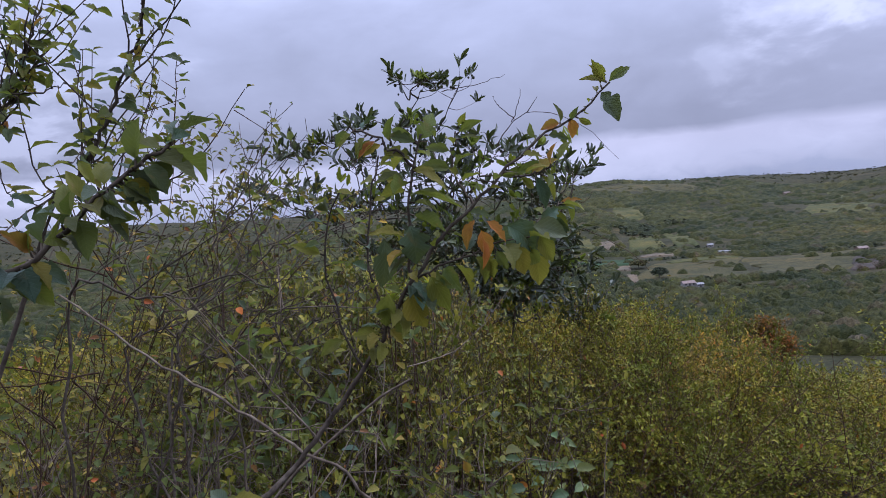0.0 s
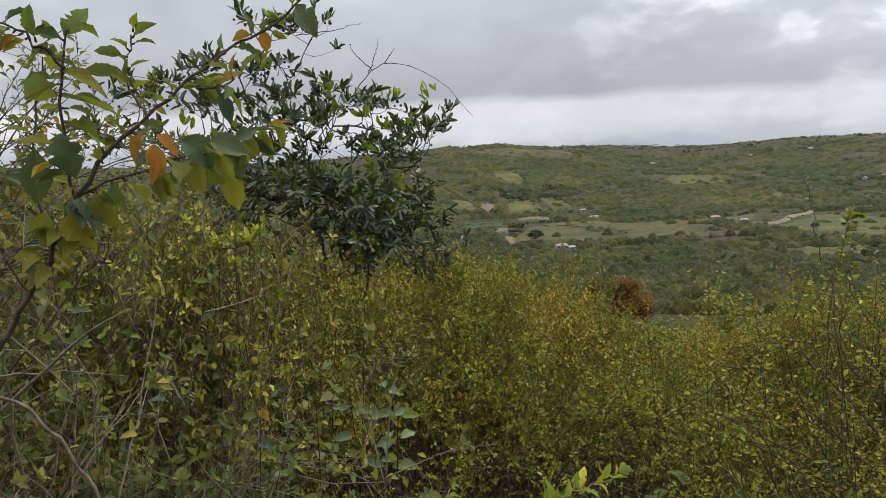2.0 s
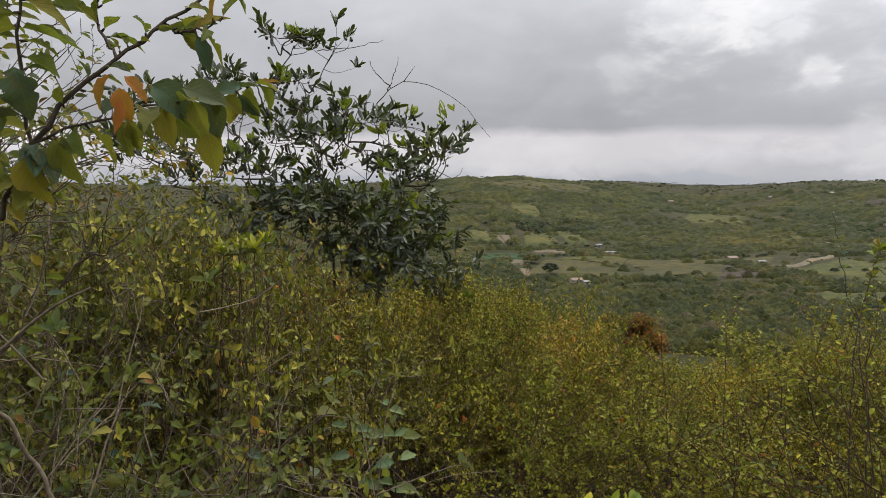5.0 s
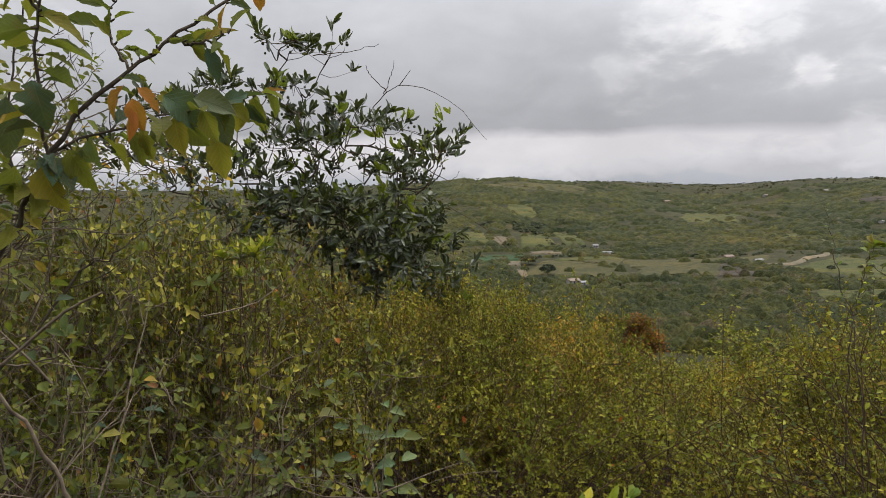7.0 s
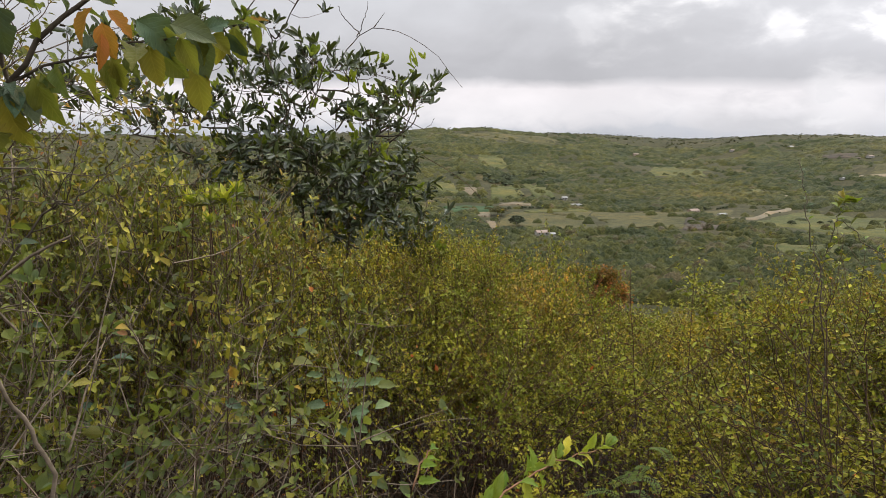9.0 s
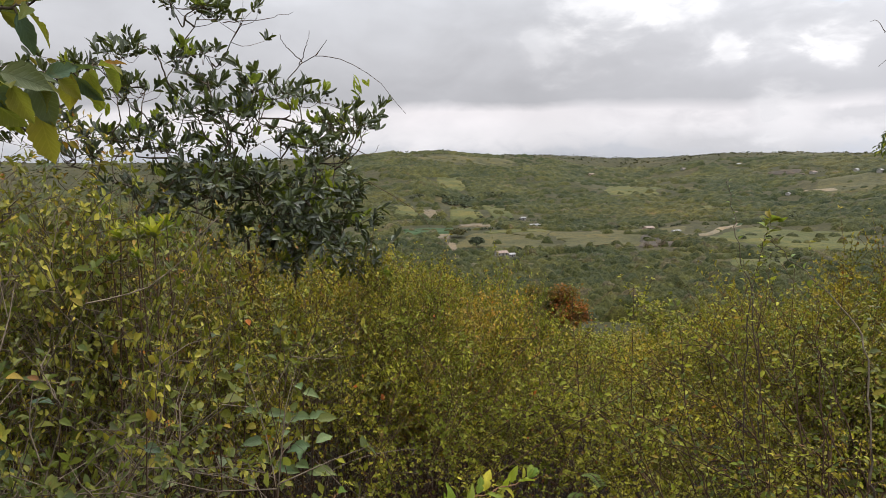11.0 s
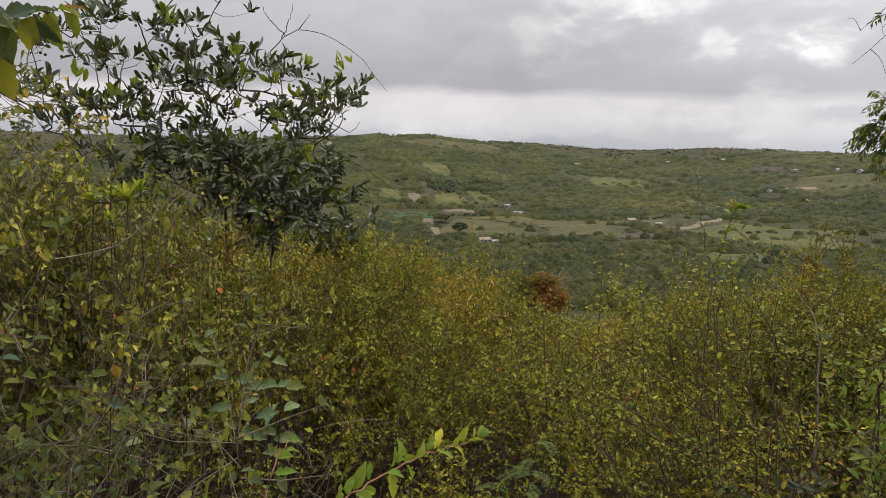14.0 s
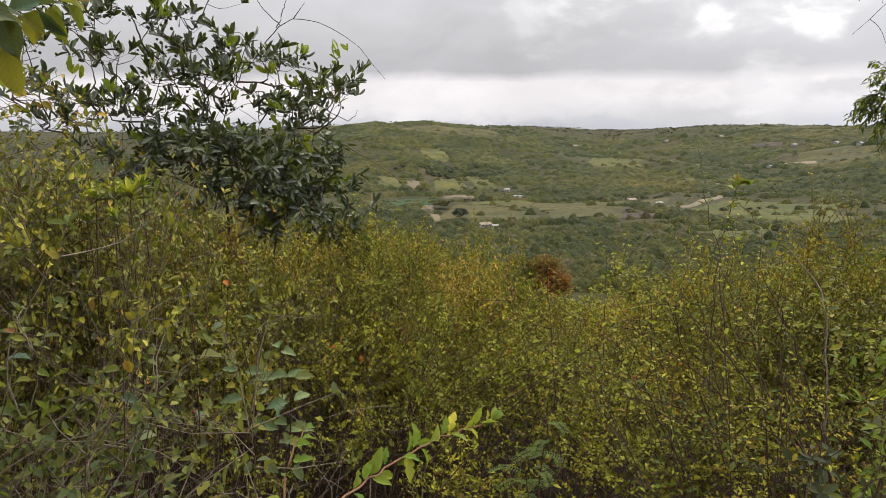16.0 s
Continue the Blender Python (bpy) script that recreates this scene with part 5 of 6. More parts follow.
# ---- plants close to the path ----
class Sprig:
    """A leafy branch, built stem by stem and leaf by leaf in world coordinates."""

    def __init__(self, name, label, category, foot, seed, single=False):
        self.t = thing(name, label, category, foot)
        self.o = np.array(foot, float)
        self.r = np.random.RandomState(seed)
        self.wood, self.sets, self.single, self.hung = Geo(), {}, single, []

    def stem(self, pts, radii, n=12, sides=6, wob=0.0015):
        line = spline(np.array(pts) - self.o, n) if len(pts) > 2 else np.array(pts, float) - self.o
        self.wood.tube(line + self.r.normal(0, wob, line.shape), radii, sides)
        return line + self.o

    def leaf(self, at, way, length, mat, ratio=0.55, face=None, kind="broad", stalk=True, curl=0.26, fold=0.32):
        at, way = np.array(at, float), unit(way)
        kind = "fine" if self.single and kind == "broad" else kind
        face = unit(np.array(face, float)) if face is not None else unit(self.r.normal(0, 0.5, 3) + [0, -0.5, 1])
        g = Geo() if self.single else self.sets.setdefault(mat, Geo())
        g.leaves([at - self.o], [way], [face], length, ratio, kind, fold, curl)
        if self.single:
            self.hung.append((g, mat, {"orange_leaf": "withered orange leaf", "yellowing_leaf": "yellowing leaf", "grey_green_leaf": "grey-green hanging leaf"}.get(mat.name, "")))

    def along(self, line, n, length, mats, weights, ratio=0.55, droop=0.3, lo=0.15, kind="broad", out=0.9):
        r = self.r
        for u in np.linspace(lo, 1.0, n):
            i = min(int(u * (len(line) - 1)), len(line) - 2)
            f = u * (len(line) - 1) - i
            b = line[i] + (line[i + 1] - line[i]) * f
            ax = unit(line[i + 1] - line[i])
            side = unit(np.cross(ax, r.normal(0, 1, 3)))
            way = unit(ax * r.uniform(0.2, 0.8) + side * out + [0, 0, -droop])
            foot = b + way * length * 0.16
            self.wood.tube(np.array([b, foot]) - self.o, [0.0012, 0.0008], 3)
            self.leaf(foot, way, length * r.uniform(0.55, 1.15), mats[r.choice(len(mats), p=weights)], ratio * r.uniform(0.85, 1.15), kind=kind)

    def done(self, bark):
        stem = part("stem", self.wood, bark, self.t)
        for g, mat, label in self.hung:
            part("leaf", g, mat, stem, label)
        for mat, g in self.sets.items():
            part("foliage", g, mat, self.t, {"orange_leaf": "orange withered leaves", "yellowing_leaf": "yellowing leaves", "grey_green_leaf": "grey-green hanging leaves"}.get(mat.name, ""))


MIX, ODDS = (NEARLEAF, GREYLEAF, YELLOWLEAF), (0.55, 0.2, 0.25)
b = Sprig("leafy_branch", "arching reddish branch with mottled green, yellow and orange leaves", "branch", (-0.75, 0.45, float(ground_z(-0.75, 0.45))), 3, True)
main = b.stem([(-0.75, 0.45, float(ground_z(-0.75, 0.45))), (-0.74, 0.47, 0.8), (-0.70, 0.50, 1.25), (-0.61, 0.546, 1.412), (-0.554, 0.56, 1.44), (-0.511, 0.576, 1.48), (-0.474, 0.572, 1.522), (-0.438, 0.563, 1.566), (-0.406, 0.554, 1.613), (-0.379, 0.544, 1.649)],
              [0.0046, 0.0029, 0.0018], 40)
sa = b.stem([(-0.379, 0.544, 1.649), (-0.377, 0.531, 1.684), (-0.372, 0.523, 1.72), (-0.364, 0.515, 1.75), (-0.355, 0.508, 1.775)], [0.0015, 0.0008])
sb = b.stem([(-0.379, 0.544, 1.649), (-0.348, 0.549, 1.686), (-0.319, 0.555, 1.714), (-0.291, 0.57, 1.741), (-0.252, 0.583, 1.771), (-0.215, 0.588, 1.79), (-0.190, 0.592, 1.815)], [0.0020, 0.0009], 20)
sc = b.stem([(-0.379, 0.544, 1.649), (-0.36, 0.546, 1.658), (-0.319, 0.55, 1.671), (-0.274, 0.551, 1.68)], [0.0013, 0.0007])
sd = b.stem([(-0.274, 0.551, 1.68), (-0.268, 0.575, 1.687), (-0.260, 0.603, 1.694), (-0.250, 0.625, 1.700), (-0.236, 0.640, 1.709)], [0.0010, 0.0006], 14, 4)
b.along(sd, 13, 0.024, (NEARLEAF, YELLOWLEAF, GREYLEAF), (0.35, 0.45, 0.2), 0.5, 0.7, 0.2)
b.leaf((-0.268, 0.590, 1.690), (0.35, 0.0, -0.9), 0.036, GREYLEAF, 0.7, (0.1, -1, 0.4))
b.leaf((-0.277, 0.588, 1.692), (-0.5, 0.0, -0.6), 0.036, GREYLEAF, 0.7, (-0.1, -1, 0.4))
b.leaf((-0.268, 0.598, 1.668), (0.1, 0.0, -1.0), 0.040, YELLOWLEAF, 0.55, (0.1, -1, 0.1))
b.leaf((-0.252, 0.622, 1.698), (-0.25, 0.0, -1.0), 0.028, YELLOWLEAF, 0.6, (0.2, -1, 0.2))
b.leaf((-0.244, 0.632, 1.702), (0.2, 0.0, -1.0), 0.030, YELLOWLEAF, 0.55, (-0.1, -1, 0.2))
b.leaf((-0.238, 0.640, 1.708), (0.9, 0.1, 0.1), 0.022, ORANGELEAF, 0.3, (0.2, -0.6, 0.8))
b.leaf((-0.372, 0.515, 1.700), (0.10, -0.05, -1), 0.034, GREYLEAF, 0.80, (0.2, -1, 0.2))
b.leaf((-0.398, 0.525, 1.690), (-0.15, 0.05, -1), 0.046, GREYLEAF, 0.50, (0.3, -1, 0.1))
b.leaf((-0.368, 0.520, 1.728), (0.95, -0.1, -0.22), 0.045, NEARLEAF, 0.42, (0.05, -0.3, 1))
b.leaf((-0.366, 0.518, 1.748), (0.8, 0.0, -0.3), 0.034, YELLOWLEAF, 0.5, (0.0, -0.7, 0.8))
b.leaf((-0.375, 0.520, 1.742), (-0.9, 0.0, 0.05), 0.028, NEARLEAF, 0.5, (0.0, -0.5, 1))
b.leaf((-0.358, 0.510, 1.772), (0.5, 0.1, 0.7), 0.028, NEARLEAF, 0.6, (0.4, -0.9, 0.2))
b.leaf((-0.360, 0.510, 1.770), (-0.7, 0.0, 0.35), 0.028, NEARLEAF, 0.45, (0.0, -0.9, 0.4))
b.leaf((-0.313, 0.542, 1.690), (0.25, 0.0, -1), 0.025, ORANGELEAF, 0.62, (0.1, -1, 0.2))
b.leaf((-0.308, 0.540, 1.698), (0.75, -0.1, -0.7), 0.025, ORANGELEAF, 0.40, (0.5, -0.7, 0.5))
b.leaf((-0.318, 0.541, 1.700), (-0.45, -0.2, -0.8), 0.027, ORANGELEAF, 0.40, (-0.5, -0.8, 0.2))
b.leaf((-0.312, 0.538, 1.682), (0.1, -0.3, -1.0), 0.026, ORANGELEAF, 0.35, (0.8, -0.6, 0.1))
b.leaf((-0.290, 0.545, 1.692), (0.75, -0.1, -0.6), 0.033, GREYLEAF, 0.75, (0.1, -1, 0.45))
b.leaf((-0.268, 0.546, 1.690), (0.9, 0.0, -0.25), 0.033, GREYLEAF, 0.6, (0.0, -1, 0.5))
b.leaf((-0.283, 0.546, 1.676), (0.2, 0.0, -1), 0.030, YELLOWLEAF, 0.6, (0.2, -1, 0.1))
b.leaf((-0.262, 0.548, 1.682), (0.35, 0.0, -0.9), 0.028, YELLOWLEAF, 0.55, (0.0, -1, 0.2))
b.leaf((-0.400, 0.535, 1.640), (-0.2, 0.0, -1), 0.034, YELLOWLEAF, 0.55, (0.2, -1, 0.1))
b.leaf((-0.380, 0.535, 1.640), (0.2, 0.0, -1), 0.037, YELLOWLEAF, 0.6, (-0.1, -1, 0.2))
b.leaf((-0.362, 0.540, 1.652), (0.35, 0.0, -1), 0.036, NEARLEAF, 0.6, (-0.1, -1, 0.1))
b.leaf((-0.190, 0.592, 1.815), (-0.55, 0.0, 0.22), 0.025, NEARLEAF, 0.35, (0.1, -0.7, 0.9))
b.leaf((-0.188, 0.592, 1.816), (0.7, 0.0, 0.55), 0.025, NEARLEAF, 0.4, (0.1, -0.8, 0.5))
b.leaf((-0.196, 0.590, 1.806), (0.65, -0.1, -0.8), 0.030, GREYLEAF, 0.75, (0.3, -1, 0.3))
b.leaf((-0.225, 0.588, 1.785), (0.1, 0.0, -1), 0.018, ORANGELEAF, 0.7, (0.3, -1, 0.3))
b.leaf((-0.236, 0.586, 1.782), (-0.8, 0.0, -0.1), 0.018, ORANGELEAF, 0.6, (0.1, -1, 0.4))
b.along(main[-12:], 24, 0.027, (NEARLEAF, GREYLEAF, YELLOWLEAF), (0.45, 0.3, 0.25), 0.55, 0.75, 0.40, out=1.1)
for pts, n in (([(-0.438, 0.563, 1.566), (-0.455, 0.555, 1.62), (-0.462, 0.55, 1.68), (-0.445, 0.545, 1.735)], 15), ([(-0.406, 0.554, 1.613), (-0.425, 0.565, 1.66), (-0.42, 0.57, 1.72), (-0.405, 0.57, 1.765)], 14),
               ([(-0.364, 0.515, 1.75), (-0.39, 0.52, 1.775), (-0.42, 0.525, 1.79)], 10), ([(-0.319, 0.555, 1.714), (-0.335, 0.56, 1.745), (-0.33, 0.57, 1.785)], 13), ([(-0.474, 0.572, 1.522), (-0.51, 0.58, 1.56), (-0.535, 0.585, 1.615)], 14),
               ([(-0.291, 0.57, 1.741), (-0.268, 0.565, 1.735), (-0.243, 0.56, 1.742)], 9)):
    tw = b.stem(pts, [0.0014, 0.0007], 12, 4)
    b.along(tw, n, 0.026, (NEARLEAF, YELLOWLEAF, GREYLEAF, ORANGELEAF), (0.46, 0.42, 0.06, 0.06), 0.42, 0.35, 0.2)
b.along(sb, 28, 0.022, (NEARLEAF, YELLOWLEAF), (0.65, 0.35), 0.45, 0.15, 0.12)
b.along(sa, 15, 0.030, (NEARLEAF, GREYLEAF, YELLOWLEAF), (0.5, 0.25, 0.25), 0.5, 0.45, 0.0)
b.along(sc, 12, 0.030, MIX, ODDS, 0.6, 0.5, 0.2)
lc = b.stem([(-0.585, 0.551, 1.425), (-0.575, 0.53, 1.445), (-0.565, 0.515, 1.455)], [0.0022, 0.0014])
b.leaf(lc[-1], (0.75, -0.2, -0.7), 0.045, GREYLEAF, 0.42, (0.2, -0.8, 0.6))
b.leaf(lc[-1], (-0.8, -0.2, -0.5), 0.041, GREYLEAF, 0.55, (-0.1, -0.9, 0.5))
b.leaf(lc[-1], (0.35, 0.1, 0.05), 0.033, YELLOWLEAF, 0.55, (0.1, -0.7, 0.9))
b.leaf(lc[-1], (0.2, -0.3, -0.9), 0.033, NEARLEAF, 0.5, (0.3, -1, 0.2))
b.leaf(lc[-1], (-0.4, 0.2, 0.25), 0.028, GREYLEAF, 0.5, (0.1, -0.6, 1))
b.done(STEM)

gz = float(ground_z(-0.41, 0.7))
b = Sprig("dry_branch", "pale grey dry branch leaning across the shrubs", "branch", (-0.41, 0.70, gz), 4)
b.stem([(-0.41, 0.70, gz), (-0.41, 0.67, 0.6), (-0.42, 0.645, 1.15), (-0.427, 0.638, 1.298), (-0.443, 0.633, 1.357), (-0.461, 0.622, 1.406), (-0.487, 0.610, 1.449), (-0.522, 0.600, 1.476), (-0.579, 0.604, 1.513), (-0.642, 0.610, 1.55), (-0.72, 0.63, 1.59), (-0.82, 0.66, 1.65)],
       [0.0024, 0.0017, 0.0012], 44)
b.stem([(-0.75, 0.75, 1.18), (-0.62, 0.72, 1.36), (-0.50, 0.70, 1.47), (-0.42, 0.70, 1.52)], [0.0024, 0.0014])
b.stem([(-0.82, 0.70, 1.22), (-0.66, 0.66, 1.28), (-0.55, 0.66, 1.2), (-0.50, 0.68, 1.0)], [0.0024, 0.002])
b.done(PALE)

# close leafy spray beside the start of the walk
b = Sprig("leafy_branch", "leafy spray with broad green and yellowing leaves close to the path", "branch", (-0.95, 0.30, float(ground_z(-0.95, 0.30))), 6, True)
s2 = b.stem([(-0.95, 0.30, float(ground_z(-0.95, 0.30))), (-0.92, 0.30, 0.9), (-0.80, 0.30, 1.50), (-0.68, 0.31, 1.645), (-0.611, 0.32, 1.686), (-0.575, 0.326, 1.705), (-0.537, 0.33, 1.733), (-0.514, 0.333, 1.75), (-0.487, 0.347, 1.77)], [0.0032, 0.0022, 0.0011], 36)
b.along(s2[-20:], 50, 0.027, (NEARLEAF, YELLOWLEAF, GREYLEAF, ORANGELEAF), (0.46, 0.36, 0.14, 0.04), 0.55, 0.3, 0.1)
b.leaf(s2[-1], (0.6, 0.1, 0.55), 0.030, GREYLEAF, 0.5)
b.leaf(s2[-2], (-0.9, 0.0, 0.1), 0.034, NEARLEAF, 0.5, (0.1, -0.5, 1))
b.leaf(s2[-3], (0.9, 0.0, -0.4), 0.034, NEARLEAF, 0.5, (0.1, -0.5, 1))
b.done(STEM)

# tall twiggy shrubs that stand against the sky
def tall_shrub(x, y, seed, tips, leafy=1.0, bark=TWIG, size=0.034):
    gz = float(ground_z(x, y))
    b = Sprig("tall_shrub", "tall twiggy shrub with sparse green leaves against the sky", "shrub", (x, y, gz), seed)
    r = b.r
    for tx, ty, tz in tips:
        tip, foot = np.array([tx, ty, tz]), np.array([x + r.normal(0, 0.05), y + r.normal(0, 0.05), gz])
        mid = foot * 0.42 + tip * 0.58 + [r.normal(-0.05, 0.05), r.normal(0, 0.04), 0.12]
        line = b.stem([foot, foot * 0.75 + mid * 0.25 + r.normal(0, 0.05, 3), mid, tip], [0.0030, 0.0007], 26, 5, 0.008)
        b.along(line, int(30 * leafy), size, (NEARLEAF, GREEN, YELLOWLEAF), (0.58, 0.32, 0.10), 0.5, 0.35, 0.60, "small")
        for _ in range(6):
            b.leaf(tip + r.normal(0, 0.004, 3), r.normal(0, 0.7, 3) + [0, 0, 0.6], size * r.uniform(0.5, 0.9), NEARLEAF, 0.45)
        for k in range(int(9 + 4 * leafy)):
            i = r.randint(12, 25)
            way = unit(unit(line[i + 1] - line[i]) * 0.8 + r.normal(0, 0.6, 3))
            ln = r.uniform(0.10, 0.32)
            tw = b.stem([line[i], line[i] + way * ln * 0.5 + r.normal(0, 0.018, 3), line[i] + way * ln + [0, 0, 0.03]], [0.0021, 0.0008], 8, 3)
            for _ in range(2):
                q = tw[r.randint(2, 7)]
                t2 = b.stem([q, q + unit(way + r.normal(0, 0.7, 3)) * r.uniform(0.04, 0.12)], [0.0011, 0.0006], 2, 3)
                if r.uniform() < 0.6 * leafy:
                    b.along(t2, r.randint(3, 6), size * 0.8, (NEARLEAF, GREEN), (0.6, 0.4), 0.5, 0.1, 0.3)
            if r.uniform() < 0.75 * leafy:
                b.along(tw, r.randint(6, 12), size, (NEARLEAF, GREEN, YELLOWLEAF, ORANGELEAF), (0.56, 0.30, 0.135, 0.005), 0.5, 0.1, 0.3)
    b.done(bark)


# two tall leafy stems close to the path
gz = float(ground_z(-1.08, 0.62))
b = Sprig("tall_shrub", "tall upright stems with ragged green and yellowing leaves", "shrub", (-1.08, 0.62, gz), 21, True)
for pts in ([(-1.02, 0.75, 1.73), (-0.95, 0.75, 1.86), (-0.92, 0.75, 1.92), (-0.89, 0.75, 1.97), (-0.85, 0.75, 2.05)], [(-0.87, 0.69, 1.69), (-0.82, 0.69, 1.76), (-0.78, 0.69, 1.81), (-0.74, 0.69, 1.87), (-0.71, 0.69, 1.93), (-0.69, 0.69, 1.99), (-0.68, 0.69, 2.02)]):
    ln = b.stem([(-1.08, 0.62, gz), (-1.16, 0.66, 0.9), *pts], [0.0030, 0.0026, 0.0013], 44, 6, 0.003)
    b.along(ln[-26:], 34, 0.030, (NEARLEAF, GREYLEAF, YELLOWLEAF), (0.55, 0.25, 0.20), 0.48, 0.40, 0.05)
    for k in range(24):
        i = b.r.randint(20, 42) if k < 9 else b.r.randint(14, 34)
        w = unit(unit(ln[i + 1] - ln[i]) * 0.7 + b.r.normal(0, 0.6, 3))
        tw = b.stem([ln[i], ln[i] + w * 0.05 + b.r.normal(0, 0.008, 3), ln[i] + w * b.r.uniform(0.09, 0.15) + [0, 0, 0.02]], [0.0014, 0.0006], 8, 4)
        b.along(tw, b.r.randint(4, 9), 0.025, (NEARLEAF, GREYLEAF, YELLOWLEAF, ORANGELEAF), (0.58, 0.22, 0.18, 0.02), 0.48, 0.30, 0.2)
b.done(STEM)

# long bare crooked branches crossing one another
b = Sprig("bare_shrub", "half-bare shrub with long crooked crossing branches", "shrub", (-1.10, 0.98, float(ground_z(-1.10, 0.98))), 27)
for k, pts in enumerate([[(-0.94, 1.08, 1.47), (-0.84, 1.13, 1.61), (-0.75, 1.18, 1.73)], [(-0.86, 0.98, 1.46), (-0.79, 0.98, 1.5), (-0.67, 1.03, 1.59)], [(-0.99, 1.18, 1.44), (-0.94, 1.18, 1.56), (-0.91, 1.23, 1.68), (-0.84, 1.28, 1.84)], [(-1.06, 0.98, 1.59), (-0.9, 0.93, 1.61), (-0.76, 0.93, 1.63), (-0.64, 0.98, 1.69)], [(-1.04, 1.28, 1.42), (-1.13, 1.28, 1.6), (-1.16, 1.28, 1.78)], [(-0.84, 1.38, 1.41), (-0.72, 1.38, 1.5), (-0.64, 1.38, 1.58)], [(-1.06, 1.13, 1.45), (-0.95, 1.13, 1.54), (-0.82, 1.18, 1.69)], [(-0.92, 1.28, 1.42), (-0.83, 1.28, 1.55), (-0.78, 1.33, 1.68)]]):
    foot = np.array([-1.15 + 0.55 * (b.r.uniform() - 0.5) * (1 + k % 2), 1.05 + b.r.normal(0, 0.10), float(ground_z(-1.10, 0.98))])
    ln = b.stem([foot, foot * 0.35 + np.array(pts[0]) * 0.65 + b.r.normal(0, 0.04, 3), *pts], [0.0030, 0.0024, 0.0008], 34, 5, 0.005)
    for _ in range(9):
        i = b.r.randint(12, 33)
        w = unit(unit(ln[i + 1] - ln[i]) * 0.9 + b.r.normal(0, 0.55, 3))
        L = b.r.uniform(0.08, 0.26)
        tw = b.stem([ln[i], ln[i] + w * L * 0.5 + b.r.normal(0, 0.015, 3), ln[i] + w * L + b.r.normal(0, 0.01, 3)], [0.0014, 0.0006], 8, 4)
        for _ in range(2):
            q = tw[b.r.randint(2, 8)]
            b.stem([q, q + unit(w + b.r.normal(0, 0.7, 3)) * b.r.uniform(0.02, 0.06)], [0.0009, 0.0005], 2, 3)
        if b.r.uniform() < 0.45:
            b.along(tw, b.r.randint(2, 6), 0.026, (NEARLEAF, YELLOWLEAF, GREYLEAF), (0.5, 0.3, 0.2), 0.5, 0.3, 0.4, "small")
b.done(STEM)

tall_shrub(-1.52, 1.02, 22, [(-0.93, 1.22, 1.93), (-0.95, 1.16, 1.88), (-1.01, 1.12, 1.91), (-0.82, 1.30, 1.74)], 0.75, TWIG, 0.027)
tall_shrub(-1.95, 1.6, 23, [(-1.31, 1.78, 2.03), (-1.14, 1.90, 1.96), (-1.09, 2.02, 1.99), (-1.33, 1.75, 2.10), (-1.38, 1.63, 1.94), (-1.02, 1.95, 1.80)], 0.9, TWIG, 0.032)
tall_shrub(-2.05, 2.4, 24, [(-1.42, 2.55, 1.96), (-1.25, 2.6, 1.90), (-1.62, 2.5, 1.98), (-1.10, 2.65, 1.82), (-0.95, 2.7, 1.72), (-1.8, 2.5, 1.9), (-1.35, 2.6, 1.80), (-1.5, 2.5, 1.86)], 1.7, PALE, 0.040)
tall_shrub(-0.95, 1.25, 25, [(-0.66, 1.35, 1.50), (-0.78, 1.3, 1.60), (-0.92, 1.35, 1.62), (-0.56, 1.45, 1.42)], 0.35, PALE)
tall_shrub(-0.95, 0.85, 26, [(-0.60, 0.95, 1.42), (-0.72, 0.95, 1.52), (-0.52, 1.0, 1.34)], 0.3, PALE)

# blue-green seedling among the shrubs
gz = float(ground_z(-0.3, 2.3))
b = Sprig("seedling", "upright seedling with paired blue-green leaves among the shrubs", "plant", (-0.30, 2.30, gz), 8, True)
for tip, n in (((-0.235, 2.25, 0.87), 4), ((-0.20, 2.2, 0.79), 3), ((-0.36, 2.2, 0.82), 3)):
    line = b.stem([(-0.30, 2.30, gz), (np.array(tip) + [-0.30, 2.30, gz]) / 2 + [0.01, 0, 0.1], tip], [0.004, 0.0018], 12)
    for k in range(n):
        p = line[11 - k]
        a = 0.4 + k * 1.35 + tip[0] * 20
        for sgn in (-1, 1):
            w = np.array([math.cos(a) * sgn, math.sin(a) * sgn * 0.7, 0.18])
            b.leaf(p + unit(w) * 0.012, w, 0.078 - 0.010 * (k == 0), BLUEGREEN, 0.48, (-w[0] * 0.2, -0.75, 0.8))
b.leaf((-0.37, 2.16, 0.52), (0.3, -0.3, -0.6), 0.06, YELLOWLEAF, 0.5)
b.done(TWIG)

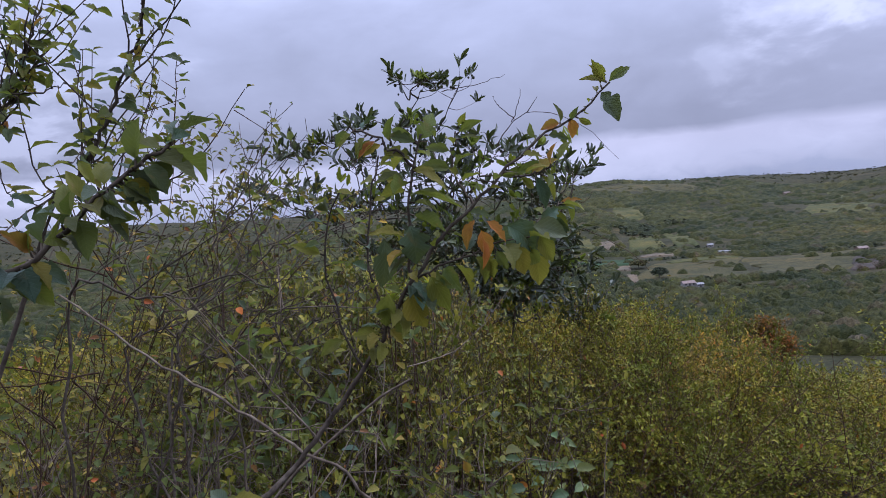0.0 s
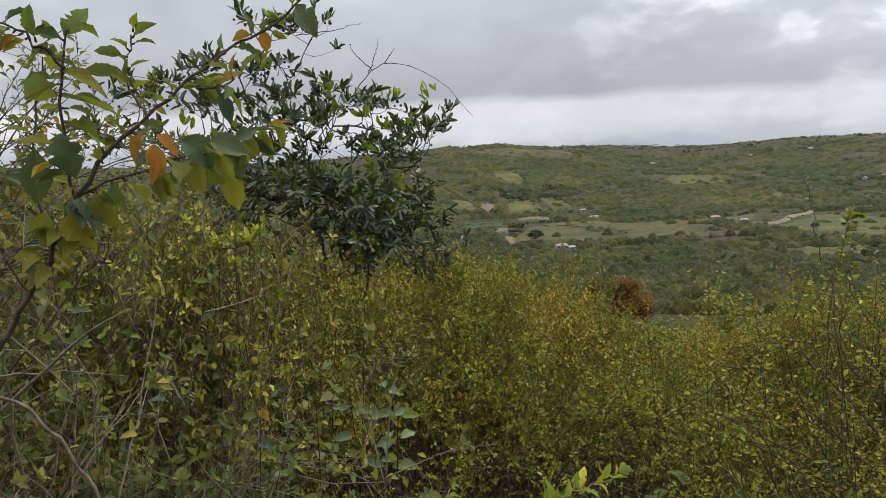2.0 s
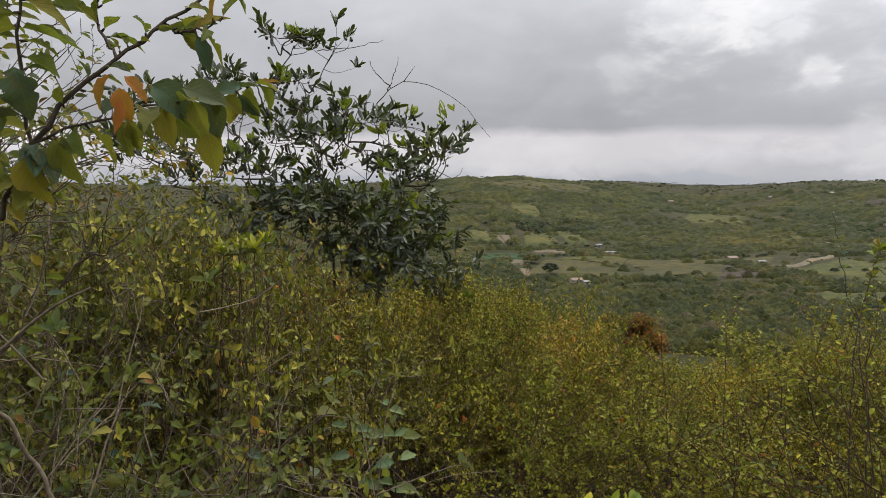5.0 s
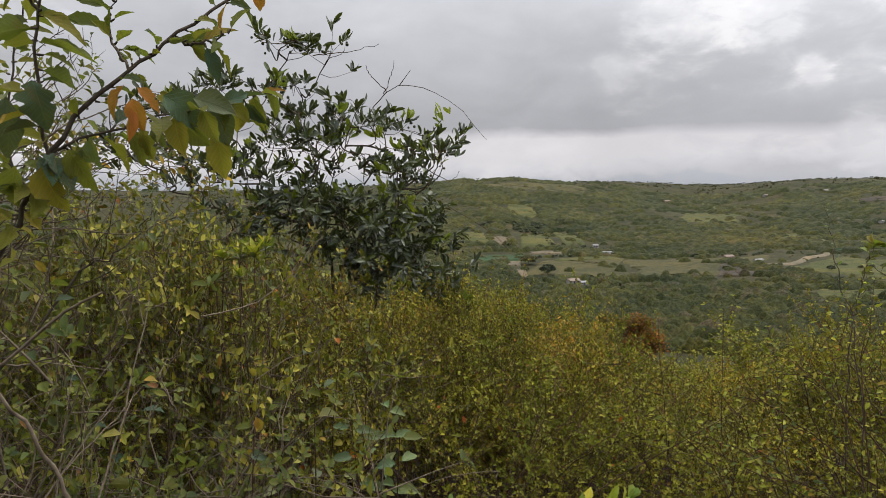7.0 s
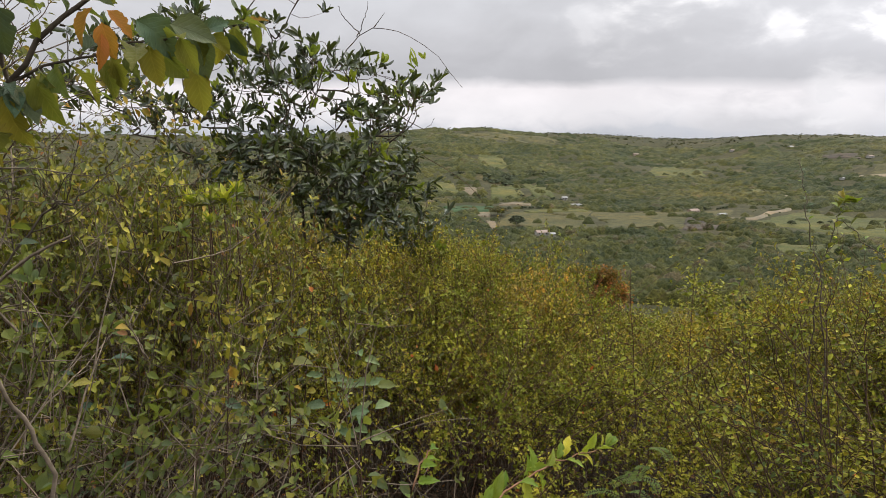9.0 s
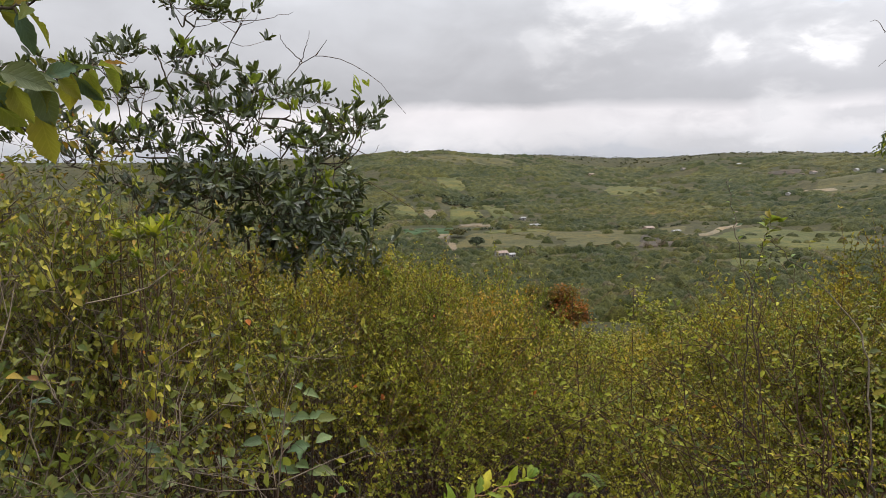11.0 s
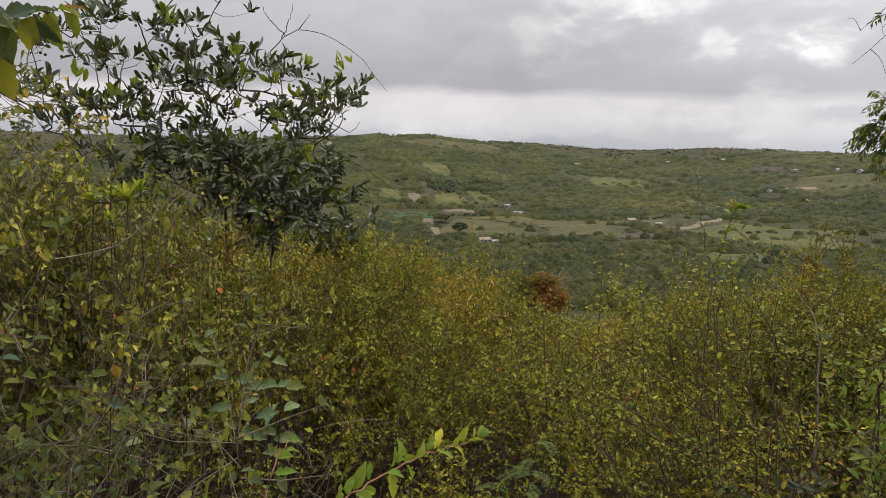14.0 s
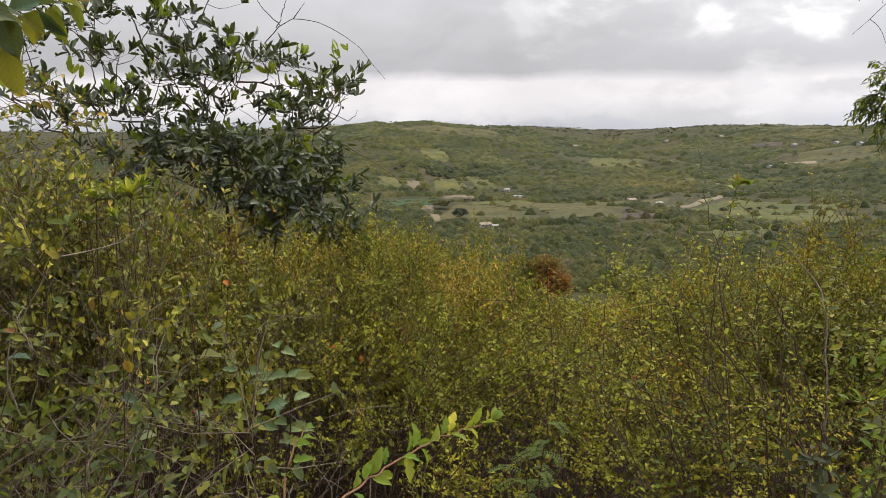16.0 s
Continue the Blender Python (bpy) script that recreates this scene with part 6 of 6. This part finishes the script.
# upright shoots that end in rosettes of fresh leaves
for k, (x, y, top, size) in enumerate(((-0.767, 2.21, 1.415, 1.0), (-0.715, 2.22, 1.42, 0.9), (-0.672, 2.24, 1.415, 1.1), (-0.640, 2.26, 1.445, 0.8), (-0.79, 2.20, 1.345, 0.8), (-0.70, 2.16, 1.36, 0.7))):
    foot, tip = np.array([0.5 * x - 0.37, y, float(ground_z(0.5 * x - 0.37, y))]), np.array([x, y, top])
    b = Sprig("rosette_shoot", "upright shoot ending in a rosette of fresh yellow-green leaves", "plant", foot, 35 + k)
    b.stem([foot, tip * 0.6 + foot * 0.4 + b.r.normal(0, 0.02, 3), tip - [0, 0, 0.06], tip], [0.004, 0.0014], 16, 5)
    for j in range(15):
        a, up = j * 2.4, 0.25 + 0.09 * j
        w = np.array([math.cos(a), math.sin(a), up]) + b.r.normal(0, 0.12, 3)
        b.leaf(tip - [0, 0, 0.022 - 0.0015 * j], w, 0.056 * size * b.r.uniform(0.75, 1.1), DARK if j < 4 else YOUNG if j < 11 else GLOSSY, 0.32, (-w[0] * 0.6, -w[1] * 0.6, 1.0), "small")
    b.done(TWIG)

# twig with a withered orange leaf
b = Sprig("orange_twig", "thin twig ending in a withered orange leaf", "twig", (-0.50, 1.45, float(ground_z(-0.50, 1.45))), 33, True)
b.stem([(-0.50, 1.45, float(ground_z(-0.50, 1.45))), (-0.50, 1.43, 0.6), (-0.465, 1.405, 1.14)], [0.003, 0.001], 14)
b.leaf((-0.462, 1.40, 1.145), (0.25, -0.1, -0.9), 0.034, ORANGELEAF, 0.6, (0.1, -1, 0.3))
b.leaf((-0.475, 1.41, 1.12), (-0.9, -0.1, 0.1), 0.036, NEARLEAF, 0.55, (0.1, -0.7, 0.8))
b.leaf((-0.48, 1.415, 1.06), (0.8, -0.3, -0.1), 0.040, GREYLEAF, 0.55, (0.1, -0.8, 0.7))
b.done(TWIG)

# glossy shoot in front
b = Sprig("glossy_shoot", "arching pink-stemmed shoot with glossy bright green leaves", "branch", (-0.16, 0.72, float(ground_z(-0.16, 0.72))), 12, True)
line = b.stem([(-0.16, 0.72, float(ground_z(-0.16, 0.72))), (-0.13, 0.74, 0.7), (-0.08, 0.79, 1.06), (-0.041, 0.825, 1.105), (0.004, 0.883, 1.112), (0.076, 0.967, 1.110), (0.157, 1.033, 1.107), (0.23, 1.062, 1.110)], [0.0024, 0.0018, 0.0009], 46)
arc = line[24:]
for k, u in enumerate(np.linspace(0.0, 1.0, 23) + b.r.uniform(-0.018, 0.018, 23)):
    i = int(np.clip(u * (len(arc) - 1), 0, len(arc) - 2))
    ax = unit(arc[i + 1] - arc[i])
    up = k % 2 == 0
    w = ax * 0.55 + np.array([0, 0, 1.0]) * (0.9 if up else -0.12) + np.array([0.2, -0.45, 0]) * (0.05 if up else 0.9) + b.r.normal(0, 0.24, 3)
    b.leaf(arc[i] + unit(w) * 0.004, w, (0.038 if u < 0.75 else 0.028) * b.r.uniform(0.6, 1.1), YOUNG if u < 0.7 else GLOSSY, 0.46, np.array([0.25, -1.0, 0.45] if up else [0.1, -0.35, 1.0]) + b.r.normal(0, 0.4, 3), curl=0.25, fold=0.35)
for k in range(7):
    b.leaf(arc[-1], unit(np.array([0.7, 0.25, 0.35]) + b.r.normal(0, 0.3, 3)), 0.026, YOUNG, 0.42, b.r.normal(0, 0.5, 3) + [0, -0.6, 0.8], "blunt")
side = b.stem([(-0.10, 0.78, 1.02), (-0.10, 0.83, 1.10), (-0.09, 0.86, 1.17), (-0.07, 0.88, 1.20)], [0.0022, 0.001])
b.along(side, 7, 0.030, (YOUNG,), (1.0,), 0.5, 0.1, 0.3)
b.done(REDSTEM)

# feathery small plant
b = Sprig("feathery_plant", "small feathery green plant low among the shrubs", "plant", (0.42, 1.45, float(ground_z(0.42, 1.45))), 14)
for tip in ((0.44, 1.40, 0.94), (0.38, 1.38, 0.86), (0.50, 1.45, 0.82)):
    line = b.stem([(0.42, 1.45, float(ground_z(0.42, 1.45))), np.array([0.42, 1.45, 0.5]) * 0.6 + np.array(tip) * 0.4, tip], [0.003, 0.001], 18)
    for k in range(5):
        p, a = line[9 + 2 * k], b.r.uniform(0, 6.28)
        fr = b.stem([p, p + [math.cos(a) * 0.045, math.sin(a) * 0.035, 0.012], p + [math.cos(a) * 0.085, math.sin(a) * 0.06, 0.0]], [0.001, 0.0006], 16, 3, 0)
        for q in fr[2:]:
            for sgn in (-1, 1):
                b.leaf(q, (math.cos(a) * 0.3 - math.sin(a) * sgn, math.sin(a) * 0.3 + math.cos(a) * sgn, 0.0), 0.015, FEATHER, 0.25, (0, -0.2, 1), "small")
b.done(TWIG)

# upright sprigs to the side
gz = float(ground_z(1.28, 2.1))
b = Sprig("tall_sprig", "slender upright sprigs with a few yellow-green leaves", "shrub", (1.28, 2.10, gz), 15)
l1 = b.stem([(1.28, 2.10, gz), (1.30, 2.08, 0.6), (1.27, 2.103, 1.118), (1.248, 2.145, 1.271), (1.228, 2.174, 1.425), (1.211, 2.19, 1.545)], [0.0030, 0.0020, 0.0009], 30, 6, 0.004)
l2 = b.stem([(1.28, 2.10, gz), (1.26, 2.12, 0.7), (1.259, 2.109, 1.118), (1.29, 2.12, 1.273), (1.311, 2.12, 1.37), (1.328, 2.114, 1.428)], [0.0030, 0.0020, 0.0009], 30, 6, 0.004)
l3 = b.stem([(1.36, 1.75, gz + 0.1), (1.32, 1.60, 0.60), (1.30, 1.589, 0.804), (1.398, 1.749, 1.066), (1.419, 1.891, 1.174), (1.386, 2.059, 1.279), (1.329, 2.106, 1.351)], [0.0036, 0.0025, 0.0011], 36, 6, 0.004)
b.along(l1, 16, 0.020, (YOUNG, GREYLEAF), (0.5, 0.5), 0.5, 0.0, 0.55)
b.along(l2, 20, 0.040, (YOUNG, YELLOWLEAF, NEARLEAF), (0.4, 0.35, 0.25), 0.6, 0.15, 0.5)
for k in range(8):
    b.leaf(l2[-1 - k // 3], b.r.normal(0, 0.6, 3) + [0.1, 0, 0.3], 0.036, (YELLOWLEAF, YOUNG)[k % 2], 0.55)
b.along(l3, 22, 0.036, (YOUNG, YELLOWLEAF, NEARLEAF), (0.3, 0.3, 0.4), 0.5, 0.25, 0.3)
b.done(STEM)
for k, (x, y, tips) in enumerate((((1.75, 2.35), None, [(1.55, 2.3, 1.22), (1.75, 2.3, 1.18), (1.9, 2.3, 1.10)]), ((0.95, 2.5), None, [(0.80, 2.6, 1.10), (1.02, 2.5, 1.14), (0.66, 2.7, 1.02)]),
                                  ((1.2, 1.6), None, [(1.02, 1.62, 0.95), (1.28, 1.6, 0.90), (1.5, 1.6, 0.92), (0.90, 1.7, 0.78)]))):
    gz = float(ground_z(*x))
    b = Sprig("sprig_shrub", "thin-stemmed shrub with small yellow-green leaves above the thicket", "shrub", (*x, gz), 30 + k)
    for tip in tips:
        ln = b.stem([(*x, gz), (np.array([*x, gz]) * 0.45 + np.array(tip) * 0.55) + b.r.normal(0, 0.03, 3), tip], [0.003, 0.0010], 20, 4)
        b.along(ln, 14, 0.022, (NEARLEAF, YOUNG, YELLOWLEAF), (0.5, 0.3, 0.2), 0.5, 0.1, 0.5)
        for _ in range(5):
            i = b.r.randint(8, 18)
            tw = b.stem([ln[i], ln[i] + unit(b.r.normal(0, 0.6, 3) + [0, 0, 0.6]) * 0.16], [0.0018, 0.0009], 4, 3)
            b.along(tw, 7, 0.024, (NEARLEAF, YOUNG, YELLOWLEAF), (0.5, 0.3, 0.2), 0.5, 0.1, 0.2)
    b.done(TWIG)


# tree at the side whose outer sprays hang into view
def side_tree():
    bx, by = 3.75, 3.05
    gz = float(ground_z(bx, by))
    b = Sprig("side_tree", "slender tree with drooping sprays of narrow green leaves", "tree", (bx, by, gz), 17)
    r = b.r
    trunk = b.stem([(bx, by, gz), (bx - 0.05, by, 1.2), (bx + 0.02, by + 0.05, 2.4), (bx, by, 3.4)], [0.06, 0.02], 16, 8)
    for tip, leafy in (((2.96, 3.48, 1.79), 1), ((3.00, 3.50, 1.61), 1), ((3.03, 3.43, 1.53), 1), ((3.09, 3.38, 1.68), 1), ((2.98, 3.48, 1.67), 1), ((2.95, 3.44, 1.73), 1), ((3.05, 3.42, 1.59), 1), ((2.98, 3.46, 1.77), 1), ((3.02, 3.46, 1.72), 1), ((3.05, 3.48, 1.83), 1), ((2.74, 3.42, 2.28), 0), ((2.93, 3.40, 2.36), 1), ((2.70, 3.4, 2.10), 0), ((3.2, 3.3, 2.6), 1), ((3.0, 3.4, 2.75), 1)):
        s = trunk[int(np.clip((tip[2] + 0.3 - gz) / (3.4 - gz) * 15, 3, 14))]
        ln = b.stem([s, (s + np.array(tip)) / 2 + [0, 0, 0.22], np.array(tip) + [0.04, 0, 0]], [0.009 if leafy else 0.004, 0.002 if leafy else 0.0012], 14, 5)
        for k in range(15 if leafy else 9):
            i = r.randint(7, 14)
            way = unit(r.normal(0, 0.5, 3) + [-0.35, 0, -0.35])
            L = r.uniform(0.08, 0.20)
            tw = b.stem([ln[i], ln[i] + way * L * 0.5 + [0, 0, 0.03], ln[i] + way * L], [0.0022, 0.0009], 7, 3)
            if leafy:
                b.along(tw, 26, 0.040, (FEATHER, GLOSSY, DARK), (0.62, 0.22, 0.16), 0.28, 0.75, 0.1, "small")
    b.done(TWIG)


side_tree()
gz = float(ground_z(1.98, 2.25))
shrub("shrub", "dense shrub with small green leaves at the side", (1.98, 2.25, gz), shrub_geo(91, 0.98 - gz, 0.26, 20, 15, 18, 0.022, 0.6, "small"), TWIG, TWIG, GREEN)
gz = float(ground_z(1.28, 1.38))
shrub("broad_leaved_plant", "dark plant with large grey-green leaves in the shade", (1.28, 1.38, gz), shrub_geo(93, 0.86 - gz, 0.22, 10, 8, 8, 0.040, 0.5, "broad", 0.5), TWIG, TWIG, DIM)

# crooked stems that fan out of one foot, with few leaves
gz = float(ground_z(1.12, 1.52))
b = Sprig("fan_shrub", "bare-stemmed shrub fanning out with sparse yellow-green leaves", "shrub", (1.12, 1.52, gz), 140)
for k, tip in enumerate(((0.72, 2.04, 0.82), (0.9, 2.11, 0.89), (1.07, 2.16, 0.95), (1.14, 2.15, 1.03), (1.21, 2.13, 1.12), (1.24, 2.01, 1.18), (1.26, 1.87, 1.13), (1.33, 1.82, 1.12), (0.73, 1.79, 0.78), (0.88, 1.87, 0.85), (1.23, 1.61, 1.04))):
    foot, tip = np.array([1.12 + b.r.normal(0, 0.05), 1.52 + b.r.normal(0, 0.04), gz]), np.array(tip)
    mid = foot * 0.5 + tip * 0.5 + b.r.normal(0, 0.045, 3) + [0.06, 0, 0.05]
    ln = b.stem([foot, mid, tip * 0.8 + mid * 0.2 + b.r.normal(0, 0.02, 3), tip], [0.0036, 0.0022, 0.0008], 28, 5, 0.003)
    b.along(ln, 8, 0.022, (GLOSSY, NEARLEAF, YELLOWLEAF, ORANGELEAF), (0.24, 0.44, 0.28, 0.04), 0.5, 0.2, 0.5)
    for _ in range(6):
        i = b.r.randint(10, 26)
        w = unit(unit(ln[i + 1] - ln[i]) + b.r.normal(0, 0.55, 3))
        tw = b.stem([ln[i], ln[i] + w * 0.10 + b.r.normal(0, 0.01, 3), ln[i] + w * b.r.uniform(0.16, 0.32)], [0.0016, 0.0006], 7, 3)
        b.along(tw, b.r.randint(4, 11), 0.021, (GLOSSY, NEARLEAF, YELLOWLEAF), (0.36, 0.34, 0.30), 0.5, 0.2, 0.4)
b.done(TWIG)

gz = float(ground_z(1.50, 1.78))
b = Sprig("fan_shrub", "shrub of long slanting stems spreading from one foot", "shrub", (1.50, 1.78, gz), 141)
for tip in [(0.72, 2.01, 0.83), (0.91, 2.11, 0.97), (1.08, 2.11, 1.05), (1.21, 2.16, 1.16), (1.25, 2.01, 1.06), (1.29, 1.91, 1.16), (0.9, 1.91, 0.79)]:
    foot, tip = np.array([1.50 + b.r.normal(0, 0.03), 1.78 + b.r.normal(0, 0.04), gz]), np.array(tip)
    knee = np.array([1.45, 1.73, 0.43]) + b.r.normal(0, 0.035, 3)
    ln = b.stem([foot, knee, knee * 0.5 + tip * 0.5 + b.r.normal(0, 0.02, 3) + [0, 0, 0.03], tip], [0.0038, 0.0028, 0.0009], 34, 6, 0.003)
    b.along(ln, 9, 0.020, (NEARLEAF, YELLOWLEAF, ORANGELEAF), (0.55, 0.38, 0.07), 0.5, 0.2, 0.55)
    for _ in range(9):
        i = b.r.randint(12, 32)
        w = unit(unit(ln[i + 1] - ln[i]) + b.r.normal(0, 0.5, 3))
        tw = b.stem([ln[i], ln[i] + w * 0.10 + b.r.normal(0, 0.01, 3), ln[i] + w * b.r.uniform(0.16, 0.34)], [0.0015, 0.0006], 7, 3)
        b.along(tw, b.r.randint(6, 14), 0.021, (NEARLEAF, YELLOWLEAF, GLOSSY), (0.45, 0.35, 0.20), 0.5, 0.2, 0.3, "small")
b.done(TWIG)

# low shrub with bright drooping sprays at the side of the path
gz = float(ground_z(1.08, 1.18))
b = Sprig("bright_shrub", "low shrub with drooping sprays of bright green leaves", "shrub", (1.08, 1.18, gz), 92, False)
for tip in ((1.11, 1.20, 1.14), (1.05, 1.14, 1.09), (1.12, 1.11, 1.09), (1.00, 1.08, 1.04), (1.08, 1.06, 1.05), (0.97, 1.04, 0.96), (1.02, 0.99, 0.99), (0.94, 0.95, 0.95), (1.00, 0.95, 0.97), (1.19, 1.14, 1.17), (1.04, 1.08, 0.95), (1.14, 1.18, 1.03)):
    ln = b.stem([(1.08, 1.18, gz), np.array([1.08, 1.18, gz]) * 0.5 + np.array(tip) * 0.5 + b.r.normal(0, 0.04, 3) + [0, 0, 0.06], np.array(tip) + [0.03, 0.02, 0.03], tip], [0.004, 0.001], 20, 5)
    b.along(ln, 14, 0.026, (GLOSSY, YOUNG, YELLOWLEAF), (0.50, 0.38, 0.12), 0.42, 0.15, 0.45)
    for _ in range(5):
        i = b.r.randint(11, 19)
        w = unit(b.r.normal(0, 0.6, 3) + [-0.3, -0.2, 0.1])
        tw = b.stem([ln[i], ln[i] + w * 0.05 + [0, 0, 0.015], ln[i] + w * 0.11 + [0, 0, -0.01]], [0.0014, 0.0007], 6, 3)
        b.along(tw, 9, 0.025, (GLOSSY, YOUNG, YELLOWLEAF), (0.50, 0.40, 0.10), 0.42, 0.2, 0.2)
b.done(TWIG)

# a few broad-leaved shoots that stand over the fine shrubs
for k, (x, y, tips) in enumerate(((-0.78, 2.3, [(-0.86, 2.2, 1.22), (-0.72, 2.2, 1.16), (-0.62, 2.25, 1.10)]), (-0.48, 2.5, [(-0.56, 2.4, 1.10), (-0.42, 2.4, 1.06), (-0.32, 2.5, 1.12)]),
                                  (-1.0, 1.8, [(-1.08, 1.8, 1.20), (-0.92, 1.75, 1.14), (-0.80, 1.8, 1.08)]), (-0.55, 1.7, [(-0.62, 1.7, 0.98), (-0.48, 1.65, 0.92), (-0.40, 1.75, 1.02)]))):
    gz = float(ground_z(x, y))
    b = Sprig("broad_shoot", "thin shoots with broad grey-green and reddening leaves", "plant", (x, y, gz), 120 + k)
    for tip in tips:
        ln = b.stem([(x, y, gz), (np.array([x, y, gz]) * 0.4 + np.array(tip) * 0.6) + b.r.normal(0, 0.03, 3), tip], [0.004, 0.0013], 20, 4)
        b.along(ln, 10, 0.060, (GREYLEAF, NEARLEAF, YELLOWLEAF, ORANGELEAF), (0.30, 0.46, 0.17, 0.07), 0.58, 0.35, 0.5)
    b.done(TWIG)


# rust-crowned tree further down the slope
def rust_tree(x, y, height, width, seed, mat=RUSTLEAF, label="round tree with dense rust-brown foliage down the slope", leaf=0.18, loose=0.26):
    r = np.random.RandomState(seed)
    gz = float(ground_z(x, y))
    t = thing("round_tree", label, "tree", (x, y, gz - 0.05))
    wood, fol = Geo(), Geo()
    wood.tube([(0, 0, 0), (0.1, 0, height * 0.35), (0, 0.1, height * 0.6)], [0.16, 0.08], 7)
    P = []
    for k in range(60):
        d = unit(r.normal(0, 1, 3))
        d[2] = abs(d[2]) * 0.9 - 0.2
        q = d * [width / 2, width / 2, height * 0.36] * r.uniform(0.6, 1.0) + [0, 0, height * 0.62]
        wood.tube(spline([(0, 0, height * 0.4), q * 0.5 + [0, 0, height * 0.3], q], 6), [0.05, 0.012], 4)
        P.append(q + r.normal(0, 1, (150, 3)) * [loose, loose, loose * 0.77])
    P = np.concatenate(P)
    fol.leaves(P, r.normal(0, 1, P.shape), r.normal(0, 0.6, P.shape) + [0, 0, 1], r.uniform(0.72, 1.28, len(P)) * leaf, 0.65, "tiny")
    part("trunk", wood, TWIG, t)
    part("crown", fol, mat, t)


rust_tree(12.95, 42.0, 6.9, 3.1, 3)
rust_tree(11.2, 42.4, 6.8, 2.9, 4, WOODLEAF, "round olive-green tree with brown twigs down the slope")
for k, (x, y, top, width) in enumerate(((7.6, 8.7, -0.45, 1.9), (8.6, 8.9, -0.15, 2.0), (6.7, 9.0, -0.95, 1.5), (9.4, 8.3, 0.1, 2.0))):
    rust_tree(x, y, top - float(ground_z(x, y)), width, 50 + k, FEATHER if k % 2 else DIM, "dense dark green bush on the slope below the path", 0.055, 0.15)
